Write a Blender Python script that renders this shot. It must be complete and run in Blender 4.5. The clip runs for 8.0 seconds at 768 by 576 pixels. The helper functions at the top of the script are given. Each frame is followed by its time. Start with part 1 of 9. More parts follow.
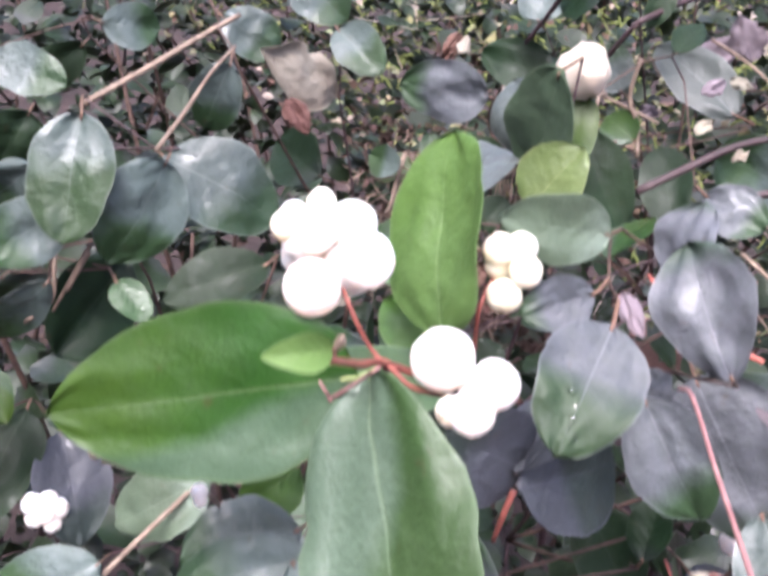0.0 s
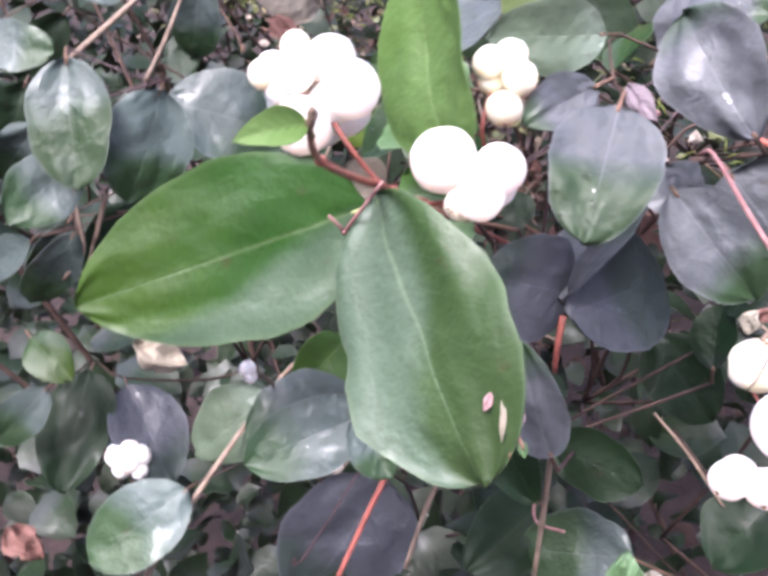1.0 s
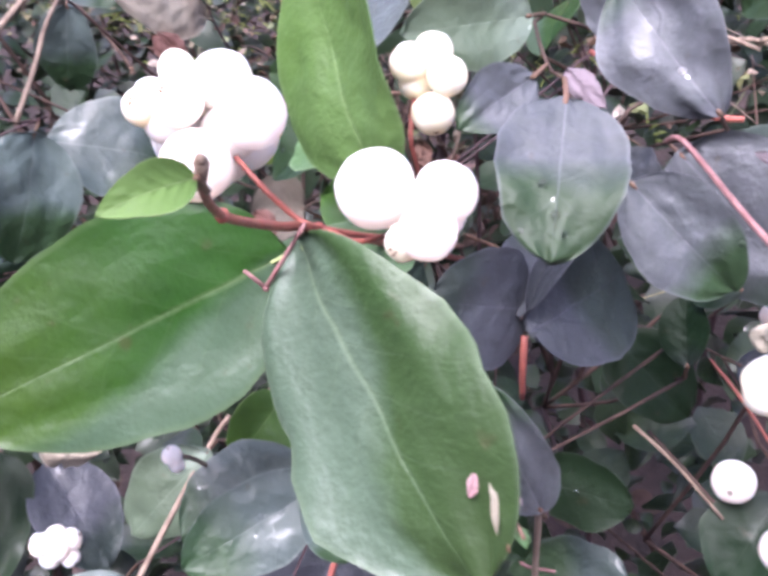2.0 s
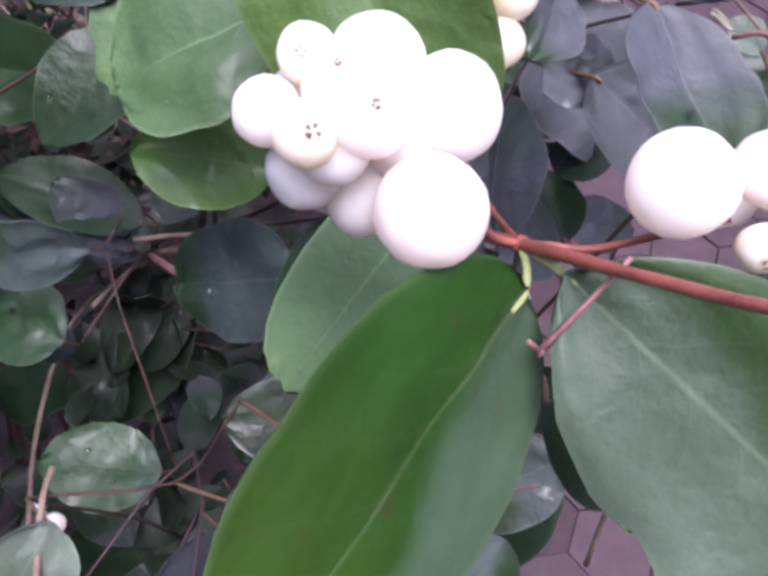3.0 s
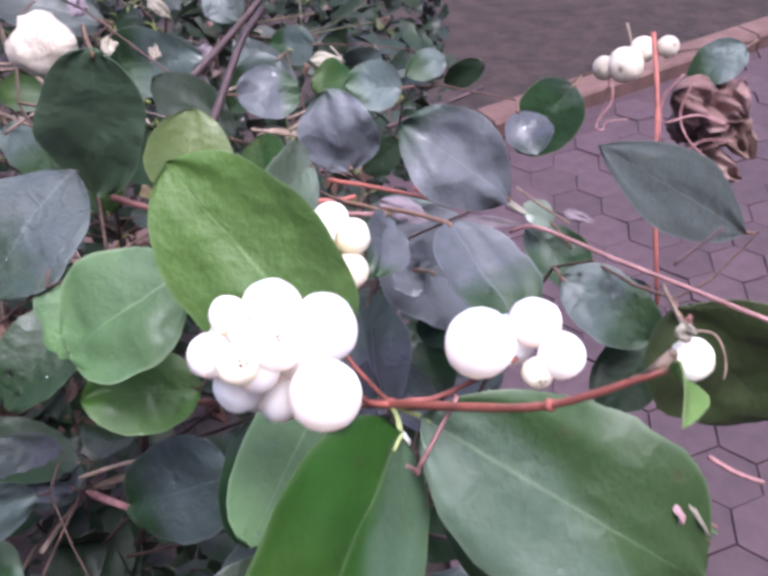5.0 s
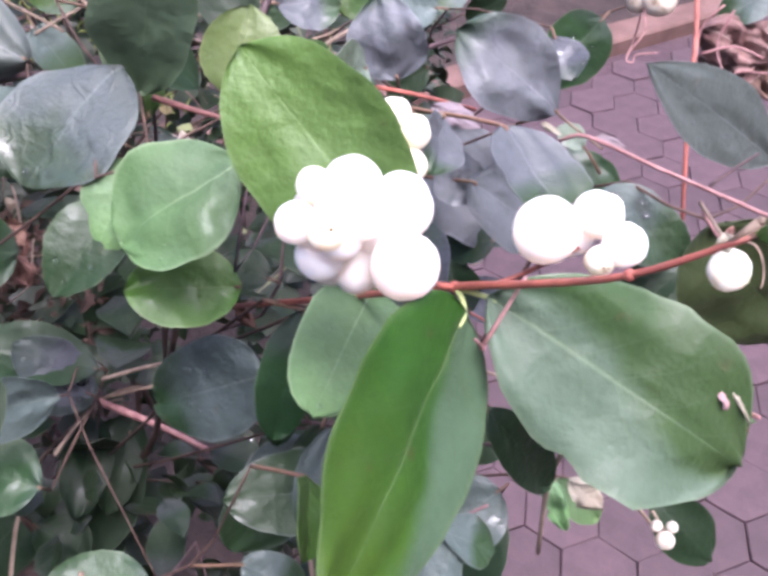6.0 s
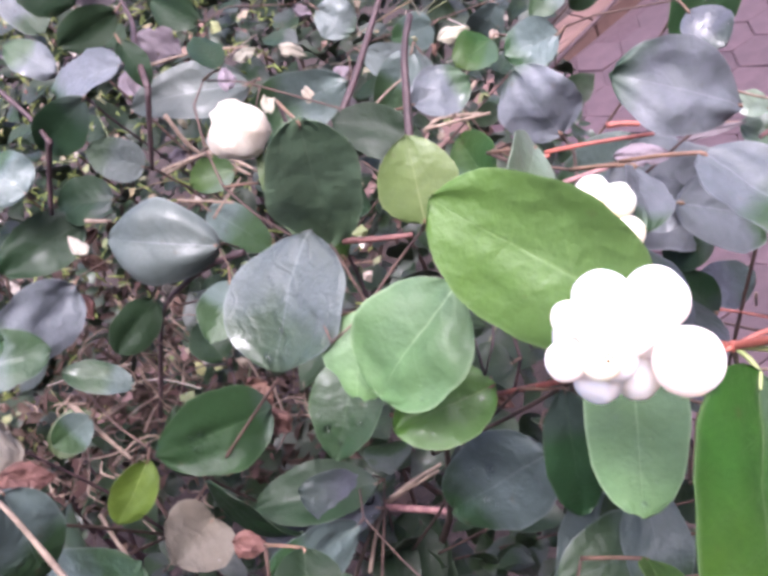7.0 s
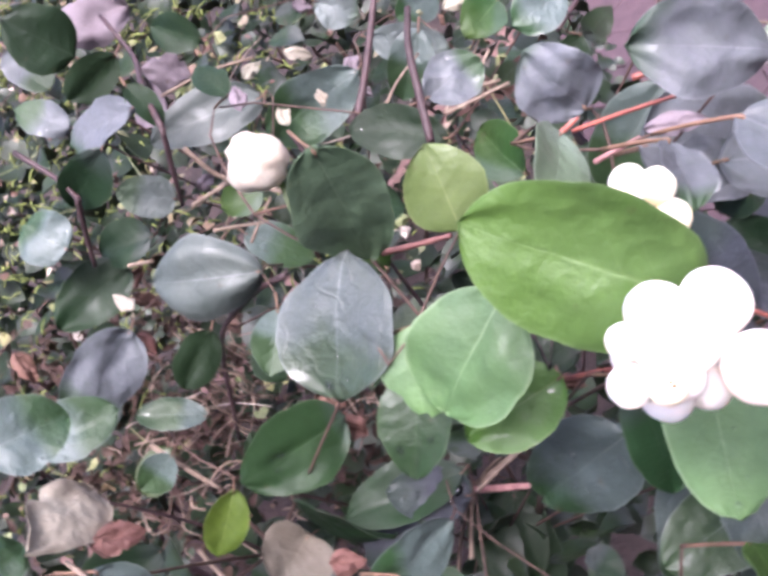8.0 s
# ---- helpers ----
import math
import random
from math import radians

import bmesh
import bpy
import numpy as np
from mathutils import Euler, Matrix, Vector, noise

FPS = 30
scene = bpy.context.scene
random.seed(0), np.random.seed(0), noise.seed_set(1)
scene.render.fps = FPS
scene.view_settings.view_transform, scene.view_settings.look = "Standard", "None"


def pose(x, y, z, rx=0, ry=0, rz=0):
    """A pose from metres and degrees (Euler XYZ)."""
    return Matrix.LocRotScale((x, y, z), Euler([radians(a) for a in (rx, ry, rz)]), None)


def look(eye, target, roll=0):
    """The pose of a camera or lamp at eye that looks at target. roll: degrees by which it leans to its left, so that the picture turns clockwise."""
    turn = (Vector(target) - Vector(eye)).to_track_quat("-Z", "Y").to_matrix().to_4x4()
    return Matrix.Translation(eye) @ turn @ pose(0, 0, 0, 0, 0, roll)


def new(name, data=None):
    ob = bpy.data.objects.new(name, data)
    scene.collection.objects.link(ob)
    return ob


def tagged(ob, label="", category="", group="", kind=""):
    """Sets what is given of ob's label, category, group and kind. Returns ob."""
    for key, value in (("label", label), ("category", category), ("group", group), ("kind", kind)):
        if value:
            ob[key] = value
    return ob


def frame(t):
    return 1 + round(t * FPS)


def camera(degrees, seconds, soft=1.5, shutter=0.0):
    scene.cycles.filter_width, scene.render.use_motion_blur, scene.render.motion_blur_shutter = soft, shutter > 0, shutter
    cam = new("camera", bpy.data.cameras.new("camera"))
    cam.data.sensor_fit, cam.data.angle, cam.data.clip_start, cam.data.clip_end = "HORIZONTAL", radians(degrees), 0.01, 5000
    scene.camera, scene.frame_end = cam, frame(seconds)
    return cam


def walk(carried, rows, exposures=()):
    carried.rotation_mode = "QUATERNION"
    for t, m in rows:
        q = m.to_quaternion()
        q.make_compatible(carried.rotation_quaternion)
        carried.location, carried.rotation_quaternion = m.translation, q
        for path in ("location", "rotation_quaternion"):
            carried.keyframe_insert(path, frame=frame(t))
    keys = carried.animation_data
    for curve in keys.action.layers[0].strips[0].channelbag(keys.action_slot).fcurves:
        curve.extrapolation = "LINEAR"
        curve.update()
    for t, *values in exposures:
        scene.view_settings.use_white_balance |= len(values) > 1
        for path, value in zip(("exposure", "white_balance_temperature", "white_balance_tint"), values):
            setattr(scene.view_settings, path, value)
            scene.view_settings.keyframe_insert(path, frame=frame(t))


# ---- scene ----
cam = camera(48.53, 8.0, soft=3.6, shutter=0.4)
PATH = [
    (0, (0.07111, -0.06137, 1.05690), (-0.56258, 0.46964, 0.49434), 5.78),
    (0.5, (0.08072, -0.06625, 1.04341), (-0.54614, 0.43582, 0.44762), 2.85),
    (1, (0.08188, -0.06228, 1.04135), (-0.56977, 0.39742, 0.43801), -9.54),
    (1.2, (0.08360, -0.05679, 1.04179), (-0.57322, 0.40826, 0.44823), -12.90),
    (2.3, (0.04786, -0.05022, 1.03278), (-0.45390, 0.51448, 0.37753), -11.45),
    (2.4, (0.03759, -0.05130, 1.03385), (-0.38354, 0.54108, 0.34703), -8.83),
    (2.5, (0.02107, -0.05253, 1.03538), (-0.24517, 0.57059, 0.29996), -2.60),
    (2.6, (0.01419, -0.05158, 1.03366), (-0.21921, 0.56642, 0.28292), -3.60),
    (2.7, (0.00269, -0.05035, 1.03286), (-0.14343, 0.56903, 0.26149), -2.49),
    (3, (-0.00846, -0.04820, 1.03405), (-0.04644, 0.56458, 0.24471), 3.07),
    (3.5, (-0.00226, -0.04460, 1.03525), (-0.00306, 0.59758, 0.26870), -0.04),
    (4, (0.00058, -0.04960, 1.04376), (0.00660, 0.65254, 0.33175), -0.85),
    (4.2, (-0.00072, -0.05133, 1.04833), (0.00795, 0.67750, 0.36369), -2.72),
    (5.3, (-0.01114, -0.07896, 1.05967), (0.07457, 0.68590, 0.42120), -2.07),
    (5.5, (-0.01456, -0.08085, 1.05803), (0.06618, 0.66432, 0.39606), -0.96),
    (6, (-0.01908, -0.07939, 1.05530), (0.06954, 0.64590, 0.37259), 1.02),
    (6.5, (-0.02477, -0.07022, 1.06369), (-0.06136, 0.64308, 0.36379), -20.57),
    (7, (-0.02356, -0.06872, 1.07023), (-0.14011, 0.69787, 0.43875), -31.76),
    (7.5, (-0.01741, -0.06405, 1.06983), (-0.16359, 0.69905, 0.44029), -35.83),
    (8, (-0.01634, -0.05923, 1.07307), (-0.21564, 0.69329, 0.44539), -46.11),
]
# stops, kelvin and tint: the clip's camera darkens while it is close to the berries
EXPOSURES = [(0.0, 2.1, 5900, 19), (1.2, 2.1, 5850, 21), (2.3, 2.05, 5650, 28), (2.5, 1.78, 5650, 31), (2.8, 1.5, 5600, 29), (3.0, 1.38, 5600, 28), (3.5, 0.87, 5600, 26), (4.2, 1.12, 5400, 22), (5.3, 1.78, 5650, 22), (6.5, 2.16, 5800, 23), (8.0, 2.2, 5850, 23)]
walk(cam, [(t, look(eye, target, roll)) for t, eye, target, roll in PATH], EXPOSURES)

# ---- light: an overcast day ----
world = bpy.data.worlds.new("overcast_sky")
scene.world = world
world.use_nodes = True
wn = world.node_tree
sky = wn.nodes.new("ShaderNodeTexSky")
sky.sky_type = "NISHITA"
sky.sun_disc = False
sky.sun_elevation = radians(71)
sky.sun_rotation = radians(156)
sky.air_density, sky.dust_density, sky.ozone_density = 0.55, 7.0, 0.3
wn.nodes["Background"].inputs["Strength"].default_value = 0.15
wn.links.new(sky.outputs["Color"], wn.nodes["Background"].inputs["Color"])
sun = new("overcast_sun", bpy.data.lights.new("overcast_sun", "SUN"))
sun.data.energy, sun.data.angle, sun.data.color = 1.25, radians(28), (1.0, 0.98, 0.95)
sun.matrix_world = look((0.5, -1.3, 4.6), (0, 0, 1))


# ---- small helpers ----
def thing(name, place, label, category, group="", kind=""):
    ob = new(name)
    ob.empty_display_size = 0.02
    ob.matrix_basis = Matrix.Translation(place)
    return tagged(ob, label, category, group, kind)


def base_of(ob):
    m = ob.matrix_basis.copy()
    while ob.parent:
        ob = ob.parent
        m = ob.matrix_basis @ m
    return m


def part(name, bm, mats, parent, label="", m=None, smooth=True):
    """Links a bmesh, given in the space of m (or of the world), as one mesh under a thing or a part."""
    me = bpy.data.meshes.new(name)
    bm.to_mesh(me)
    bm.free()
    for mat in mats if isinstance(mats, (list, tuple)) else (mats,):
        me.materials.append(mat)
    if smooth:
        me.polygons.foreach_set("use_smooth", [True] * len(me.polygons))
    ob = new(name, me)
    m = m or Matrix.Identity(4)
    if parent:
        ob.parent = parent
        ob.matrix_basis = base_of(parent).inverted() @ m
    else:
        ob.matrix_basis = m
    if label:
        ob["label"] = label
    return ob


def shader(name):
    mat = bpy.data.materials.new(name)
    mat.use_nodes = True
    nt = mat.node_tree
    return mat, nt, nt.nodes["Principled BSDF"]


def node(nt, kind, **values):
    n = nt.nodes.new(kind)
    for key, value in values.items():
        if key == "op":
            n.operation = value
        elif key == "blend":
            n.data_type, n.blend_type = "RGBA", value
        else:
            n.inputs[key].default_value = value
    return n


def math_node(nt, op, a, b=None, clamp=False):
    n = nt.nodes.new("ShaderNodeMath")
    n.operation, n.use_clamp = op, clamp
    for slot, v in ((0, a), (1, b)):
        if v is None:
            continue
        if isinstance(v, (int, float)):
            n.inputs[slot].default_value = v
        else:
            nt.links.new(v, n.inputs[slot])
    return n.outputs[0]


def mix_node(nt, fac, a, b, blend="MIX"):
    n = nt.nodes.new("ShaderNodeMix")
    n.data_type, n.blend_type = "RGBA", blend
    for slot, v in ((0, fac), (6, a), (7, b)):
        if isinstance(v, (int, float)):
            n.inputs[slot].default_value = v
        elif isinstance(v, tuple):
            n.inputs[slot].default_value = (*v, 1)
        else:
            nt.links.new(v, n.inputs[slot])
    return n.outputs[2]


def noise_node(nt, scale, detail=3.0, rough=0.55, vector=None):
    n = nt.nodes.new("ShaderNodeTexNoise")
    n.inputs["Scale"].default_value, n.inputs["Detail"].default_value, n.inputs["Roughness"].default_value = scale, detail, rough
    if vector is not None:
        nt.links.new(vector, n.inputs["Vector"])
    return n.outputs["Fac"]


def ramp_node(nt, fac, lo, hi):
    n = nt.nodes.new("ShaderNodeMapRange")
    n.inputs["From Min"].default_value, n.inputs["From Max"].default_value = lo, hi
    nt.links.new(fac, n.inputs["Value"])
    return n.outputs["Result"]


# ---- materials ----
def leaf_material(name, face, deep, vein, rough=0.36, gloss=0.5, coat=0.15, veins=0.5, spots=0.25, through_light=0.11, islands=False, tip=None, sheen_tone=None, sheen_from=0.5, quilt=1.0, lit=0.8, crease=0.0, sheen_side=0.0, beads=1.2):
    """A waxy leaf blade: two-tone green, pale midrib and fine side veins along the blade's own map, small stains, soft relief."""
    # lit scales the base colours; low values put shade into them
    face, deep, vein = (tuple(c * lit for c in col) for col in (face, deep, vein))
    mat, nt, p = shader(name)
    uv = nt.nodes.new("ShaderNodeUVMap")
    uv.uv_map = "blade"
    sep = nt.nodes.new("ShaderNodeSeparateXYZ")
    nt.links.new(uv.outputs["UV"], sep.inputs[0])
    across = math_node(nt, "ABSOLUTE", math_node(nt, "MULTIPLY", math_node(nt, "SUBTRACT", sep.outputs[0], 0.5), 2.0))
    along = sep.outputs[1]
    coords = nt.nodes.new("ShaderNodeTexCoord")
    if islands:
        rnd = nt.nodes.new("ShaderNodeNewGeometry").outputs["Random Per Island"]
    else:
        rnd = nt.nodes.new("ShaderNodeObjectInfo").outputs["Random"]
    shift = nt.nodes.new("ShaderNodeVectorMath")
    shift.operation = "ADD"
    scaled = math_node(nt, "MULTIPLY", rnd, 7.0)
    nt.links.new(coords.outputs["Object"], shift.inputs[0])
    nt.links.new(scaled, shift.inputs[1])
    spot = shift.outputs[0]
    # midrib, broad at the stalk and fine at the tip
    width = math_node(nt, "SUBTRACT", 0.05, math_node(nt, "MULTIPLY", along, 0.035))
    rib = math_node(nt, "SUBTRACT", 1.0, math_node(nt, "DIVIDE", across, width), True)
    # side veins that sweep towards the tip
    bend = noise_node(nt, 90, 2, 0.5, spot)
    sweep = math_node(nt, "SUBTRACT", math_node(nt, "MULTIPLY", along, 6.5), math_node(nt, "MULTIPLY", math_node(nt, "POWER", across, 0.8), 1.7))
    sweep = math_node(nt, "ADD", sweep, math_node(nt, "MULTIPLY", bend, 0.7))
    saw = math_node(nt, "ABSOLUTE", math_node(nt, "SUBTRACT", math_node(nt, "FRACT", sweep), 0.5))
    side = math_node(nt, "SUBTRACT", 1.0, math_node(nt, "DIVIDE", saw, 0.06), True)
    side = math_node(nt, "MULTIPLY", side, math_node(nt, "SUBTRACT", 1.0, math_node(nt, "MULTIPLY", across, 0.9)))
    away = math_node(nt, "SUBTRACT", 1.0, math_node(nt, "POWER", along, 5.0))
    side = math_node(nt, "MULTIPLY", side, away)
    fine = noise_node(nt, 900, 4, 0.6, spot)
    broad = noise_node(nt, 55, 3, 0.55, spot)
    tone = mix_node(nt, ramp_node(nt, broad, 0.35, 0.66), face, deep)
    tone = mix_node(nt, math_node(nt, "MULTIPLY", ramp_node(nt, fine, 0.3, 0.75), 0.25), tone, deep)
    if tip:
        aged = math_node(nt, "ADD", ramp_node(nt, along, 0.35, 1.0), math_node(nt, "SUBTRACT", broad, 0.5))
        tone = mix_node(nt, math_node(nt, "MULTIPLY", aged, 0.8, True), tone, tip)
    # sky sheen painted into the colour in patches, most of it towards the stalk
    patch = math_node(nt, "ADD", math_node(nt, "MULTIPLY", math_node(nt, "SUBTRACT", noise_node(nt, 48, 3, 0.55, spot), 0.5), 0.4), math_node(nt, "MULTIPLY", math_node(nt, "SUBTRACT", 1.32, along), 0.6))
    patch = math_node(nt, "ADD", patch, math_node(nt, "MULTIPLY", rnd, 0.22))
    # leans the painted sheen to one half of the blade
    if sheen_side:
        patch = math_node(nt, "ADD", patch, math_node(nt, "MULTIPLY", math_node(nt, "SUBTRACT", sep.outputs[0], 0.5), sheen_side))
    if sheen_tone:
        tone = mix_node(nt, ramp_node(nt, patch, sheen_from - 0.06, sheen_from + 0.06), tone, tuple(c * lit for c in sheen_tone))
    mottle = ramp_node(nt, noise_node(nt, 330, 4, 0.65, spot), 0.3, 0.75)
    tone = mix_node(nt, math_node(nt, "MULTIPLY", mottle, 0.32), tone, tuple(c * 0.6 for c in deep))
    hue = nt.nodes.new("ShaderNodeHueSaturation")
    nt.links.new(tone, hue.inputs["Color"])
    nt.links.new(math_node(nt, "ADD", 0.485, math_node(nt, "MULTIPLY", rnd, 0.03)), hue.inputs["Hue"])
    nt.links.new(math_node(nt, "ADD", 0.78, math_node(nt, "MULTIPLY", math_node(nt, "FRACT", math_node(nt, "MULTIPLY", rnd, 13.7)), 0.5)), hue.inputs["Value"])
    tone = mix_node(nt, math_node(nt, "MULTIPLY", side, veins * 0.3), hue.outputs["Color"], vein)
    fade = math_node(nt, "SUBTRACT", 1.0, math_node(nt, "MULTIPLY", along, 0.85))
    tone = mix_node(nt, math_node(nt, "MULTIPLY", math_node(nt, "MULTIPLY", rib, fade), veins * 1.7), tone, vein)
    # the light that leaf edges catch, painted as a pale rim
    edge_light = math_node(nt, "MULTIPLY", ramp_node(nt, across, 0.93, 1.0), 0.45)
    tone = mix_node(nt, edge_light, tone, vein)
    stain = ramp_node(nt, noise_node(nt, 260, 2, 0.5, spot), 0.7, 0.76)
    tone = mix_node(nt, math_node(nt, "MULTIPLY", stain, spots), tone, (0.05, 0.03, 0.015))
    nt.links.new(tone, p.inputs["Base Color"])
    p.inputs["Specular IOR Level"].default_value = gloss
    # rain leaves wet films in patches
    wet = ramp_node(nt, noise_node(nt, 150, 3, 0.6, spot), 0.48, 0.6)
    cell = nt.nodes.new("ShaderNodeTexVoronoi")
    cell.inputs["Scale"].default_value = 620
    nt.links.new(spot, cell.inputs["Vector"])
    pick = nt.nodes.new("ShaderNodeSeparateColor")
    nt.links.new(cell.outputs["Color"], pick.inputs[0])
    size = math_node(nt, "MULTIPLY", math_node(nt, "SUBTRACT", pick.outputs[0], 0.72, True), beads)
    size = math_node(nt, "ADD", math_node(nt, "MULTIPLY", size, ramp_node(nt, noise_node(nt, 95, 2, 0.5, spot), 0.45, 0.6)), 0.0001)
    bead = math_node(nt, "SUBTRACT", 1.0, math_node(nt, "POWER", math_node(nt, "DIVIDE", cell.outputs["Distance"], size), 2.0), True)
    film = math_node(nt, "MAXIMUM", math_node(nt, "MULTIPLY", wet, min(1.0, coat * 2.5)), math_node(nt, "GREATER_THAN", bead, 0.01))
    nt.links.new(film, p.inputs["Coat Weight"])
    p.inputs["Coat Roughness"].default_value = 0.05
    r = math_node(nt, "ADD", rough - 0.1, math_node(nt, "ADD", math_node(nt, "MULTIPLY", broad, 0.22), math_node(nt, "MULTIPLY", mottle, 0.14)))
    nt.links.new(r, p.inputs["Roughness"])
    bump = nt.nodes.new("ShaderNodeBump")
    bump.inputs["Distance"].default_value, bump.inputs["Strength"].default_value = 0.0008, 0.75
    high = math_node(nt, "SUBTRACT", math_node(nt, "MULTIPLY", fine, 0.22), math_node(nt, "ADD", math_node(nt, "MULTIPLY", side, 0.05), math_node(nt, "MULTIPLY", rib, 0.08)))
    # the blade swells between its side veins and puckers here and there
    swell = math_node(nt, "MULTIPLY", math_node(nt, "SINE", math_node(nt, "MULTIPLY", saw, 3.1416)), math_node(nt, "MULTIPLY", away, math_node(nt, "SUBTRACT", 1.0, across)))
    high = math_node(nt, "ADD", high, math_node(nt, "MULTIPLY", swell, -0.17 * quilt))
    high = math_node(nt, "ADD", high, math_node(nt, "MULTIPLY", noise_node(nt, 150, 4, 0.6, spot), 1.15 * quilt))
    high = math_node(nt, "ADD", high, math_node(nt, "MULTIPLY", math_node(nt, "MULTIPLY", bead, size), 1.6))
    high = math_node(nt, "ADD", high, math_node(nt, "MULTIPLY", math_node(nt, "MULTIPLY", wet, noise_node(nt, 480, 2, 0.5, spot)), min(1.0, coat * 2.5)))
    if crease:
        # sharp folds where the blade has crumpled
        ridge = math_node(nt, "ABSOLUTE", math_node(nt, "SUBTRACT", noise_node(nt, 75, 2, 0.5, spot), 0.5))
        high = math_node(nt, "ADD", high, math_node(nt, "MULTIPLY", math_node(nt, "SUBTRACT", 1.0, math_node(nt, "DIVIDE", ridge, 0.03), True), crease))
    nt.links.new(high, bump.inputs["Height"])
    nt.links.new(bump.outputs[0], p.inputs["Normal"])
    tl = nt.nodes.new("ShaderNodeBsdfTranslucent")
    nt.links.new(mix_node(nt, 0.5, tone, (0.25, 0.4, 0.05)), tl.inputs["Color"])
    both = nt.nodes.new("ShaderNodeMixShader")
    both.inputs[0].default_value = through_light
    nt.links.new(p.outputs[0], both.inputs[1])
    nt.links.new(tl.outputs[0], both.inputs[2])
    nt.links.new(both.outputs[0], nt.nodes["Material Output"].inputs["Surface"])
    return mat


def plain_material(name, light, dark, scale, rough=0.6, bump=0.0, gloss=0.5, coat=0.0, sss=0.0):
    """A solid with two tones at two scales and a fine relief."""
    mat, nt, p = shader(name)
    coords = nt.nodes.new("ShaderNodeTexCoord").outputs["Object"]
    big, small = noise_node(nt, scale, 3, 0.55, coords), noise_node(nt, scale * 7, 4, 0.6, coords)
    tone = mix_node(nt, ramp_node(nt, big, 0.35, 0.65), light, dark)
    tone = mix_node(nt, math_node(nt, "MULTIPLY", ramp_node(nt, small, 0.4, 0.8), 0.4), tone, dark)
    info = nt.nodes.new("ShaderNodeObjectInfo")
    hue = nt.nodes.new("ShaderNodeHueSaturation")
    nt.links.new(tone, hue.inputs["Color"])
    nt.links.new(math_node(nt, "ADD", 0.85, math_node(nt, "MULTIPLY", info.outputs["Random"], 0.3)), hue.inputs["Value"])
    nt.links.new(hue.outputs["Color"], p.inputs["Base Color"])
    nt.links.new(math_node(nt, "ADD", rough - 0.08, math_node(nt, "MULTIPLY", small, 0.16)), p.inputs["Roughness"])
    p.inputs["Specular IOR Level"].default_value, p.inputs["Coat Weight"].default_value = gloss, coat
    if sss:
        p.inputs["Subsurface Weight"].default_value, p.inputs["Subsurface Scale"].default_value = sss, 0.006
        p.inputs["Subsurface Radius"].default_value = (1.0, 0.88, 0.8)
        # the spongy flesh lets daylight through
        flesh = nt.nodes.new("ShaderNodeBsdfTranslucent")
        flesh.inputs["Color"].default_value = (1.0, 0.86, 0.79, 1)
        both = nt.nodes.new("ShaderNodeMixShader")
        both.inputs[0].default_value = 0.3 * sss
        nt.links.new(p.outputs[0], both.inputs[1])
        nt.links.new(flesh.outputs[0], both.inputs[2])
        nt.links.new(both.outputs[0], nt.nodes["Material Output"].inputs["Surface"])
    if bump:
        b = nt.nodes.new("ShaderNodeBump")
        b.inputs["Distance"].default_value, b.inputs["Strength"].default_value = bump, 0.7
        nt.links.new(math_node(nt, "ADD", small, math_node(nt, "MULTIPLY", big, 2.0)), b.inputs["Height"])
        nt.links.new(b.outputs[0], p.inputs["Normal"])
    return mat


M_GREEN = leaf_material("leaf_fresh_green", (0.05, 0.138, 0.014), (0.034, 0.102, 0.007), (0.2, 0.3, 0.12), rough=0.42, gloss=0.3, coat=0.03, tip=(0.034, 0.056, 0.004), sheen_tone=(0.11, 0.18, 0.1), sheen_from=0.92, sheen_side=-0.9, quilt=0.6, lit=0.37, through_light=0.07, beads=0.0, spots=0.35)
M_GREEN_MID = leaf_material("leaf_mid_green", (0.1, 0.18, 0.05), (0.07, 0.142, 0.026), (0.2, 0.3, 0.12), rough=0.48, gloss=0.35, coat=0.04, veins=0.55, tip=(0.05, 0.1, 0.014), quilt=1.3, lit=0.62, beads=0.0, through_light=0.08)
M_STEM_GREEN = plain_material("stem_green", (0.3, 0.38, 0.15), (0.22, 0.24, 0.1), 400, 0.5, 0.0002, 0.4)
M_LIGHT = leaf_material("leaf_light_green", (0.165, 0.27, 0.14), (0.125, 0.22, 0.09), (0.36, 0.48, 0.28), rough=0.52, gloss=0.35, coat=0.06, veins=0.4, spots=0.05, tip=(0.085, 0.165, 0.05), lit=0.58)
# shade low in the shrub put into the leaf colour through lit
M_SHADED = leaf_material("leaf_shaded_green", (0.032, 0.072, 0.03), (0.018, 0.044, 0.016), (0.13, 0.18, 0.11), rough=0.46, gloss=0.2, coat=0.04, veins=0.3, sheen_tone=(0.065, 0.09, 0.075), sheen_from=0.88, lit=0.36, beads=0.5)
M_BLUE = leaf_material("leaf_blue_green", (0.042, 0.095, 0.034), (0.026, 0.066, 0.02), (0.24, 0.28, 0.25), rough=0.44, gloss=0.42, coat=0.14, veins=0.35, spots=0.4, sheen_tone=(0.12, 0.16, 0.152), sheen_from=0.56, lit=0.56, crease=0.06)
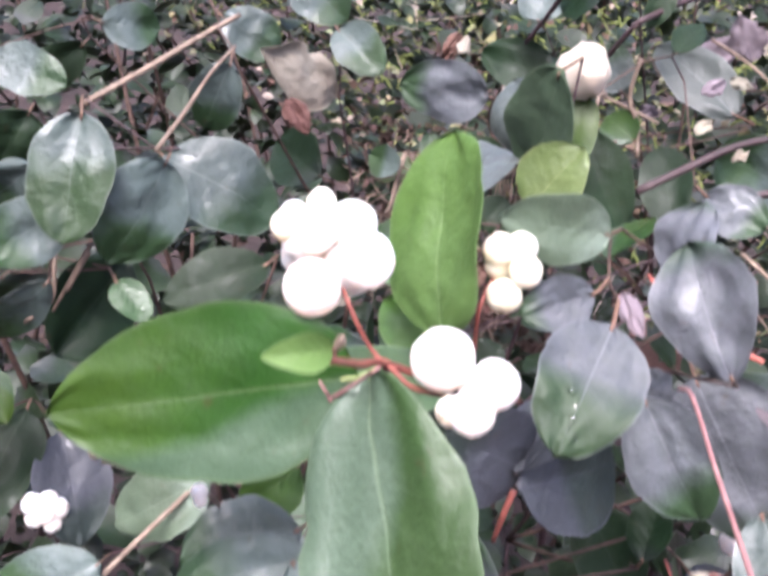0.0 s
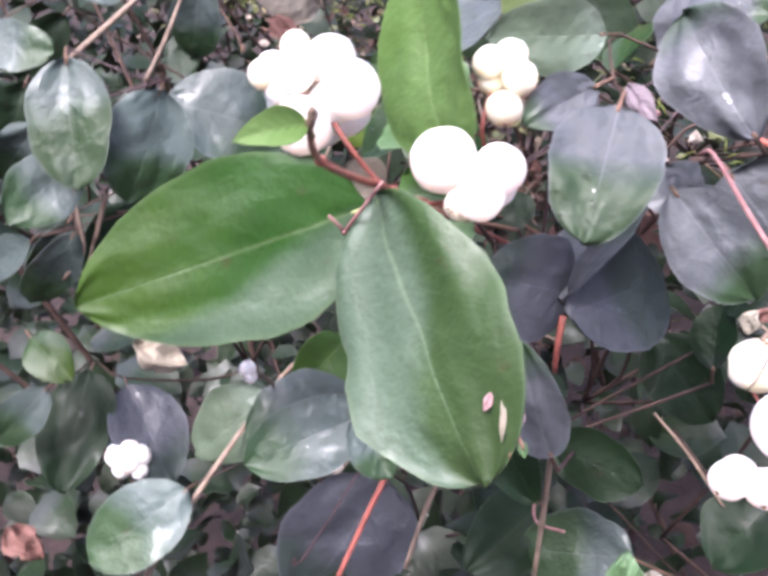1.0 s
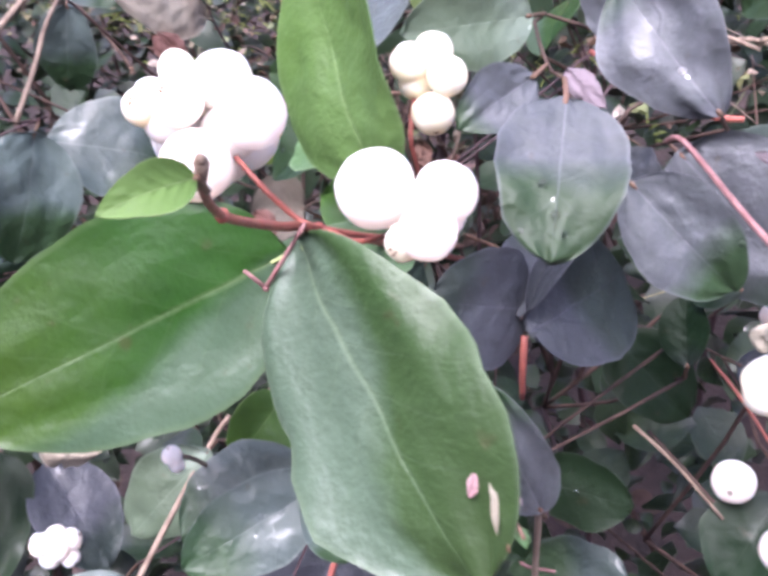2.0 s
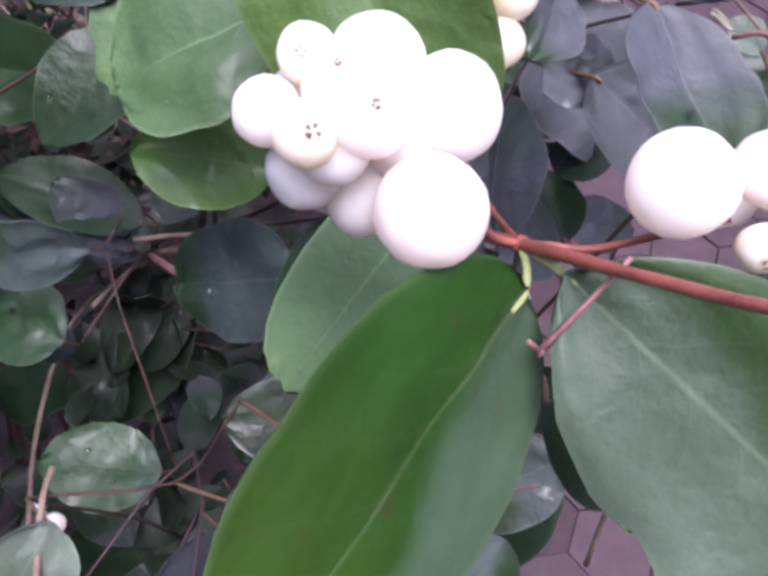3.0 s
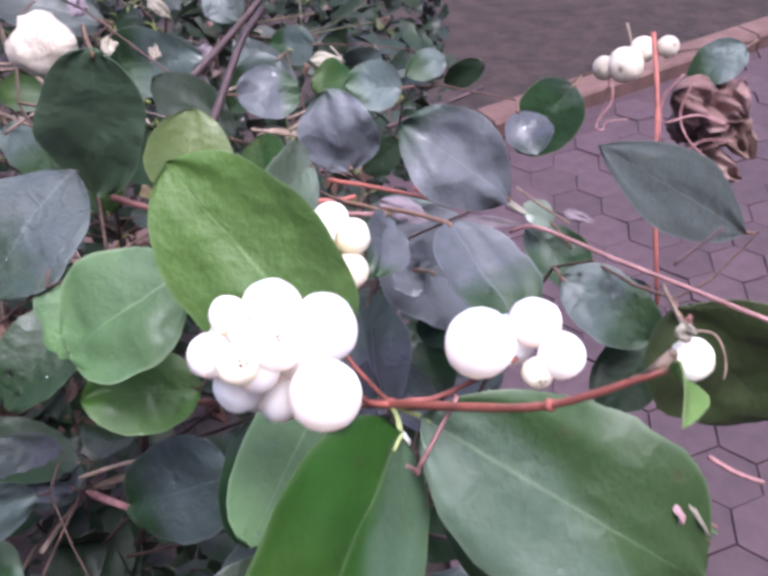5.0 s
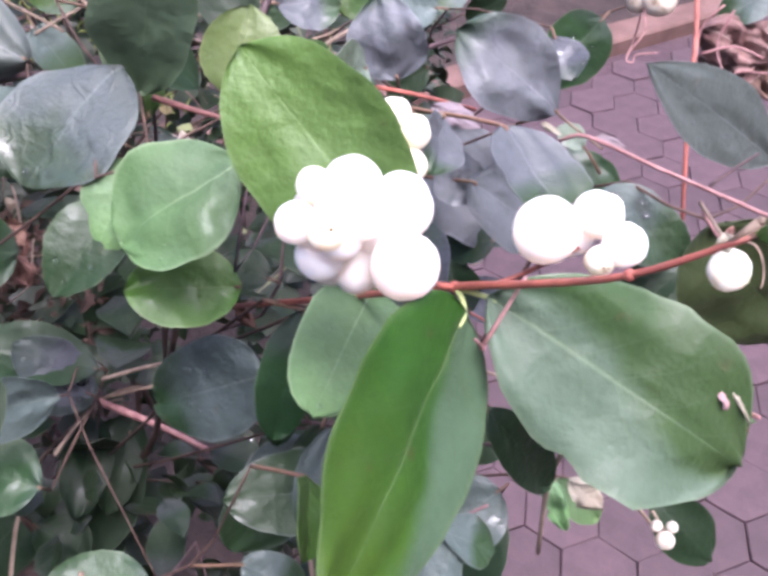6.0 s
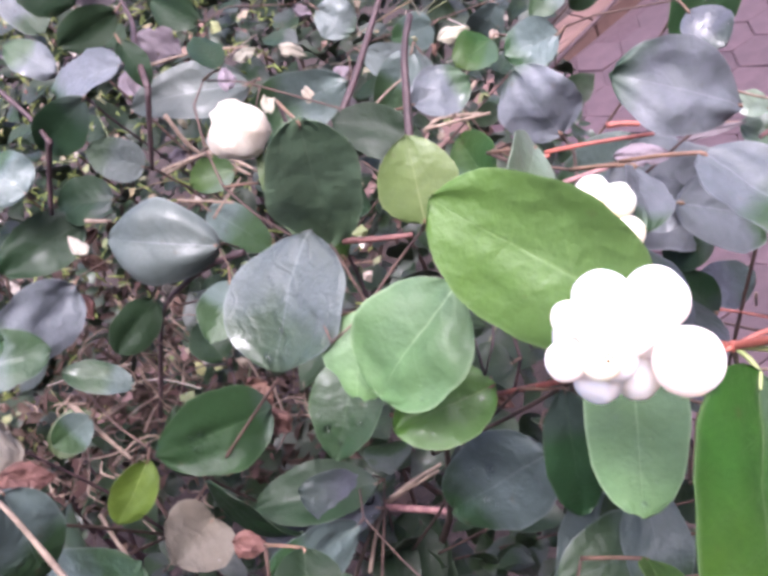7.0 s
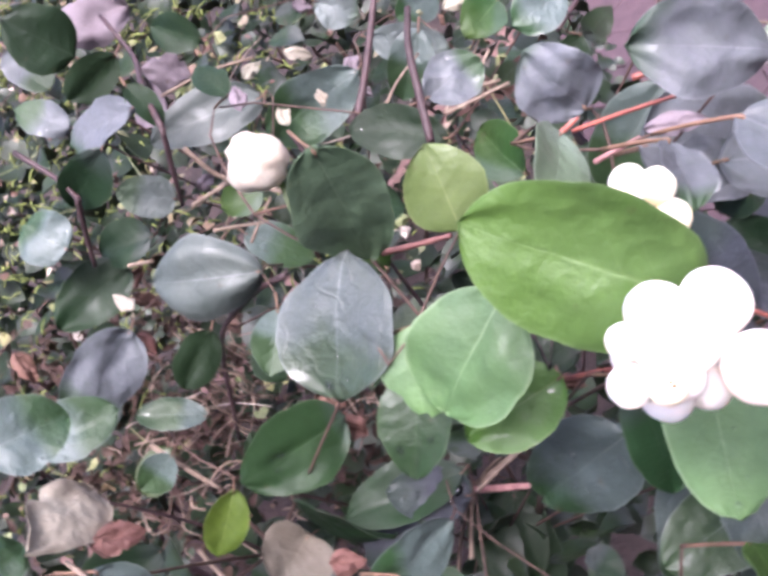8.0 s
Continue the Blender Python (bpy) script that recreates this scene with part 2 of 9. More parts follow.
# the brighter sky reflection on this leaf is painted into its colour
M_PALE = leaf_material("leaf_pale_blue_green", (0.075, 0.12, 0.07), (0.05, 0.09, 0.045), (0.28, 0.32, 0.3), rough=0.42, gloss=0.42, coat=0.16, veins=0.5, spots=0.3, sheen_tone=(0.18, 0.21, 0.205), sheen_from=0.42, crease=0.3, quilt=1.6, lit=0.52)
# lilac of the reflected sky put into the leaf colour
M_LILAC = leaf_material("leaf_lilac_grey", (0.04, 0.085, 0.035), (0.026, 0.06, 0.022), (0.24, 0.25, 0.27), rough=0.5, gloss=0.38, coat=0.09, veins=0.4, spots=0.3, sheen_tone=(0.135, 0.145, 0.165), sheen_from=0.47, quilt=0.9, crease=0.12, lit=0.62, beads=1.6)
# a dusky leaf whose shade is put into the colour too
M_DUSK = leaf_material("leaf_dusky_shaded", (0.042, 0.06, 0.05), (0.028, 0.04, 0.036), (0.15, 0.15, 0.18), rough=0.44, gloss=0.36, coat=0.1, veins=0.3, sheen_tone=(0.07, 0.076, 0.092), sheen_from=0.6, quilt=1.3, crease=0.15, lit=0.65)
M_SAGE = leaf_material("leaf_sage", (0.12, 0.172, 0.112), (0.09, 0.135, 0.08), (0.27, 0.33, 0.24), rough=0.46, gloss=0.5, coat=0.1, veins=0.3, sheen_tone=(0.18, 0.24, 0.18), sheen_from=0.62, lit=0.66)
M_YELLOW = leaf_material("leaf_yellow_green", (0.15, 0.19, 0.06), (0.1, 0.14, 0.035), (0.28, 0.32, 0.14), rough=0.46, gloss=0.45, coat=0.05, lit=0.62)
M_LIME = leaf_material("leaf_lime", (0.15, 0.25, 0.03), (0.1, 0.18, 0.02), (0.36, 0.45, 0.15), rough=0.42, gloss=0.4, coat=0.08, spots=0.5, lit=0.62)
M_DRY = leaf_material("leaf_dry_tan", (0.58, 0.5, 0.42), (0.42, 0.34, 0.27), (0.6, 0.52, 0.42), rough=0.75, gloss=0.2, coat=0.0, veins=0.3, spots=0.7, quilt=2.0, lit=0.22)
M_BERRY = plain_material("berry_white", (0.98, 0.915, 0.85), (0.96, 0.88, 0.8), 300, 0.42, 0.0, 0.35, 0.0, 0.95)
M_BERRY_YELLOW = plain_material("berry_ripe_cream", (0.95, 0.91, 0.78), (0.88, 0.78, 0.52), 260, 0.45, 0.0, 0.35, 0.0, 0.6)
M_BERRY_PALE = plain_material("berry_cream", (0.62, 0.57, 0.48), (0.5, 0.43, 0.34), 300, 0.55, 0.0012, 0.4, 0.0, 0.4)
M_CALYX = plain_material("calyx_brown", (0.3, 0.17, 0.07), (0.14, 0.07, 0.03), 900, 0.7, 0.0003)
M_STEM = plain_material("stem_red", (0.31, 0.09, 0.066), (0.19, 0.055, 0.042), 350, 0.48, 0.0002, 0.45)
M_STEM_TAN = plain_material("stem_tan", (0.22, 0.165, 0.125), (0.13, 0.092, 0.068), 350, 0.6, 0.0003, 0.3)
M_PETIOLE = plain_material("petiole", (0.17, 0.095, 0.07), (0.11, 0.07, 0.04), 350, 0.6, 0.0002, 0.3)
M_STEM_BROWN = plain_material("stem_brown", (0.09, 0.055, 0.042), (0.05, 0.03, 0.024), 250, 0.65, 0.0003, 0.3)
M_STEM_DARK = plain_material("stem_dark", (0.055, 0.03, 0.032), (0.032, 0.018, 0.019), 250, 0.55, 0.0003, 0.4)


# ---- plant parts ----
def leaf_mesh(bm, uvs, length, width, m, rows=14, cols=5, peak=0.42, blunt=0.72, fold=0.12, arch=0.06, wave=0.03, curl=0.0, torn=0.0, buckle=0.05, crumple=0.0, seed=0, thick=0.00017, slot=0):
    """Adds a leaf blade to bm: stalk end at m's origin, tip along its y, upper face towards its z."""
    rng = random.Random(seed)
    ph, ph2 = rng.uniform(0, 6.28), rng.uniform(0, 6.28)
    power = math.log(0.5) / math.log(peak)
    top, low = [], []
    for i in range(rows + 1):
        s = i / rows
        s = 0.5 - 0.5 * math.cos(math.pi * s) * (0.35 + 0.65 * abs(math.cos(math.pi * s)) ** 0.3) if rows > 8 else s
        s = min(max(s, 0.0), 1.0)
        half = max(0.5 * width * math.sin(math.pi * s ** power) ** blunt, 0.0007 * (width / 0.03) * (1 if s < 0.5 else 0.3))
        line_top, line_low = [], []
        lobe = [1 + 0.12 * noise.noise((2.6 * s, seed * 3.7, 9.1 * k)) + 0.035 * noise.noise((8 * s, seed * 1.3, 5.3 * k)) for k in (0, 1)] if rows > 8 else (1, 1)
        for j in range(-cols, cols + 1):
            u = j / cols
            ragged = 1.0 + (lobe[u > 0] - 1) * abs(u)
            if abs(u) > 0.7:
                ragged += 0.012 * math.sin(17 * s + ph + u) + 0.008 * math.sin(39 * s + ph2)
                if torn:
                    ragged -= torn * max(0.0, math.sin(9 * s + ph) * math.sin(23 * s + ph2)) * (1 if u > 0 else 0.4)
            x = u * half * ragged
            y = length * s + 0.05 * width * (1 - u * u) * (s - 0.5)
            z = fold * abs(x) + arch * length * (1 - 4 * (s - 0.5) ** 2)
            z += wave * width * u * u * math.sin(5.5 * s + ph + (1.1 if u > 0 else 0)) + 0.3 * wave * width * math.sin(11 * s + ph2) * abs(u)
            z -= curl * half * u ** 4
            if rows > 8:
                z += buckle * width * (noise.noise((1.4 * u + seed, 2.6 * s, 0.4 * seed)) + 0.45 * noise.noise((3.2 * u, 6.5 * s, seed * 0.7)))
            if crumple:
                for k, size in ((3.1, 1.0), (6.3, 0.5), (12.0, 0.22)):
                    z += crumple * width * size * (0.5 - 2 * abs(noise.noise((k * u * 0.6 + seed, k * s * 1.2, 0.9 * seed + k))))
            line_top.append(bm.verts.new(m @ Vector((x, y, z + thick / 2))))
            line_low.append(bm.verts.new(m @ Vector((x, y, z - thick / 2))))
        top.append((s, line_top))
        low.append((s, line_low))
    n = 2 * cols

    def face(a, b, c, d, coords, rim=False):
        f = bm.faces.new((a, b, c, d))
        f.material_index = slot
        if rim:
            for e in f.edges:
                e.smooth = False
        for loop, uv in zip(f.loops, coords):
            loop[uvs].uv = uv

    for i in range(rows):
        (s0, a), (s1, b) = top[i], top[i + 1]
        (_, c), (_, d) = low[i], low[i + 1]
        for j in range(n):
            u0, u1 = j / n, (j + 1) / n
            face(a[j], a[j + 1], b[j + 1], b[j], ((u0, s0), (u1, s0), (u1, s1), (u0, s1)))
            face(c[j + 1], c[j], d[j], d[j + 1], ((u1, s0), (u0, s0), (u0, s1), (u1, s1)))
        face(c[0], a[0], b[0], d[0], ((0, s0), (0, s0), (0, s1), (0, s1)), True)
        face(a[n], c[n], d[n], b[n], ((1, s0), (1, s0), (1, s1), (1, s1)), True)
    for (s, a), (_, c), flip in ((top[0], low[0], False), (top[-1], low[-1], True)):
        for j in range(n):
            q = (a[j], c[j], c[j + 1], a[j + 1]) if not flip else (c[j], a[j], a[j + 1], c[j + 1])
            face(*q, ((j / n, s),) * 4, True)


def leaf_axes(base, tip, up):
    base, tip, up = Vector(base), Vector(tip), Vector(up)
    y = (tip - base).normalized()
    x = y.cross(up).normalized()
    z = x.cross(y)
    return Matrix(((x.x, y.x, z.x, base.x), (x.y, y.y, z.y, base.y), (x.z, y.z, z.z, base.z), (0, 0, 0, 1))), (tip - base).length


def leaf(parent, base, tip, up, width, mat, label="", stalk=None, name="leaf", stalk_mat=None, **shape):
    """One leaf as a part of a branch; stalk: where its petiole meets the stem."""
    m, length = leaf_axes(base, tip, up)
    bm = bmesh.new()
    uvs = bm.loops.layers.uv.new("blade")
    leaf_mesh(bm, uvs, length, width, Matrix.Identity(4), **shape)
    ob = part(name, bm, mat, parent, label, m)
    if stalk:
        bm = bmesh.new()
        b, s = Vector(base), Vector(stalk)
        tube(bm, [s, s.lerp(b, 0.5) + Vector(up) * 0.0004, b, b + (Vector(tip) - b) * 0.05], [0.0004, 0.00036, 0.00036, 0.0002], 6, 3)
        part("petiole", bm, stalk_mat or M_PETIOLE, ob)
    return ob


def tube(bm, points, radii, sides=8, steps=5, rough=0.0, seed=0, closed=True):
    """Adds a round, tapering, bent rod through the points."""
    rng = random.Random(seed)
    pts = [Vector(p) for p in points]
    ext = [2 * pts[0] - pts[1], *pts, 2 * pts[-1] - pts[-2]]
    line = []
    for k in range(len(pts) - 1):
        p0, p1, p2, p3 = ext[k : k + 4]
        for q in range(steps + (k == len(pts) - 2)):
            t = q / steps
            line.append((0.5 * (2 * p1 + (p2 - p0) * t + (2 * p0 - 5 * p1 + 4 * p2 - p3) * t * t + (3 * p1 - p0 - 3 * p2 + p3) * t ** 3), radii[k] * (1 - t) + radii[k + 1] * t))
    side = Vector((0.31, 0.52, 0.79))
    rings = []
    for k, (p, r) in enumerate(line):
        way = (line[min(k + 1, len(line) - 1)][0] - line[max(k - 1, 0)][0]).normalized()
        side = (side - way * side.dot(way)).normalized()
        other = way.cross(side)
        rr = r * (1 + rough * rng.uniform(-1, 1))
        rings.append([bm.verts.new(p + (side * math.cos(6.2832 * a / sides) + other * math.sin(6.2832 * a / sides)) * rr) for a in range(sides)])
    for a, b in zip(rings, rings[1:]):
        for j in range(sides):
            bm.faces.new((a[j], a[(j + 1) % sides], b[(j + 1) % sides], b[j]))
    if closed:
        bm.faces.new(rings[0][::-1])
        bm.faces.new(rings[-1])


def stem(parent, points, radii, mat=None, label="", name="stem", knots=(), **k):
    bm = bmesh.new()
    tube(bm, points, radii, **k)
    for place, r in knots:
        blob(bm, place, r, (1, 1, 1), 8, 6)
    return part(name, bm, mat or M_STEM, parent, label)


def blob(bm, place, r, squash=(1, 1, 1), seg=16, rings=12, lumpy=0.0, seed=0, slot=0):
    made = bmesh.ops.create_uvsphere(bm, u_segments=seg, v_segments=rings, radius=1.0)["verts"]
    off = Vector((seed * 1.7, seed * 0.3, 0))
    for v in made:
        d = 1 + lumpy * noise.noise(v.co * 1.5 + off)
        v.co = Vector((v.co.x * squash[0], v.co.y * squash[1], v.co.z * squash[2])) * (r * d) + Vector(place)


def berry(parent, place, r, toward, mat=None, seed=0, label="", calyx=True, lumps=0.05, scar=1.0):
    """A round snowberry with a dimple and the brown remains of its flower at the end that points toward the given way."""
    rng = random.Random(seed)
    bm = bmesh.new()
    bmesh.ops.create_uvsphere(bm, u_segments=20, v_segments=14, radius=1.0)
    off = Vector((seed * 1.7, seed * 0.31, 0.5))
    for v in bm.verts:
        c = v.co.copy()
        dip = max(0.0, (c.z - 0.93) / 0.07)
        v.co = c * r * (1 + lumps * noise.noise(c * 1.3 + off) + 1.0 * (lumps - 0.05) * noise.noise(c * 4 + off) - 0.07 * dip)
        v.co.z *= 0.96
    if calyx:
        for k in range(5):
            a = 6.2832 * k / 5 + rng.random()
            tip = Vector((math.cos(a) * 0.08 * scar, math.sin(a) * 0.08 * scar, 1.0)) * r
            foot = [Vector((math.cos(a + d) * 0.15 * scar, math.sin(a + d) * 0.15 * scar, 0.86 - 0.06 * (scar - 1))) * r for d in (-0.5, 0.5)]
            vs = [bm.verts.new(p) for p in (*foot, tip, Vector((0, 0, 0.85)) * r)]
            for tri in ((0, 1, 2), (1, 3, 2), (3, 0, 2)):
                bm.faces.new([vs[q] for q in tri]).material_index = 1
    m = Matrix.Translation(place) @ Vector(toward).to_track_quat("Z", "Y").to_matrix().to_4x4()
    return part("berry", bm, [mat or M_BERRY, M_CALYX], parent, label, m)

def scrap_material():
    """Bits of dead leaf, moss and stalk, each of its own tone."""
    mat, nt, p = shader("dry_bits")
    rnd = nt.nodes.new("ShaderNodeNewGeometry").outputs["Random Per Island"]
    ramp = nt.nodes.new("ShaderNodeValToRGB")
    tones = ((0.0, (0.05, 0.03, 0.022)), (0.22, (0.14, 0.075, 0.055)), (0.4, (0.2, 0.2, 0.08)), (0.62, (0.1, 0.13, 0.05)), (0.85, (0.2, 0.15, 0.115)), (1.0, (0.4, 0.35, 0.31)))
    while len(ramp.color_ramp.elements) < len(tones):
        ramp.color_ramp.elements.new(0.5)
    for e, (at, tone) in zip(ramp.color_ramp.elements, tones):
        e.position, e.color = at, (*tone, 1)
    nt.links.new(rnd, ramp.inputs[0])
    coords = nt.nodes.new("ShaderNodeTexCoord").outputs["Object"]
    spots = ramp_node(nt, noise_node(nt, 500, 3, 0.6, coords), 0.35, 0.7)
    nt.links.new(mix_node(nt, math_node(nt, "MULTIPLY", spots, 0.55), ramp.outputs[0], (0.05, 0.035, 0.025)), p.inputs["Base Color"])
    p.inputs["Roughness"].default_value, p.inputs["Specular IOR Level"].default_value = 0.6, 0.4
    return mat


M_GREEN_GREY = leaf_material("leaf_green_grey", (0.075, 0.14, 0.042), (0.055, 0.11, 0.028), (0.24, 0.33, 0.2), rough=0.42, gloss=0.32, coat=0.05, beads=0.4, veins=0.55, spots=0.3, sheen_tone=(0.15, 0.22, 0.145), sheen_from=0.66, sheen_side=0.8, tip=(0.03, 0.046, 0.014), quilt=0.8, lit=0.47, through_light=0.07)
# deep green, darkened further for the shade low in the shrub
M_DEEP = leaf_material("leaf_deep_green", (0.034, 0.085, 0.03), (0.02, 0.056, 0.018), (0.12, 0.18, 0.09), rough=0.36, gloss=0.26, coat=0.06, veins=0.25, lit=0.62, sheen_tone=(0.07, 0.105, 0.08), sheen_from=0.8, beads=0.6)
M_SPRING = leaf_material("leaf_spring_green", (0.1, 0.215, 0.035), (0.075, 0.17, 0.022), (0.26, 0.36, 0.14), rough=0.45, gloss=0.45, coat=0.1, veins=0.3, spots=0.05, through_light=0.25, lit=0.72)
M_LEAFLET = leaf_material("leaf_pale_bud", (0.24, 0.36, 0.11), (0.18, 0.3, 0.07), (0.4, 0.48, 0.25), rough=0.5, gloss=0.35, coat=0.0, veins=0.3, spots=0.0, through_light=0.3, lit=0.64, beads=0.0)
M_SLATE = leaf_material("leaf_grey_olive", (0.078, 0.118, 0.072), (0.058, 0.094, 0.052), (0.12, 0.16, 0.1), rough=0.5, gloss=0.35, coat=0.03, veins=0.25, spots=0.2, lit=1.1, beads=0.3)
M_OLIVE = leaf_material("leaf_olive", (0.04, 0.062, 0.018), (0.03, 0.045, 0.012), (0.09, 0.12, 0.05), rough=0.5, gloss=0.4, coat=0.05, veins=0.3)
M_CREAM = leaf_material("leaf_withered_cream", (0.36, 0.34, 0.28), (0.25, 0.21, 0.16), (0.38, 0.34, 0.28), quilt=2.0, rough=0.7, gloss=0.2, coat=0.0, veins=0.2, spots=0.5)
# the shrub's inner shade put into the colour of the dense leaves
M_FILL = leaf_material("leaf_background_shaded", (0.05, 0.095, 0.038), (0.026, 0.055, 0.02), (0.16, 0.2, 0.13), rough=0.4, gloss=0.36, coat=0.06, veins=0.3, islands=True, sheen_tone=(0.1, 0.12, 0.11), sheen_from=0.74, lit=0.3, beads=1.5)
M_BITS = scrap_material()
M_LITTER = leaf_material("leaf_litter", (0.07, 0.04, 0.033), (0.03, 0.017, 0.014), (0.2, 0.12, 0.07), rough=0.75, gloss=0.25, coat=0.0, veins=0.3, spots=0.6, islands=True)
M_MOSS = plain_material("moss", (0.17, 0.2, 0.055), (0.09, 0.11, 0.025), 200, 0.7, 0.0, 0.3)
M_STEM_PINK = plain_material("stem_pink", (0.29, 0.155, 0.15), (0.18, 0.08, 0.078), 400, 0.5, 0.0002, 0.45)
M_SOIL = plain_material("soil", (0.036, 0.023, 0.021), (0.016, 0.011, 0.01), 14, 0.9, 0.01, 0.3)
M_PAVER = plain_material("paver_concrete", (0.056, 0.032, 0.039), (0.038, 0.022, 0.027), 30, 0.7, 0.0008, 0.4)
M_JOINT = plain_material("joint_sand", (0.05, 0.03, 0.036), (0.036, 0.022, 0.027), 60, 0.9, 0.002, 0.3)
M_KERB = plain_material("edging_timber", (0.13, 0.075, 0.065), (0.085, 0.047, 0.04), 18, 0.75, 0.001, 0.3)
# white so that the added wall bounces light; no such wall is seen
M_WALL = plain_material("fill_wall_render", (0.74, 0.72, 0.69), (0.62, 0.6, 0.57), 2.5, 0.85, 0.003, 0.3)


M_GREY = leaf_material("leaf_grey", (0.085, 0.1, 0.092), (0.06, 0.075, 0.068), (0.2, 0.22, 0.21), rough=0.45, gloss=0.4, coat=0.06, veins=0.5, spots=0.3, lit=0.8)
M_STEM_ORANGE = plain_material("stem_orange", (0.19, 0.085, 0.075), (0.115, 0.048, 0.043), 350, 0.55, 0.0002, 0.4)
M_RUST = leaf_material("leaf_rust", (0.22, 0.11, 0.09), (0.11, 0.052, 0.042), (0.26, 0.15, 0.1), quilt=2.2, rough=0.6, gloss=0.3, coat=0.0, veins=0.3, spots=0.5, crease=0.80)
M_HUSK = leaf_material("leaf_husk", (0.36, 0.23, 0.2), (0.17, 0.085, 0.07), (0.5, 0.38, 0.34), quilt=2.4, rough=0.6, gloss=0.35, coat=0.0, veins=0.9, spots=0.7, crease=0.4, lit=0.58)
M_PINKISH = leaf_material("leaf_withered_pink", (0.23, 0.19, 0.215), (0.14, 0.11, 0.125), (0.26, 0.21, 0.22), rough=0.7, gloss=0.3, coat=0.0, veins=0.2, spots=0.6)
M_TORN = leaf_material("leaf_torn_pink", (0.6, 0.42, 0.44), (0.4, 0.22, 0.2), (0.65, 0.5, 0.5), rough=0.6, gloss=0.3, coat=0.0, veins=0.2, spots=0.6)


def water_material():
    mat, nt, p = shader("water")
    p.inputs["Base Color"].default_value = (1, 1, 1, 1)
    p.inputs["Roughness"].default_value, p.inputs["IOR"].default_value, p.inputs["Transmission Weight"].default_value = 0.02, 1.33, 1.0
    return mat


M_WATER = water_material()


def water_drop(place, r):
    bm = bmesh.new()
    blob(bm, (0, 0, 0), r, (1.0, 0.9, 0.7), 14, 10, 0.25, int(place[0] * 1e5) % 97)
    return tagged(part("water_drop", bm, M_WATER, None, "", Matrix.Translation(place)), "clear rain drop resting on a leaf", "drop", "rain drops on the leaves")


def drops_on(blade, spots):
    """Rain drops on a leaf, each at (across, along) of the blade's map and of a radius."""
    me = blade.data
    uv = me.uv_layers["blade"].data
    for across, along, r in spots:
        best = min((loop for poly in me.polygons if poly.normal.z > 0.2 for loop in poly.loop_indices), key=lambda k: (uv[k].uv[0] - across) ** 2 + (uv[k].uv[1] - along) ** 2)
        vert = me.vertices[me.loops[best].vertex_index]
        m = base_of(blade)
        up = (m.to_3x3() @ vert.normal).normalized()
        bm = bmesh.new()
        blob(bm, (0, 0, r * 0.3), r, (1.0, 0.8, 0.6), 14, 10, 0.3, int(across * 100 + along * 1000))
        place = Matrix.Translation(m @ vert.co) @ up.to_track_quat("Z", "Y").to_matrix().to_4x4()
        tagged(part("water_drop", bm, M_WATER, None, "", place), "clear rain drop resting on a leaf", "drop", "rain drops on the leaves")


def bmesh_stalk(points):
    bm = bmesh.new()
    tube(bm, points, [0.00035] * len(points), 8, 4)
    return bm


# ---- ground: soil to the horizon, a paved path and its timber edging ----
def ground_sheet():
    bm = bmesh.new()
    n = 60
    rows = []
    for i in range(n + 1):
        line = []
        for j in range(n + 1):
            u, v = 2 * i / n - 1, 2 * j / n - 1
            x, y = (abs(u) ** 4 * 300 + abs(u) * 3) * (1 if u > 0 else -1), (abs(v) ** 4 * 300 + abs(v) * 3) * (1 if v > 0 else -1)
            z = -0.06 + (0.03 * noise.noise((x * 2, y * 2, 0)) if abs(x) < 4 and abs(y) < 4 else 0)
            line.append(bm.verts.new((x, y, z)))
        rows.append(line)
    for a, b in zip(rows, rows[1:]):
        for j in range(n):
            bm.faces.new((a[j], b[j], b[j + 1], a[j + 1]))
    return tagged(part("ground", bm, M_SOIL, None), "dark brown garden soil under the shrub", "ground", kind="structure")


ground_sheet()
EDGE_AT, EDGE_WAY = Vector((0.36, 1.68, 0)), Vector((0.925, 0.38, 0)).normalized()
EDGE_OUT = Vector((-EDGE_WAY.y, EDGE_WAY.x, 0))


def paving():
    bm = bmesh.new()
    # the bed under the pavers
    a, b = EDGE_AT - EDGE_WAY * 0.25, EDGE_AT + EDGE_WAY * 6
    corners = [Vector((0.13, -2.4, 0)), Vector((6, -2.4, 0)), b, a]
    top = [bm.verts.new((c.x, c.y, -0.005)) for c in corners]
    low = [bm.verts.new((c.x, c.y, -0.10)) for c in corners]
    bm.faces.new(top)
    bm.faces.new(low[::-1])
    for k in range(len(corners)):
        bm.faces.new((low[k], low[(k + 1) % len(corners)], top[(k + 1) % len(corners)], top[k]))
    return tagged(part("pavement", bm, M_JOINT, None, smooth=False), "path of mauve hexagonal concrete pavers with dark joints", "pavement", kind="structure")


pavement = paving()


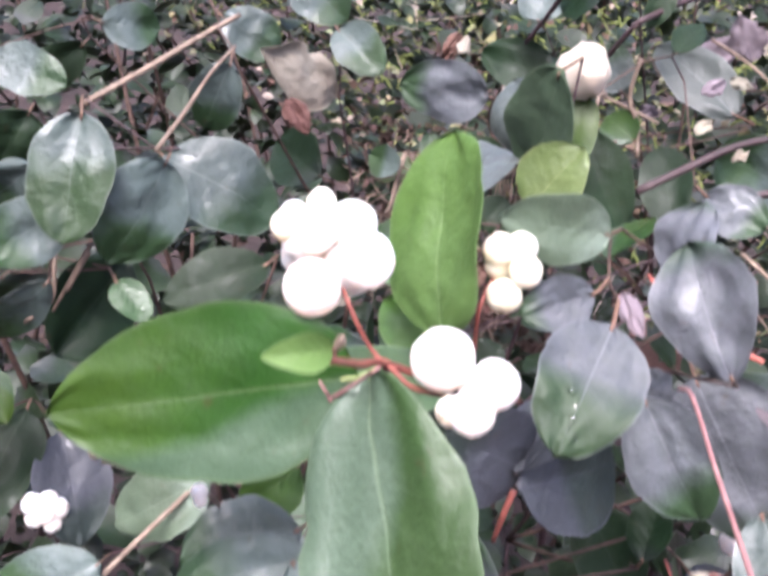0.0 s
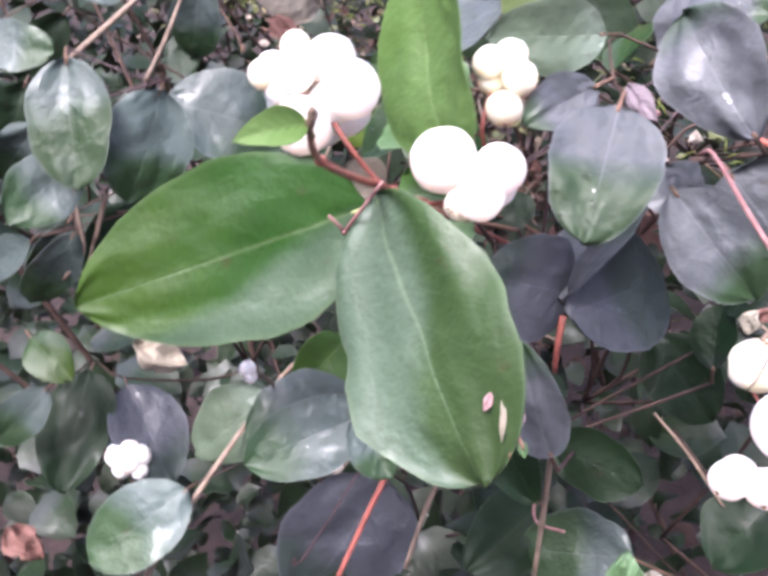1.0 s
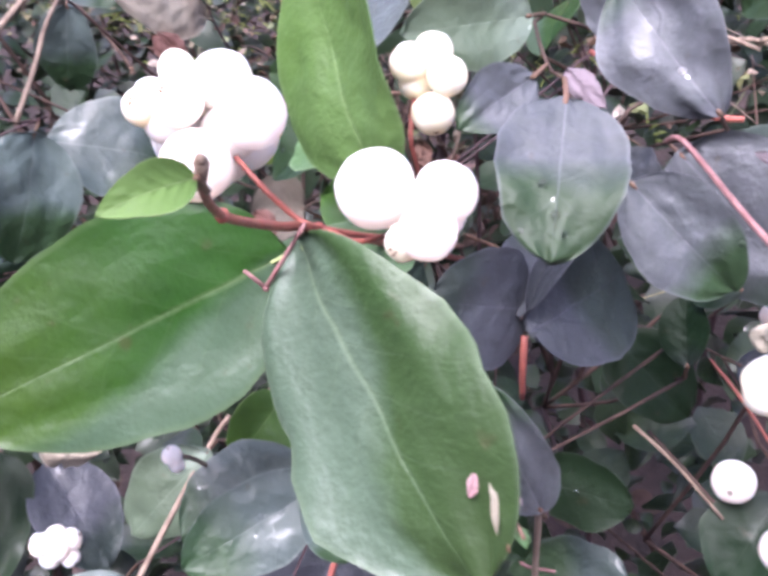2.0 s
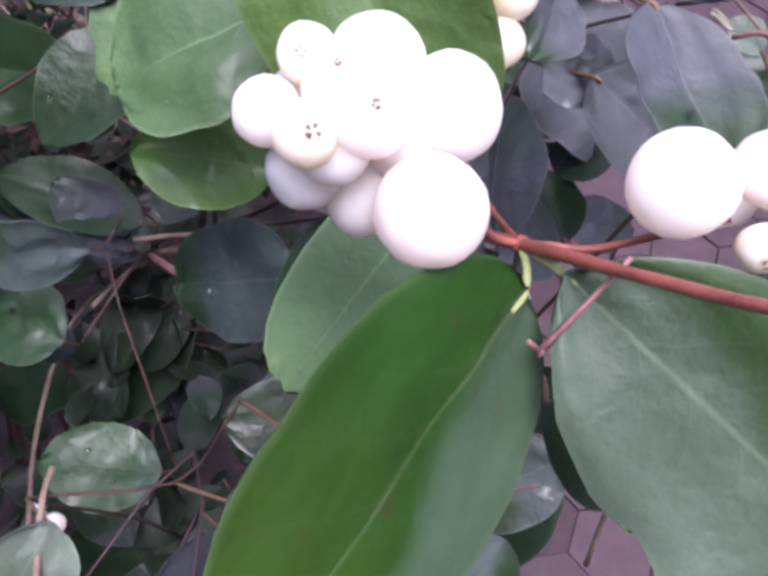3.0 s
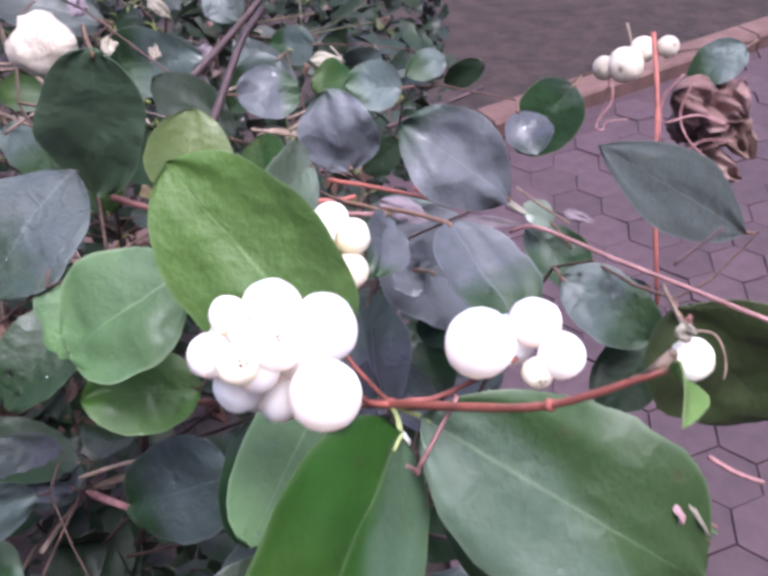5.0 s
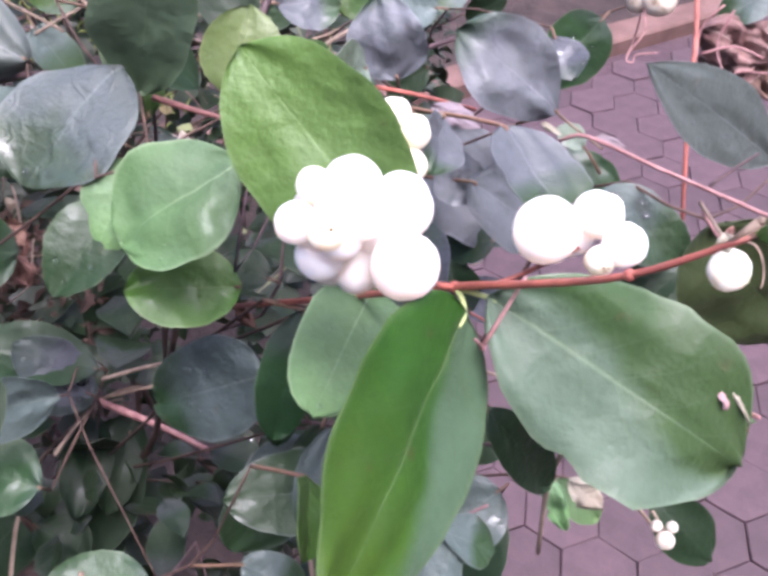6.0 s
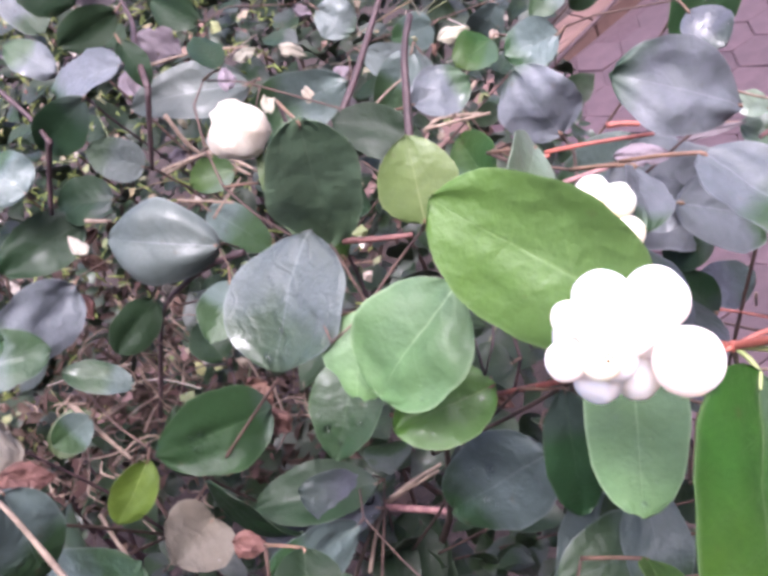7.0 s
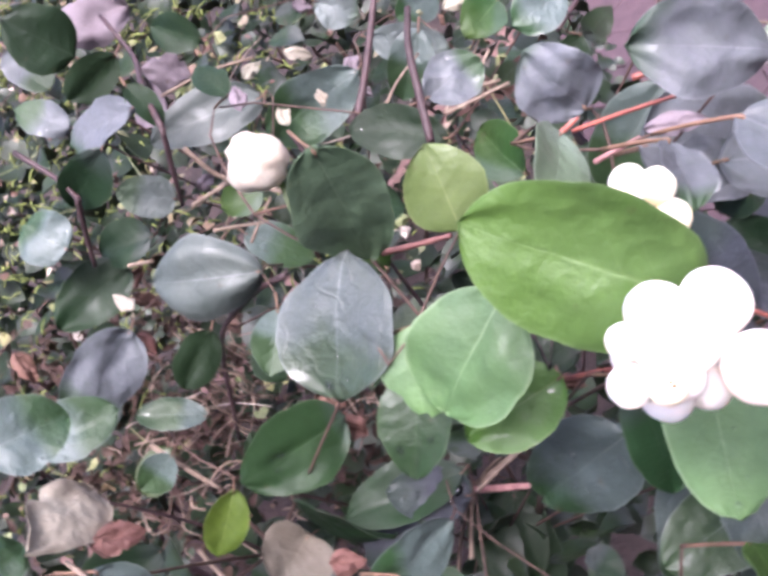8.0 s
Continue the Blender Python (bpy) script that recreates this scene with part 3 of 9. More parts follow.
def edging():
    bm = bmesh.new()
    for k in range(-2, 7):
        s = EDGE_AT + EDGE_WAY * (k * 0.9 + 0.1)
        bm2 = [s + EDGE_WAY * 0.003, s + EDGE_WAY * 0.897]
        for q, (p0, p1) in enumerate(zip(bm2, bm2[1:])):
            ring = []
            for p in (p0, p1):
                ring.append([bm.verts.new(p + EDGE_OUT * o + Vector((0, 0, z))) for o, z in ((0.004, -0.1), (0.004, 0.03), (0.012, 0.038), (0.085, 0.038), (0.093, 0.03), (0.093, -0.1))])
            for j in range(6):
                bm.faces.new((ring[0][j], ring[0][(j + 1) % 6], ring[1][(j + 1) % 6], ring[1][j]))
            bm.faces.new(ring[0][::-1])
            bm.faces.new(ring[1])
    return tagged(part("timber_edging", bm, M_KERB, None, smooth=False), "low reddish-brown timber edging along the path", "edging", kind="structure")


edging()


def add_fill_wall():
    """An unseen white wall, added behind the camera to throw light onto the berries."""
    bm = bmesh.new()
    bmesh.ops.create_cube(bm, size=1.0, matrix=Matrix.Translation((0.5, -2.6, 1.9)) @ Matrix.Diagonal((14, 0.25, 4.0, 1)))
    bmesh.ops.bevel(bm, geom=bm.edges[:], offset=0.01, segments=1, affect="EDGES")
    return tagged(part("wall_south", bm, M_WALL, None, smooth=False), "unseen white wall added to throw light back", "wall", kind="structure")


add_fill_wall()


# ---- the branch with the large leaves and the white berries ----
NODE = Vector((-0.0001, -0.0001, 0.9800))
hero = thing("snowberry_branch", NODE, "red-stemmed snowberry twig with large green leaves and white berries", "branch", "snowberry branches")
stem(hero, [(-0.0795, 0.1395, 0.8443), (-0.0199, 0.0348, 0.9460), NODE, (0.0065, -0.0096, 0.9887), (0.0131, -0.0192, 0.9982), (0.0209, -0.0247, 1.0072)], [0.0007, 0.0006, 0.00058, 0.0005, 0.00042, 0.0003], label="glossy red stem", knots=((NODE, 0.00085), ((0.0131, -0.0192, 0.9982), 0.00068)), sides=10, rough=0.04)
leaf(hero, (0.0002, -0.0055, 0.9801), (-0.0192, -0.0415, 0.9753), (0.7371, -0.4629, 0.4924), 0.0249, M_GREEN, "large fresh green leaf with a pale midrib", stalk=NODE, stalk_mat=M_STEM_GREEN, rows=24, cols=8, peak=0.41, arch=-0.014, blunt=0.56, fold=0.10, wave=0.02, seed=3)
leaf(hero, (0.0033, -0.0053, 0.9826), (0.0346, -0.0193, 0.9633), (0.0521, -0.7661, 0.6406), 0.0264, M_GREEN_GREY, "large green leaf with a painted greyish sheen and a torn browned tip", stalk=NODE, stalk_mat=M_STEM_GREEN, rows=24, cols=8, peak=0.53, arch=0.07, blunt=0.47, fold=0.1, wave=0.05, torn=0.09, buckle=0.07, seed=8)
leaf(hero, (-0.0059, 0.0162, 0.9752), (-0.0261, 0.0319, 0.9982), (-0.1652, -0.8752, 0.4547), 0.0252, M_GREEN_MID, "upright fresh green leaf behind the berries", stalk=(-0.0047, 0.0228, 0.9677), stalk_mat=M_STEM_GREEN, rows=24, cols=8, peak=0.47, arch=0.057, blunt=0.5, fold=0.1, wave=0.03, seed=5)
cluster = part("pedicel", bmesh_stalk([NODE, (-0.0029, -0.0010, 0.9817), (-0.0054, -0.0027, 0.9869), (-0.0131, -0.0019, 0.9928)]), M_STEM, hero, "tight cluster of blown-white round berries")
berry(cluster, (-0.0150, -0.0017, 0.9962), 0.00289, (-0.0687, -0.2574, 0.9639), seed=14, mat=M_BERRY_YELLOW)
berry(cluster, (-0.0103, -0.0010, 0.9909), 0.00330, (0.9694, -0.2192, 0.1103), seed=15, calyx=False)
berry(cluster, (-0.0151, -0.0053, 0.9938), 0.00270, (-0.0836, -0.8390, 0.5377), seed=16, calyx=False)
berry(cluster, (-0.0080, -0.0078, 0.9911), 0.00409, (0.5573, -0.7893, 0.2579), seed=17, calyx=False)
berry(cluster, (-0.0074, 0.0008, 0.9931), 0.00408, (0.8656, -0.0948, 0.4916), seed=18, calyx=False)
berry(cluster, (-0.0130, 0.0022, 0.9956), 0.00365, (0.2900, 0.2538, 0.9228), seed=19, calyx=False)
berry(cluster, (-0.0128, -0.0045, 0.9965), 0.00312, (0.2299, -0.5862, 0.7769), seed=20)
berry(cluster, (-0.0176, -0.0002, 0.9975), 0.00218, (-0.05, -0.75, 0.65), seed=21, mat=M_BERRY_YELLOW, scar=1.8)
berry(cluster, (-0.0200, -0.0034, 0.9948), 0.00252, (-0.5580, -0.5296, 0.6389), seed=22, calyx=False)
berry(cluster, (-0.0167, -0.0066, 0.9960), 0.00232, (0.35, -0.62, 0.7), seed=23, mat=M_BERRY_YELLOW, scar=2.2)
berry(cluster, (-0.0175, -0.0038, 0.9899), 0.00296, (-0.5705, -0.8186, -0.0665), seed=24, calyx=False)
berry(cluster, (-0.0130, -0.0033, 0.9870), 0.00316, (0.3444, -0.7800, -0.5225), seed=25, calyx=False)
berry(cluster, (-0.0142, 0.0038, 0.9871), 0.00423, (0.3024, 0.7633, -0.5710), seed=26)
berry(cluster, (-0.0160, 0.0007, 0.9858), 0.00377, (-0.2829, -0.2024, -0.9375), seed=27, calyx=False)
berry(cluster, (-0.0167, -0.0025, 0.9918), 0.0034, (0.6, -0.5, 0.5), seed=55, calyx=False)
berry(cluster, (-0.0171, 0.0007, 0.9931), 0.0034, (0.6, -0.5, 0.5), seed=55, calyx=False)
cluster = part("pedicel", bmesh_stalk([NODE, (0.0024, 0.0001, 0.9800), (0.0065, 0.0002, 0.9802), (0.0156, 0.0001, 0.9853)]), M_STEM, hero, "small cluster of white berries")
berry(cluster, (0.0109, 0.0001, 0.9885), 0.00435, (-0.8508, -0.2525, 0.4609), seed=5, calyx=False)
berry(cluster, (0.0182, 0.0025, 0.9886), 0.00328, (0.4232, 0.4373, 0.7935), seed=6, calyx=False)
berry(cluster, (0.0200, -0.0029, 0.9879), 0.00287, (0.5007, -0.7604, 0.4137), seed=7, calyx=False)
berry(cluster, (0.0171, -0.0035, 0.9861), 0.00197, (0.0489, -0.9971, 0.0578), seed=8, mat=M_BERRY_YELLOW, scar=2.4)
berry(cluster, (0.0155, 0.0037, 0.9850), 0.00329, (-0.5112, 0.8190, -0.2607), seed=9, calyx=False)
cluster = part("pedicel", bmesh_stalk([NODE, (-0.0015, 0.0140, 0.9691), (-0.0047, 0.0228, 0.9677), (-0.0047, 0.0227, 0.9734), (-0.0047, 0.0225, 0.9791), (-0.0067, 0.0271, 0.9830)]), M_STEM, hero, "little cluster of cream-white berries behind the leaf")
berry(cluster, (-0.0071, 0.0274, 0.9870), 0.00281, (-0.5786, -0.3290, 0.7463), seed=5, mat=M_BERRY_YELLOW)
berry(cluster, (-0.0047, 0.0298, 0.9879), 0.00264, (0.1908, 0.3695, 0.9094), seed=6, mat=M_BERRY_YELLOW, calyx=False)
berry(cluster, (-0.0019, 0.0284, 0.9854), 0.00277, (0.9767, 0.0105, 0.2143), seed=7, mat=M_BERRY_YELLOW, calyx=False)
berry(cluster, (-0.0029, 0.0257, 0.9811), 0.00297, (0.5253, -0.5762, -0.6261), seed=8, mat=M_BERRY_YELLOW)
berry(cluster, (-0.0071, 0.0277, 0.9839), 0.00238, (-0.8674, -0.2987, -0.3980), seed=9, mat=M_BERRY_YELLOW, calyx=False)
leaf(hero, (0.0209, -0.0247, 1.0072), (0.0193, -0.0315, 1.0080), (0.7684, -0.4736, 0.7304), 0.0036, M_LEAFLET, "tiny pale green leaflet at the stem end", stalk=(0.0186, -0.0230, 1.0045), name="leaflet", rows=12, cols=4, fold=0.5, arch=0.12, seed=2)
stem(hero, [(0.0193, -0.0236, 1.0054), (0.0213, -0.0241, 1.0082)], [0.0003, 0.0006], M_STEM_TAN, "small pale bud", "bud", knots=(((0.0213, -0.0241, 1.0084), 0.00045),), sides=6, steps=2)
stem(hero, [(0.0068, -0.0068, 0.9873), (0.0042, -0.0086, 0.9834), (0.0015, -0.0104, 0.9794)], [0.00022, 0.00025, 0.0003], M_STEM_PINK, "thin pinkish bare berry stalk", "bare_stalk", knots=(((0.0015, -0.0104, 0.9794), 0.00045),), sides=6, steps=3)
stem(hero, [(0.0015, -0.0104, 0.9794), (0.0002, -0.0115, 0.9821)], [0.00028, 0.0002], M_STEM_PINK, "", "bare_stalk", sides=6, steps=2)

# ---- the branches round it ----

br_left = thing("snowberry_branch", (-0.1427, 0.0308, 0.8356), "grey-green snowberry branch with broad waxy leaves", "branch", "snowberry branches")
ROOT = Vector((-0.1427, 0.0308, 0.8356))
stem(br_left, [ROOT, (-0.1349, 0.0183, 0.8845), (-0.1272, -0.0022, 0.9453), (-0.1398, -0.0062, 0.9532), (-0.1181, 0.0215, 0.9588), (-0.1117, 0.0140, 0.9634), (-0.1276, 0.0035, 0.9722)], [0.0006, 0.0005, 0.00038, 0.00035, 0.00032, 0.00029, 0.00026], M_STEM_DARK, sides=6, steps=3, rough=0.05, seed=0)
leaf(br_left, (-0.1127, -0.0021, 0.9746), (-0.0991, -0.0141, 0.9509), (0.65, -0.46, 0.61), 0.0202, M_BLUE, "grey-green snowberry leaf with a painted bluish sheen", stalk=(-0.1276, 0.0035, 0.9722), rows=20, cols=6, seed=1, peak=0.48, arch=0.045, blunt=0.5, fold=0.12, buckle=0.068, wave=0.032)
leaf(br_left, (-0.1478, 0.0322, 0.9406), (-0.1282, 0.0595, 0.9220), (0.76, -0.11, 0.64), 0.0278, M_BLUE, "grey-green snowberry leaf with a painted bluish sheen", stalk=(-0.1546, 0.0324, 0.9406), rows=20, cols=6, seed=2, peak=0.49, arch=0.030, blunt=0.5, fold=0.12, buckle=0.086, wave=0.044)
leaf(br_left, (-0.1048, 0.0140, 0.9622), (-0.1005, -0.0039, 0.9417), (0.97, -0.05, 0.25), 0.0228, M_BLUE, "grey-green snowberry leaf with a painted bluish sheen", stalk=(-0.1181, 0.0215, 0.9588), rows=20, cols=6, seed=3, peak=0.47, arch=0.049, blunt=0.5, fold=0.12, buckle=0.104, wave=0.056)
leaf(br_left, (-0.1139, -0.0089, 0.9507), (-0.1123, -0.0291, 0.9442), (0.87, -0.09, 0.49), 0.0164, M_BLUE, "grey-green snowberry leaf with a painted bluish sheen", stalk=(-0.1272, -0.0022, 0.9453), rows=20, cols=6, seed=4, buckle=0.062, fold=0.24, wave=0.028, arch=0.062, peak=0.46, blunt=0.54)
leaf(br_left, (-0.1275, -0.0116, 0.9568), (-0.1340, -0.0220, 0.9454), (0.90, -0.43, -0.12), 0.0166, M_BLUE, "grey-green snowberry leaf with a painted bluish sheen", stalk=(-0.1398, -0.0062, 0.9532), rows=20, cols=6, seed=5, buckle=0.080, fold=0.18, wave=0.040, arch=0.055, peak=0.47, blunt=0.50)
stem(br_left, [ROOT, (-0.1364, 0.0257, 0.8742), (-0.1301, 0.0127, 0.9248), (-0.1327, -0.0095, 0.9279), (-0.1096, -0.0009, 0.9337), (-0.1241, -0.0212, 0.9313), (-0.1133, -0.0139, 0.9341)], [0.0006, 0.0005, 0.00038, 0.00035, 0.00032, 0.00029, 0.00026], M_STEM_BROWN, sides=6, steps=3, rough=0.05, seed=5)
leaf(br_left, (-0.1023, -0.0186, 0.9392), (-0.1180, -0.0316, 0.9190), (0.80, -0.52, -0.30), 0.0117, M_BLUE, "grey-green snowberry leaf with a painted bluish sheen", stalk=(-0.1133, -0.0139, 0.9341), rows=12, cols=4, seed=6, buckle=0.098, fold=0.12, wave=0.052, arch=0.048, peak=0.48, blunt=0.46)
leaf(br_left, (-0.1132, -0.0256, 0.9369), (-0.1283, -0.0377, 0.9264), (0.37, -0.83, 0.42), 0.0102, M_BLUE, "grey-green snowberry leaf with a painted bluish sheen", stalk=(-0.1241, -0.0212, 0.9313), rows=12, cols=4, seed=7, buckle=0.056, fold=0.26, wave=0.024, arch=0.041, peak=0.49, blunt=0.55)
leaf(br_left, (-0.1211, -0.0142, 0.9326), (-0.1313, -0.0250, 0.9139), (0.86, -0.46, -0.20), 0.0129, M_BLUE, "grey-green snowberry leaf with a painted bluish sheen", stalk=(-0.1327, -0.0095, 0.9279), rows=12, cols=4, seed=8, buckle=0.074, fold=0.20, wave=0.036, arch=0.034, peak=0.50, blunt=0.51)
leaf(br_left, (-0.1168, 0.0058, 0.9302), (-0.1079, -0.0173, 0.9135), (0.91, 0.05, 0.41), 0.0237, M_SHADED, "dark green leaf, shade put into its colour", stalk=(-0.1301, 0.0127, 0.9248), rows=20, cols=6, seed=9, buckle=0.092, fold=0.14, wave=0.048, arch=0.027, peak=0.51, blunt=0.48)
leaf(br_left, (-0.0945, -0.0047, 0.9399), (-0.0830, -0.0022, 0.9348), (0.43, -0.21, 0.88), 0.0084, M_DEEP, "deep green small leaf", stalk=(-0.1096, -0.0009, 0.9337), rows=12, cols=4, seed=10, buckle=0.050, fold=0.08, wave=0.020, arch=0.020, peak=0.42, blunt=0.44)
stem(br_left, [ROOT, (-0.1356, 0.0118, 0.8483), (-0.1286, -0.0151, 0.8731), (-0.1338, -0.0204, 0.8801), (-0.1180, -0.0349, 0.8928), (-0.1299, -0.0339, 0.9040)], [0.0006, 0.0005, 0.00038, 0.00034, 0.00030, 0.00026], M_STEM_BROWN, sides=6, steps=3, rough=0.05, seed=10)
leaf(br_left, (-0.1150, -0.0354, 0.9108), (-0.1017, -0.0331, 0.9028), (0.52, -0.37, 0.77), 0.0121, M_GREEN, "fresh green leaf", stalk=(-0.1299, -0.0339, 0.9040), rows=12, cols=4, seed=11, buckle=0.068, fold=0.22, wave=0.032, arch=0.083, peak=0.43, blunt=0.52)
leaf(br_left, (-0.1071, -0.0390, 0.9002), (-0.1134, -0.0554, 0.8886), (0.78, -0.53, 0.33), 0.0114, M_BLUE, "grey-green snowberry leaf with a painted bluish sheen", stalk=(-0.1180, -0.0349, 0.8928), rows=12, cols=4, seed=12, buckle=0.086, fold=0.16, wave=0.044, arch=0.076, peak=0.44, blunt=0.49)
leaf(br_left, (-0.1206, -0.0249, 0.8876), (-0.1033, -0.0481, 0.8706), (0.57, -0.16, 0.80), 0.0195, M_SHADED, "dark green leaf, shade put into its colour", stalk=(-0.1338, -0.0204, 0.8801), rows=20, cols=6, seed=13, buckle=0.104, fold=0.10, wave=0.056, arch=0.069, peak=0.45, blunt=0.45)
leaf(br_left, (-0.1150, -0.0184, 0.8806), (-0.0912, -0.0243, 0.8612), (0.65, 0.18, 0.74), 0.0220, M_DUSK, "dusky blue-grey leaf with shade in its colour", stalk=(-0.1286, -0.0151, 0.8731), rows=20, cols=6, seed=14, buckle=0.07, fold=0.24, wave=0.028, arch=0.062, peak=0.46, blunt=0.54)
stem(br_left, [ROOT, (-0.1148, 0.0368, 0.8813), (-0.0869, 0.0348, 0.9391)], [0.0006, 0.0005, 0.00038], M_STEM_BROWN, sides=6, steps=3, rough=0.05, seed=14)
leaf(br_left, (-0.0761, 0.0252, 0.9456), (-0.0810, 0.0011, 0.9405), (0.51, -0.28, 0.82), 0.0140, M_SHADED, "dark green leaf, shade put into its colour", stalk=(-0.0869, 0.0348, 0.9391), rows=12, cols=4, seed=15, buckle=0.080, fold=0.18, wave=0.040, arch=0.055, peak=0.47, blunt=0.50)
stem(br_left, [ROOT, (-0.1609, 0.0223, 0.8875), (-0.1790, 0.0059, 0.9514)], [0.0006, 0.0005, 0.00038], M_STEM_BROWN, sides=6, steps=3, rough=0.05, seed=15)
leaf(br_left, (-0.1650, 0.0002, 0.9542), (-0.1628, -0.0104, 0.9423), (0.98, -0.00, 0.18), 0.0175, M_SHADED, "dark green leaf, shade put into its colour", stalk=(-0.1790, 0.0059, 0.9514), rows=20, cols=6, seed=16, buckle=0.098, fold=0.12, wave=0.052, arch=0.048, peak=0.48, blunt=0.46)

br_low = thing("snowberry_branch", (-0.0700, 0.0418, 0.7895), "low shaded branch with dark and grey-green leaves", "branch", "snowberry branches")
ROOT = Vector((-0.0700, 0.0418, 0.7895))
stem(br_low, [ROOT, (-0.0601, 0.0363, 0.8180), (-0.0502, 0.0229, 0.8585), (-0.0563, -0.0039, 0.8524), (-0.0468, -0.0111, 0.8574), (-0.0470, 0.0222, 0.8873), (-0.0713, -0.0218, 0.8774)], [0.0006, 0.0005, 0.00038, 0.00035, 0.00032, 0.00029, 0.00026], M_STEM_DARK, sides=6, steps=3, rough=0.05, seed=16)
leaf(br_low, (-0.0621, -0.0273, 0.8873), (-0.0683, -0.0526, 0.8789), (0.54, -0.38, 0.75), 0.0191, M_BLUE, "grey-green snowberry leaf with a painted bluish sheen", stalk=(-0.0713, -0.0218, 0.8774), rows=20, cols=6, seed=17, peak=0.48, arch=0.044, blunt=0.5, fold=0.12, buckle=0.056, wave=0.024)
leaf(br_low, (-0.0019, -0.0099, 0.9422), (-0.0098, -0.0299, 0.9407), (0.60, -0.36, 0.72), 0.0128, M_BLUE, "grey-green snowberry leaf with a painted bluish sheen", stalk=(-0.0143, -0.0050, 0.9193), rows=20, cols=6, seed=18, buckle=0.074, fold=0.20, wave=0.036, arch=0.034, peak=0.50, blunt=0.51)
leaf(br_low, (-0.0019, -0.0133, 0.9433), (0.0066, -0.0138, 0.9364), (0.89, -0.26, 0.38), 0.0079, M_BLUE, "grey-green snowberry leaf with a painted bluish sheen", stalk=(-0.0162, -0.0071, 0.9181), rows=12, cols=4, seed=19, buckle=0.092, fold=0.14, wave=0.048, arch=0.027, peak=0.51, blunt=0.48)
leaf(br_low, (-0.0426, 0.0154, 0.8679), (-0.0487, -0.0141, 0.8398), (0.74, -0.53, 0.40), 0.0337, M_DUSK, "dusky blue-grey leaf with shade in its colour", stalk=(-0.0502, 0.0229, 0.8585), rows=20, cols=6, seed=20, buckle=0.07, fold=0.08, wave=0.020, arch=0.020, peak=0.42, blunt=0.44)
leaf(br_low, (-0.0093, -0.0073, 0.9398), (-0.0146, -0.0265, 0.9388), (0.20, -0.45, 0.85), 0.0165, M_BLUE, "grey-green snowberry leaf with a painted bluish sheen", stalk=(-0.0212, 0.0043, 0.9233), rows=20, cols=6, seed=21, peak=0.51, arch=0.046, blunt=0.5, fold=0.12, buckle=0.068, wave=0.032)
stem(br_low, [ROOT, (-0.0724, 0.0297, 0.8321), (-0.0748, 0.0097, 0.8866), (-0.0467, 0.0122, 0.8952), (-0.0309, 0.0092, 0.9318)], [0.0006, 0.0005, 0.00038, 0.00032, 0.00026], M_STEM_BROWN, sides=6, steps=3, rough=0.05, seed=21)
leaf(br_low, (-0.0660, 0.0028, 0.8951), (-0.0766, -0.0175, 0.8801), (0.49, -0.67, 0.56), 0.0189, M_SAGE, "pale sage-green leaf", stalk=(-0.0748, 0.0097, 0.8866), rows=20, cols=6, seed=22, buckle=0.086, fold=0.16, wave=0.044, arch=0.076, peak=0.44, blunt=0.49)
leaf(br_low, (-0.0354, 0.0063, 0.9041), (-0.0237, 0.0047, 0.8950), (0.47, -0.54, 0.70), 0.0095, M_BLUE, "grey-green snowberry leaf with a painted bluish sheen", stalk=(-0.0467, 0.0122, 0.8952), rows=12, cols=4, seed=23, buckle=0.104, fold=0.10, wave=0.056, arch=0.069, peak=0.45, blunt=0.45)
leaf(br_low, (-0.0215, 0.0001, 0.9403), (-0.0223, -0.0118, 0.9354), (0.85, -0.25, 0.47), 0.0112, M_SPRING, "bright spring-green leaf", stalk=(-0.0309, 0.0092, 0.9318), rows=12, cols=4, seed=24, buckle=0.062, fold=0.24, wave=0.028, arch=0.062, peak=0.46, blunt=0.54)
stem(br_low, [ROOT, (-0.0398, 0.0455, 0.8220), (-0.0096, 0.0413, 0.8664)], [0.0006, 0.0005, 0.00038], M_STEM_DARK, sides=6, steps=3, rough=0.05, seed=24)
leaf(br_low, (-0.0035, 0.0313, 0.8784), (-0.0029, 0.0070, 0.8791), (0.58, 0.04, 0.82), 0.0177, M_SHADED, "dark green leaf, shade put into its colour", stalk=(-0.0096, 0.0413, 0.8664), rows=20, cols=6, seed=25, buckle=0.080, fold=0.18, wave=0.040, arch=0.055, peak=0.47, blunt=0.50)

br_right = thing("snowberry_branch", (-0.0328, 0.0837, 0.8519), "branch with broad bluish wet leaves beside the berries", "branch", "snowberry branches")
ROOT = Vector((-0.0328, 0.0837, 0.8519))
stem(br_right, [ROOT, (-0.0174, 0.0791, 0.8967), (-0.0021, 0.0666, 0.9535), (0.0035, 0.0821, 0.9607), (-0.0135, 0.0691, 0.9755), (-0.0026, 0.0527, 0.9756), (0.0044, 0.0463, 0.9775)], [0.0006, 0.0005, 0.00038, 0.00035, 0.00032, 0.00029, 0.00026], M_STEM_BROWN, sides=6, steps=3, rough=0.05, seed=25)
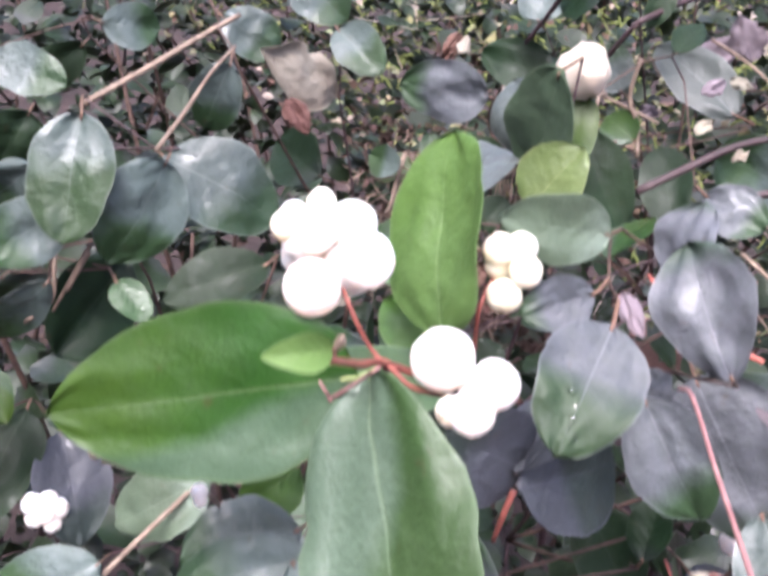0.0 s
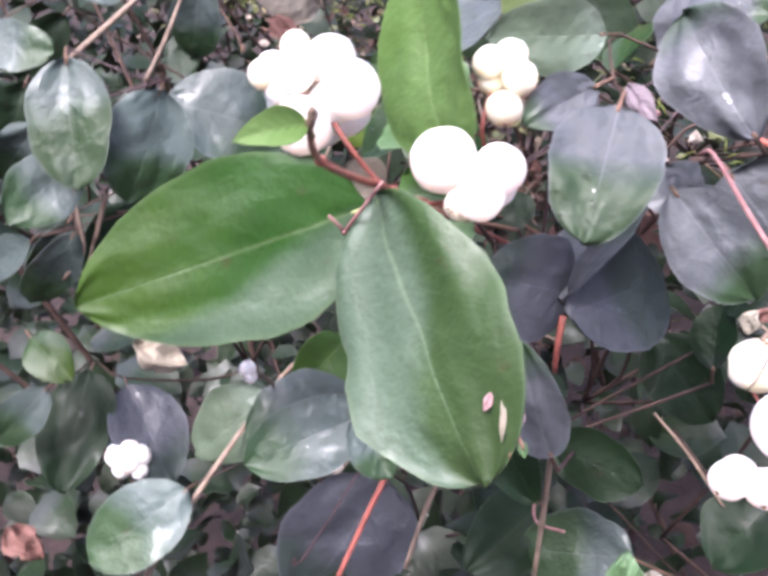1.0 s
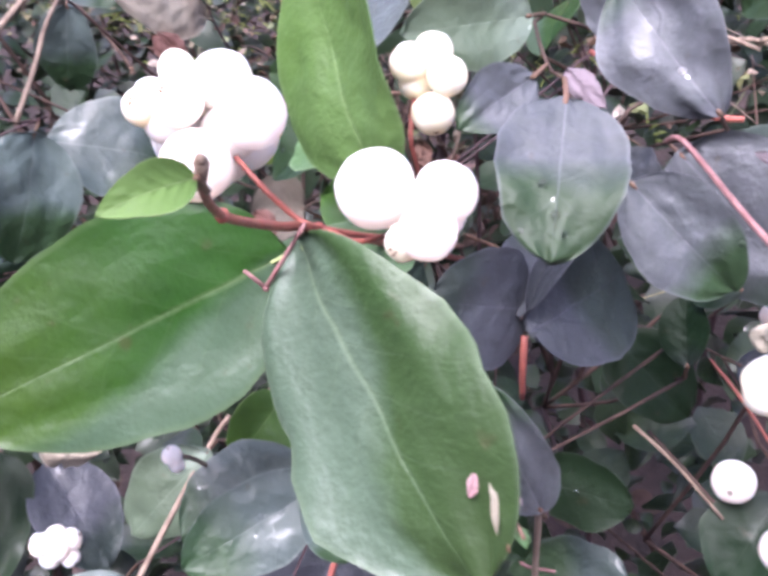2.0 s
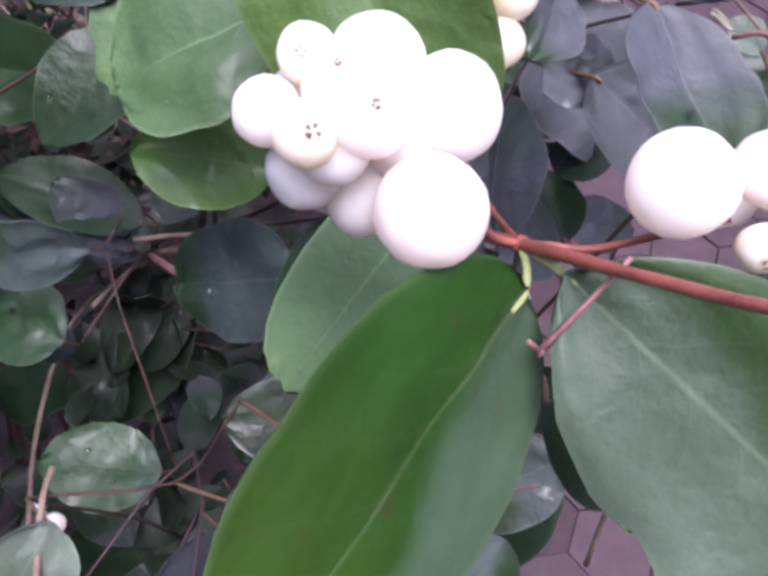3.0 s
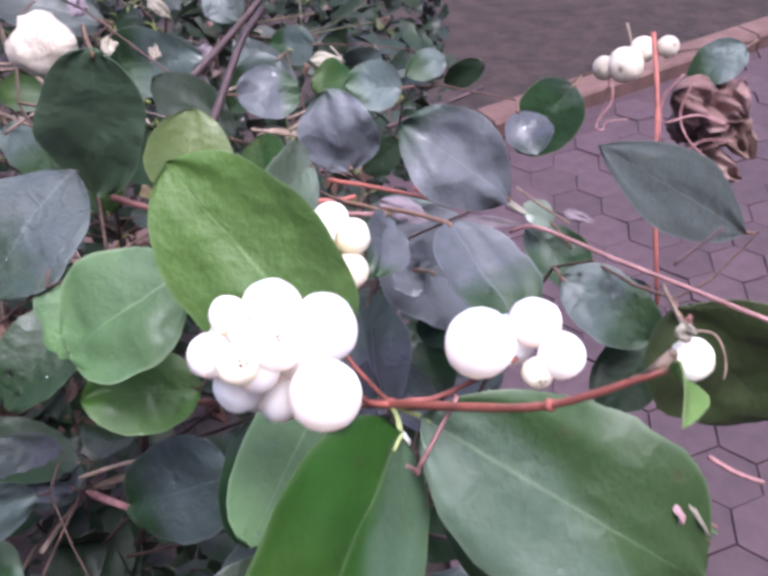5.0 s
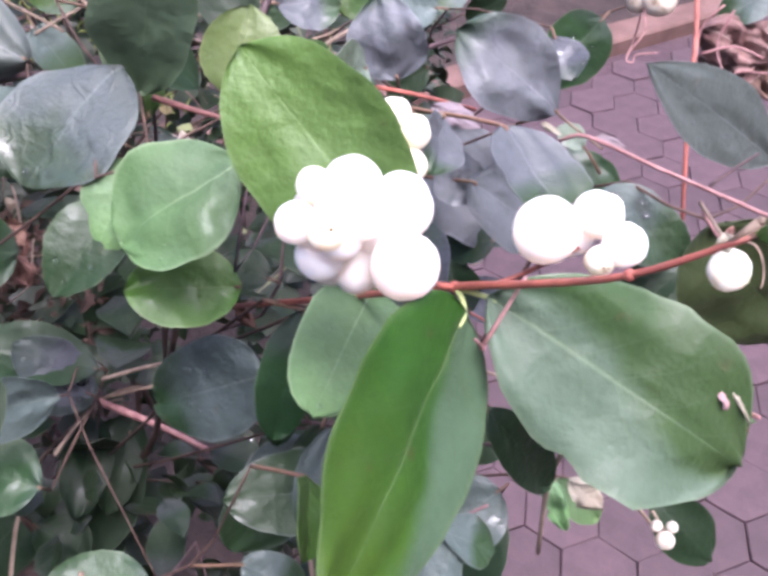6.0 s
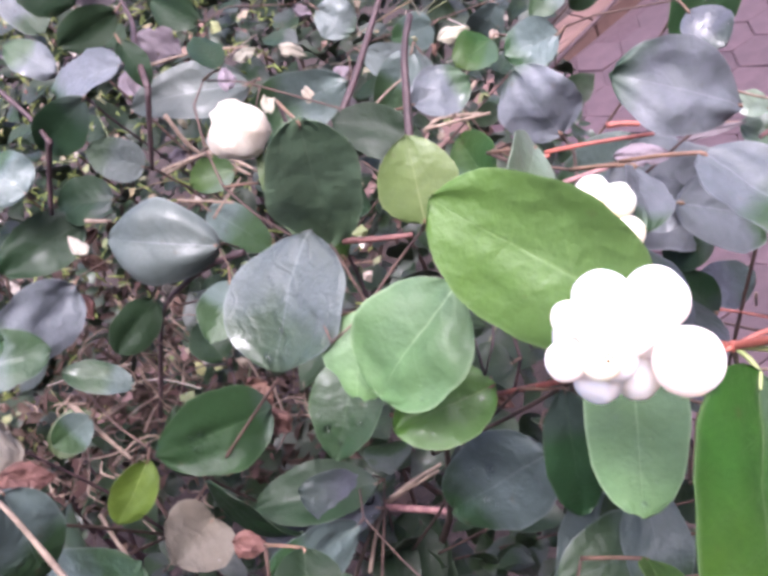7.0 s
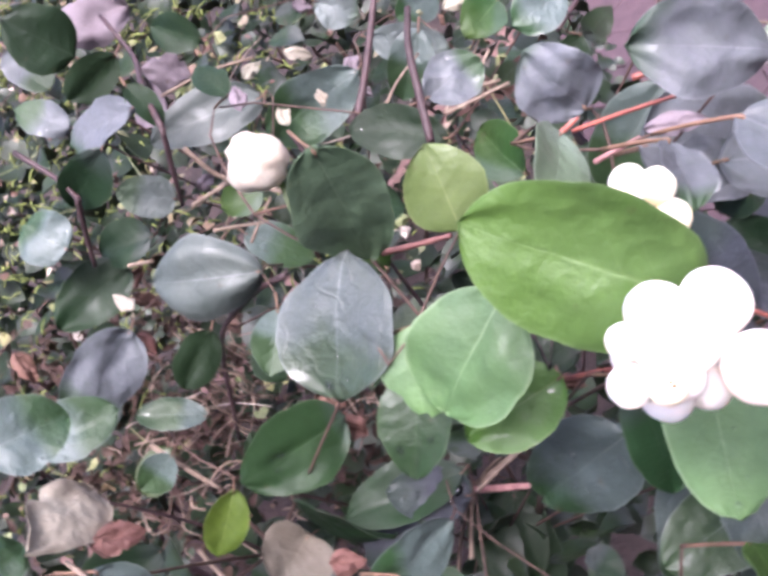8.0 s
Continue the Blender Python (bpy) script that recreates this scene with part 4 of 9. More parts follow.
drops_on(leaf(br_right, (0.0131, 0.0328, 0.9828), (0.0210, 0.0152, 0.9722), (0.41, -0.33, 0.85), 0.0165, M_LILAC, "lilac-grey wet leaf with a green tip", crumple=0.012, stalk=(0.0044, 0.0463, 0.9775), rows=26, cols=8, seed=26, wave=.06, peak=0.47, arch=0.038, blunt=0.5, fold=0.12, buckle=0.09), [(0.5, 0.75, 0.0006), (0.35, 0.85, 0.0005), (0.65, 0.6, 0.0006)])
leaf(br_right, (0.0045, 0.0389, 0.9815), (0.0005, 0.0264, 0.9791), (0.70, -0.34, 0.63), 0.0090, M_LILAC, "lilac-grey wet leaf with a green tip", crumple=0.012, stalk=(-0.0026, 0.0527, 0.9756), rows=26, cols=8, seed=27, wave=.08, buckle=0.09, fold=0.26, arch=0.041, peak=0.49, blunt=0.55)
leaf(br_right, (-0.0067, 0.0552, 0.9818), (-0.0159, 0.0362, 0.9860), (0.40, -0.85, 0.35), 0.0136, M_SAGE, "pale sage-green leaf", stalk=(-0.0135, 0.0691, 0.9755), rows=12, cols=4, seed=28, peak=0.48, arch=0.054, blunt=0.5, fold=0.12, buckle=0.074, wave=0.036)
leaf(br_right, (0.0011, 0.0703, 0.9707), (-0.0020, 0.0763, 0.9850), (-0.25, -0.91, 0.33), 0.0155, M_LILAC, "lilac-grey wet leaf with a green tip", crumple=0.012, stalk=(0.0035, 0.0821, 0.9607), rows=26, cols=8, seed=29, wave=.05, peak=0.45, arch=0.097, blunt=0.5, fold=0.12, buckle=0.09)
leaf(br_right, (0.0072, 0.0545, 0.9600), (0.0157, 0.0509, 0.9563), (0.02, -0.70, 0.71), 0.0107, M_LILAC, "lilac-grey wet leaf with a green tip", crumple=0.012, stalk=(-0.0021, 0.0666, 0.9535), rows=26, cols=8, seed=30, buckle=0.09, fold=0.08, wave=0.020, arch=0.020, peak=0.42, blunt=0.44)
stem(br_right, [ROOT, (-0.0188, 0.0699, 0.8844), (-0.0047, 0.0481, 0.9289), (-0.0039, 0.0391, 0.9294), (-0.0047, 0.0397, 0.9307), (0.0047, 0.0600, 0.9544), (0.0233, 0.0588, 0.9665)], [0.0006, 0.0005, 0.00038, 0.00035, 0.00032, 0.00029, 0.00026], M_STEM_BROWN, sides=6, steps=3, rough=0.05, seed=30)
leaf(br_right, (0.0023, 0.0334, 0.9408), (0.0000, 0.0600, 0.9467), (-0.43, -0.23, 0.88), 0.0190, M_DUSK, "dusky blue-grey leaf with shade in its colour", stalk=(-0.0047, 0.0397, 0.9307), rows=20, cols=6, seed=31, buckle=0.03, wave=.015, fold=0.22, arch=0.083, peak=0.43, blunt=0.52)
leaf(br_right, (0.0035, 0.0330, 0.9385), (0.0063, 0.0581, 0.9340), (0.82, 0.01, 0.57), 0.0237, M_DUSK, "dusky blue-grey leaf with shade in its colour", stalk=(-0.0039, 0.0391, 0.9294), rows=20, cols=6, seed=32, buckle=0.03, wave=.015, fold=0.16, arch=0.076, peak=0.44, blunt=0.49)
leaf(br_right, (0.0012, 0.0365, 0.9398), (-0.0068, 0.0226, 0.9488), (0.89, -0.29, 0.35), 0.0207, M_DUSK, "dusky blue-grey leaf with shade in its colour", stalk=(-0.0047, 0.0481, 0.9289), rows=20, cols=6, seed=33, buckle=0.03, wave=.015, fold=0.10, arch=0.069, peak=0.45, blunt=0.45)
leaf(br_right, (0.0132, 0.0492, 0.9602), (0.0293, 0.0510, 0.9440), (0.49, -0.77, 0.40), 0.0159, M_LILAC, "lilac-grey wet leaf with a green tip", crumple=0.012, stalk=(0.0047, 0.0600, 0.9544), rows=26, cols=8, seed=34, wave=.07, buckle=0.09, fold=0.24, arch=0.062, peak=0.46, blunt=0.54)
leaf(br_right, (0.0267, 0.0477, 0.9754), (0.0093, 0.0540, 0.9888), (0.08, -0.86, 0.51), 0.0155, M_LILAC, "lilac-grey wet leaf with a green tip", crumple=0.012, stalk=(0.0233, 0.0588, 0.9665), rows=26, cols=8, seed=35, peak=0.56, arch=0.097, blunt=0.5, fold=0.12, buckle=0.09, wave=0.040)
stem(br_right, [ROOT, (-0.0091, 0.0800, 0.8709), (0.0146, 0.0684, 0.9018), (-0.0046, 0.0341, 0.8980), (0.0220, 0.0777, 0.9214), (0.0302, 0.0884, 0.9237), (-0.0006, 0.0891, 0.9425)], [0.0006, 0.0005, 0.00038, 0.00035, 0.00032, 0.00029, 0.00026], M_STEM_BROWN, sides=6, steps=3, rough=0.05, seed=35)
drops_on(leaf(br_right, (0.0047, 0.0270, 0.9090), (0.0228, 0.0312, 0.9078), (0.22, -0.81, 0.55), 0.0137, M_SHADED, "dark green leaf, shade put into its colour", stalk=(-0.0046, 0.0341, 0.8980), rows=12, cols=4, seed=36, buckle=0.098, fold=0.12, wave=0.052, arch=0.048, peak=0.48, blunt=0.46), [(0.5, 0.5, 0.0007), (0.3, 0.4, 0.0005)])
leaf(br_right, (0.0185, 0.0604, 0.9139), (0.0137, 0.0693, 0.9232), (-0.07, -0.74, 0.67), 0.0101, M_SHADED, "dark green leaf, shade put into its colour", stalk=(0.0146, 0.0684, 0.9018), rows=12, cols=4, seed=37, buckle=0.056, fold=0.26, wave=0.024, arch=0.041, peak=0.49, blunt=0.55)
leaf(br_right, (0.0242, 0.0680, 0.9294), (0.0138, 0.0728, 0.9242), (-0.57, -0.57, 0.60), 0.0104, M_SHADED, "dark green leaf, shade put into its colour", stalk=(0.0220, 0.0777, 0.9214), rows=12, cols=4, seed=38, buckle=0.074, fold=0.20, wave=0.036, arch=0.034, peak=0.50, blunt=0.51)
leaf(br_right, (0.0242, 0.0777, 0.9321), (0.0074, 0.0825, 0.9279), (-0.35, -0.75, 0.55), 0.0102, M_SHADED, "dark green leaf, shade put into its colour", stalk=(0.0302, 0.0884, 0.9237), rows=12, cols=4, seed=39, buckle=0.092, fold=0.14, wave=0.048, arch=0.027, peak=0.51, blunt=0.48)
leaf(br_right, (0.0076, 0.0775, 0.9482), (0.0347, 0.0761, 0.9259), (0.34, -0.82, 0.47), 0.0259, M_LILAC, "lilac-grey wet leaf with a green tip", crumple=0.012, stalk=(-0.0006, 0.0891, 0.9425), rows=26, cols=8, seed=40, buckle=0.09, fold=0.08, wave=0.020, arch=0.020, peak=0.42, blunt=0.44)
stem(br_right, [ROOT, (-0.0061, 0.0506, 0.8845), (0.0207, 0.0094, 0.9290)], [0.0006, 0.0005, 0.00038], M_STEM_DARK, sides=6, steps=3, rough=0.05, seed=40)
leaf(br_right, (0.0258, 0.0019, 0.9431), (0.0189, 0.0029, 0.9615), (0.68, -0.67, 0.29), 0.0088, M_LILAC, "lilac-grey wet leaf with a green tip", crumple=0.012, stalk=(0.0207, 0.0094, 0.9290), rows=26, cols=8, seed=41, wave=.08, buckle=0.09, fold=0.22, arch=0.083, peak=0.43, blunt=0.52)
stem(br_right, [ROOT, (-0.0217, 0.0864, 0.8676), (-0.0107, 0.0811, 0.8953), (0.0131, 0.0915, 0.8874), (0.0385, 0.0591, 0.8959), (0.0604, 0.0592, 0.9278), (0.0647, 0.0758, 0.9301)], [0.0006, 0.0005, 0.00038, 0.00035, 0.00032, 0.00029, 0.00026], M_STEM_BROWN, sides=6, steps=3, rough=0.05, seed=41)
leaf(br_right, (-0.0027, 0.0715, 0.9030), (0.0138, 0.0720, 0.8862), (0.57, -0.62, 0.54), 0.0172, M_SHADED, "dark green leaf, shade put into its colour", stalk=(-0.0107, 0.0811, 0.8953), rows=20, cols=6, seed=42, buckle=0.086, fold=0.16, wave=0.044, arch=0.076, peak=0.44, blunt=0.49)
leaf(br_right, (0.0200, 0.0822, 0.8965), (0.0395, 0.0885, 0.8891), (0.45, -0.54, 0.71), 0.0133, M_DUSK, "dusky blue-grey leaf with shade in its colour", stalk=(0.0131, 0.0915, 0.8874), rows=12, cols=4, seed=43, buckle=0.07, fold=0.10, wave=0.056, arch=0.069, peak=0.45, blunt=0.45)
leaf(br_right, (0.0414, 0.0472, 0.9057), (0.0389, 0.0317, 0.8965), (-0.06, -0.50, 0.86), 0.0163, M_SHADED, "dark green leaf, shade put into its colour", stalk=(0.0385, 0.0591, 0.8959), rows=20, cols=6, seed=44, buckle=0.062, fold=0.24, wave=0.028, arch=0.062, peak=0.46, blunt=0.54)
leaf(br_right, (0.0601, 0.0472, 0.9365), (0.0460, 0.0399, 0.9276), (-0.30, -0.44, 0.84), 0.0143, M_SHADED, "dark green leaf, shade put into its colour", stalk=(0.0604, 0.0592, 0.9278), rows=12, cols=4, seed=45, buckle=0.080, fold=0.18, wave=0.040, arch=0.055, peak=0.47, blunt=0.50)
leaf(br_right, (0.0643, 0.0647, 0.9372), (0.0526, 0.0678, 0.9229), (-0.65, -0.66, 0.39), 0.0112, M_LILAC, "lilac-grey wet leaf with a green tip", crumple=0.012, stalk=(0.0647, 0.0758, 0.9301), rows=26, cols=8, seed=46, buckle=0.09, fold=0.12, wave=0.052, arch=0.048, peak=0.48, blunt=0.46)
stem(br_right, [ROOT, (-0.0053, 0.1041, 0.8851), (0.0223, 0.1165, 0.9302)], [0.0006, 0.0005, 0.00038], M_STEM_BROWN, sides=6, steps=3, rough=0.05, seed=46)
leaf(br_right, (0.0238, 0.1043, 0.9363), (-0.0007, 0.1044, 0.9204), (-0.30, -0.84, 0.46), 0.0194, M_BLUE, "grey-green snowberry leaf with a painted bluish sheen", stalk=(0.0223, 0.1165, 0.9302), rows=20, cols=6, seed=47, buckle=0.056, fold=0.26, wave=0.024, arch=0.041, peak=0.49, blunt=0.55)

br_back = thing("snowberry_branch", (-0.1546, 0.1109, 0.8679), "twiggy branch with small grey-green leaves and a dry one", "branch", "snowberry branches")
ROOT = Vector((-0.1546, 0.1109, 0.8679))
stem(br_back, [ROOT, (-0.1856, 0.0782, 0.9055), (-0.2167, 0.0376, 0.9551), (-0.1966, 0.0320, 0.9679), (-0.2053, 0.0010, 0.9591)], [0.0006, 0.0005, 0.00038, 0.00032, 0.00026], M_STEM_BROWN, sides=6, steps=3, rough=0.05, seed=47)
leaf(br_back, (-0.1824, 0.0299, 0.9711), (-0.1797, 0.0470, 0.9679), (0.96, -0.11, 0.26), 0.0143, M_BLUE, "grey-green snowberry leaf with a painted bluish sheen", stalk=(-0.1966, 0.0320, 0.9679), rows=12, cols=4, seed=48, buckle=0.074, fold=0.20, wave=0.036, arch=0.034, peak=0.50, blunt=0.51)
leaf(br_back, (-0.2039, 0.0307, 0.9574), (-0.2116, 0.0103, 0.9412), (0.93, -0.37, 0.03), 0.0149, M_SHADED, "dark green leaf, shade put into its colour", stalk=(-0.2167, 0.0376, 0.9551), rows=12, cols=4, seed=49, buckle=0.092, fold=0.14, wave=0.048, arch=0.027, peak=0.51, blunt=0.48)
leaf(br_back, (-0.1891, -0.0006, 0.9626), (-0.1716, 0.0134, 0.9576), (0.59, -0.50, 0.63), 0.0153, M_BLUE, "grey-green snowberry leaf with a painted bluish sheen", stalk=(-0.2053, 0.0010, 0.9591), rows=12, cols=4, seed=50, buckle=0.050, fold=0.08, wave=0.020, arch=0.020, peak=0.42, blunt=0.44)
stem(br_back, [ROOT, (-0.1523, 0.0857, 0.9152), (-0.1499, 0.0524, 0.9746), (-0.1294, 0.0459, 0.9774)], [0.0006, 0.0005, 0.00038, 0.00026], M_STEM_BROWN, sides=6, steps=3, rough=0.05, seed=50)
leaf(br_back, (-0.1300, 0.0660, 0.9956), (-0.1182, 0.0741, 0.9851), (0.48, -0.61, 0.63), 0.0162, M_BLUE, "grey-green snowberry leaf with a painted bluish sheen", stalk=(-0.1433, 0.0715, 0.9907), rows=20, cols=6, seed=51, buckle=0.068, fold=0.22, wave=0.032, arch=0.083, peak=0.43, blunt=0.52)
leaf(br_back, (-0.1175, 0.0385, 0.9787), (-0.1234, 0.0336, 0.9592), (0.67, -0.74, -0.02), 0.0143, M_BLUE, "grey-green snowberry leaf with a painted bluish sheen", stalk=(-0.1294, 0.0459, 0.9774), rows=12, cols=4, seed=52, buckle=0.086, fold=0.16, wave=0.044, arch=0.076, peak=0.44, blunt=0.49)
stem(br_back, [ROOT, (-0.1586, 0.1120, 0.8987), (-0.1626, 0.1051, 0.9416), (-0.1567, 0.0962, 0.9714), (-0.1851, 0.0690, 0.9700)], [0.0006, 0.0005, 0.00038, 0.00032, 0.00026], M_STEM_DARK, sides=6, steps=3, rough=0.05, seed=52)
leaf(br_back, (-0.1708, 0.0644, 0.9721), (-0.1607, 0.0794, 0.9611), (0.85, -0.23, 0.47), 0.0170, M_BLUE, "grey-green snowberry leaf with a painted bluish sheen", stalk=(-0.1851, 0.0690, 0.9700), rows=20, cols=6, seed=53, buckle=0.104, fold=0.10, wave=0.056, arch=0.069, peak=0.45, blunt=0.45)
leaf(br_back, (-0.1421, 0.0885, 0.9739), (-0.1237, 0.0926, 0.9657), (0.43, -0.59, 0.68), 0.0152, M_BLUE, "grey-green snowberry leaf with a painted bluish sheen", stalk=(-0.1567, 0.0962, 0.9714), rows=12, cols=4, seed=54, buckle=0.062, fold=0.24, wave=0.028, arch=0.062, peak=0.46, blunt=0.54)
leaf(br_back, (-0.1508, 0.0946, 0.9482), (-0.1487, 0.0659, 0.9689), (0.50, -0.60, 0.62), 0.0192, M_CREAM, "dry tan curled leaf", stalk=(-0.1626, 0.1051, 0.9416), rows=20, cols=6, seed=55, curl=0.05, wave=0.07, torn=0.3, peak=0.43, arch=0.069, blunt=0.75, fold=0.06, buckle=0.11)
stem(br_back, [ROOT, (-0.1072, 0.1073, 0.9010), (-0.0599, 0.0956, 0.9462), (-0.0748, 0.1247, 0.9650), (-0.0704, 0.1576, 0.9795), (-0.0321, 0.1244, 0.9630)], [0.0006, 0.0005, 0.00038, 0.00034, 0.00030, 0.00026], M_STEM_BROWN, sides=6, steps=3, rough=0.05, seed=55)
leaf(br_back, (-0.0631, 0.1482, 0.9838), (-0.0680, 0.1639, 0.9887), (0.24, -0.22, 0.95), 0.0087, M_SHADED, "dark green leaf, shade put into its colour", stalk=(-0.0704, 0.1576, 0.9795), rows=12, cols=4, seed=56, buckle=0.098, fold=0.12, wave=0.052, arch=0.048, peak=0.48, blunt=0.46)
leaf(br_back, (-0.0638, 0.1137, 0.9675), (-0.0434, 0.1140, 0.9460), (0.65, -0.46, 0.61), 0.0175, M_SHADED, "dark green leaf, shade put into its colour", stalk=(-0.0748, 0.1247, 0.9650), rows=20, cols=6, seed=57, buckle=0.056, fold=0.26, wave=0.024, arch=0.041, peak=0.49, blunt=0.55)
leaf(br_back, (-0.0514, 0.0869, 0.9546), (-0.0567, 0.1062, 0.9811), (0.35, -0.72, 0.60), 0.0145, M_GREEN, "fresh green leaf", stalk=(-0.0599, 0.0956, 0.9462), rows=12, cols=4, seed=58, buckle=0.074, fold=0.20, wave=0.036, arch=0.034, peak=0.50, blunt=0.51)
leaf(br_back, (-0.0222, 0.1128, 0.9677), (-0.0074, 0.1159, 0.9651), (0.26, -0.65, 0.72), 0.0133, M_LILAC, "lilac-grey wet leaf with a green tip", crumple=0.012, stalk=(-0.0321, 0.1244, 0.9630), rows=26, cols=8, seed=59, buckle=0.09, fold=0.14, wave=0.048, arch=0.027, peak=0.51, blunt=0.48)

br_green = thing("snowberry_branch", (-0.0630, 0.0978, 0.8651), "branch with bright and pale green leaves", "branch", "snowberry branches")
ROOT = Vector((-0.0630, 0.0978, 0.8651))
stem(br_green, [ROOT, (-0.0561, 0.0857, 0.8999), (-0.0493, 0.0656, 0.9468), (-0.0546, 0.0959, 0.9638), (-0.0570, 0.0552, 0.9615), (-0.0317, 0.0713, 0.9642), (-0.0276, 0.0563, 0.9634)], [0.0006, 0.0005, 0.00038, 0.00035, 0.00032, 0.00029, 0.00026], M_STEM_BROWN, sides=6, steps=3, rough=0.05, seed=59)
drops_on(leaf(br_green, (-0.0536, 0.0812, 0.9692), (-0.0723, 0.0633, 0.9533), (-0.36, -0.37, 0.85), 0.0340, M_PALE, "pale blue-grey leaf with a puckered tip", stalk=(-0.0546, 0.0959, 0.9638), rows=20, cols=6, seed=60, wave=.05, peak=0.52, arch=0.092, blunt=0.5, fold=0.12, buckle=0.050), [(0.3, 0.85, 0.0007), (0.6, 0.9, 0.0009), (0.5, 0.72, 0.0005), (0.7, 0.4, 0.0006)])
drops_on(leaf(br_green, (-0.0535, 0.0556, 0.9544), (-0.0668, 0.0426, 0.9439), (-0.10, -0.60, 0.75), 0.0148, M_DEEP, "wet green leaf with rain drops", stalk=(-0.0528, 0.0674, 0.9467), rows=12, cols=4, seed=61, buckle=0.068, fold=0.22, wave=0.032, arch=0.083, peak=0.43, blunt=0.52), [(0.7, 0.75, 0.0009), (0.55, 0.85, 0.0006), (0.3, 0.6, 0.0007)])
leaf(br_green, (-0.0489, 0.0594, 0.9617), (-0.0581, 0.0479, 0.9496), (-0.30, -0.55, 0.75), 0.0156, M_LIGHT, "light yellow-green leaf", stalk=(-0.0577, 0.0662, 0.9587), rows=12, cols=4, seed=62, buckle=0.086, fold=0.16, wave=0.044, arch=0.076, peak=0.44, blunt=0.49)
leaf(br_green, (-0.0292, 0.0437, 0.9704), (-0.0510, 0.0410, 0.9573), (-0.38, -0.55, 0.74), 0.0242, M_LIGHT, "pale light-green leaf", stalk=(-0.0276, 0.0563, 0.9634), rows=20, cols=6, seed=63, wave=.06, peak=0.53, arch=0.079, blunt=0.5, fold=0.12, buckle=0.104)
leaf(br_green, (-0.0300, 0.0599, 0.9742), (-0.0261, 0.0684, 0.9876), (0.15, -0.85, 0.50), 0.0152, M_YELLOW, "yellow-green leaf", stalk=(-0.0317, 0.0713, 0.9642), rows=12, cols=4, seed=64, buckle=0.062, fold=0.24, wave=0.028, arch=0.062, peak=0.46, blunt=0.54)
stem(br_green, [ROOT, (-0.0442, 0.0864, 0.8872), (-0.0255, 0.0670, 0.9212), (-0.0218, 0.1181, 0.9514), (-0.0330, 0.0461, 0.9442), (-0.0141, 0.0797, 0.9589)], [0.0006, 0.0005, 0.00038, 0.00034, 0.00030, 0.00026], M_STEM_DARK, sides=6, steps=3, rough=0.05, seed=64)
leaf(br_green, (-0.0325, 0.0469, 0.9394), (-0.0543, 0.0450, 0.9418), (-0.20, -0.55, 0.80), 0.0163, M_SPRING, "bright spring-green leaf", stalk=(-0.0330, 0.0546, 0.9335), rows=20, cols=6, seed=65, buckle=0.080, fold=0.18, wave=0.040, arch=0.03, peak=0.47, blunt=0.50)
leaf(br_green, (-0.0275, 0.0564, 0.9324), (-0.0370, 0.0581, 0.9362), (0.28, -0.39, 0.88), 0.0099, M_SHADED, "dark green leaf, shade put into its colour", stalk=(-0.0255, 0.0670, 0.9212), rows=12, cols=4, seed=66, buckle=0.098, fold=0.12, wave=0.052, arch=0.048, peak=0.48, blunt=0.46)
leaf(br_green, (-0.0148, 0.0696, 0.9674), (-0.0167, 0.0840, 0.9718), (-0.47, -0.31, 0.83), 0.0116, M_GREEN, "fresh green leaf", stalk=(-0.0141, 0.0797, 0.9589), rows=12, cols=4, seed=67, buckle=0.056, fold=0.26, wave=0.024, arch=0.041, peak=0.49, blunt=0.55)
leaf(br_green, (-0.0237, 0.1063, 0.9597), (-0.0409, 0.1180, 0.9713), (0.08, -0.64, 0.76), 0.0126, M_SHADED, "dark green leaf, shade put into its colour", stalk=(-0.0218, 0.1181, 0.9514), rows=12, cols=4, seed=68, buckle=0.074, fold=0.20, wave=0.036, arch=0.034, peak=0.50, blunt=0.51)
stem(br_green, [ROOT, (-0.0544, 0.0961, 0.9252), (-0.0457, 0.0863, 0.9973)], [0.0006, 0.0005, 0.00038], M_STEM_DARK, sides=6, steps=3, rough=0.05, seed=68)
leaf(br_green, (-0.0428, 0.0760, 0.9965), (-0.0515, 0.0840, 0.9625), (-0.10, -0.97, -0.10), 0.0200, M_SLATE, "broad grey-green leaf in half shade", stalk=(-0.0457, 0.0863, 0.9973), rows=20, cols=6, seed=69, peak=0.43, arch=0.005, blunt=0.5, fold=0.12, buckle=0.092, wave=0.048)
stem(br_green, [ROOT, (-0.0354, 0.0630, 0.9085), (-0.0078, 0.0202, 0.9638)], [0.0006, 0.0005, 0.00038], M_STEM_BROWN, sides=6, steps=3, rough=0.05, seed=69)
leaf(br_green, (-0.0086, 0.0222, 0.9596), (-0.0195, -0.0083, 0.9662), (-0.10, -0.60, 0.80), 0.0156, M_LIGHT, "pale light-green leaf", stalk=(-0.0065, 0.0313, 0.9538), rows=12, cols=4, seed=70, peak=.45, buckle=0.050, fold=0.08, wave=0.020, arch=0.020, blunt=0.44)

br_low2 = thing("snowberry_branch", (-0.1134, 0.1291, 0.7663), "shaded lower branch with wet round leaves", "branch", "snowberry branches")
ROOT = Vector((-0.1134, 0.1291, 0.7663))
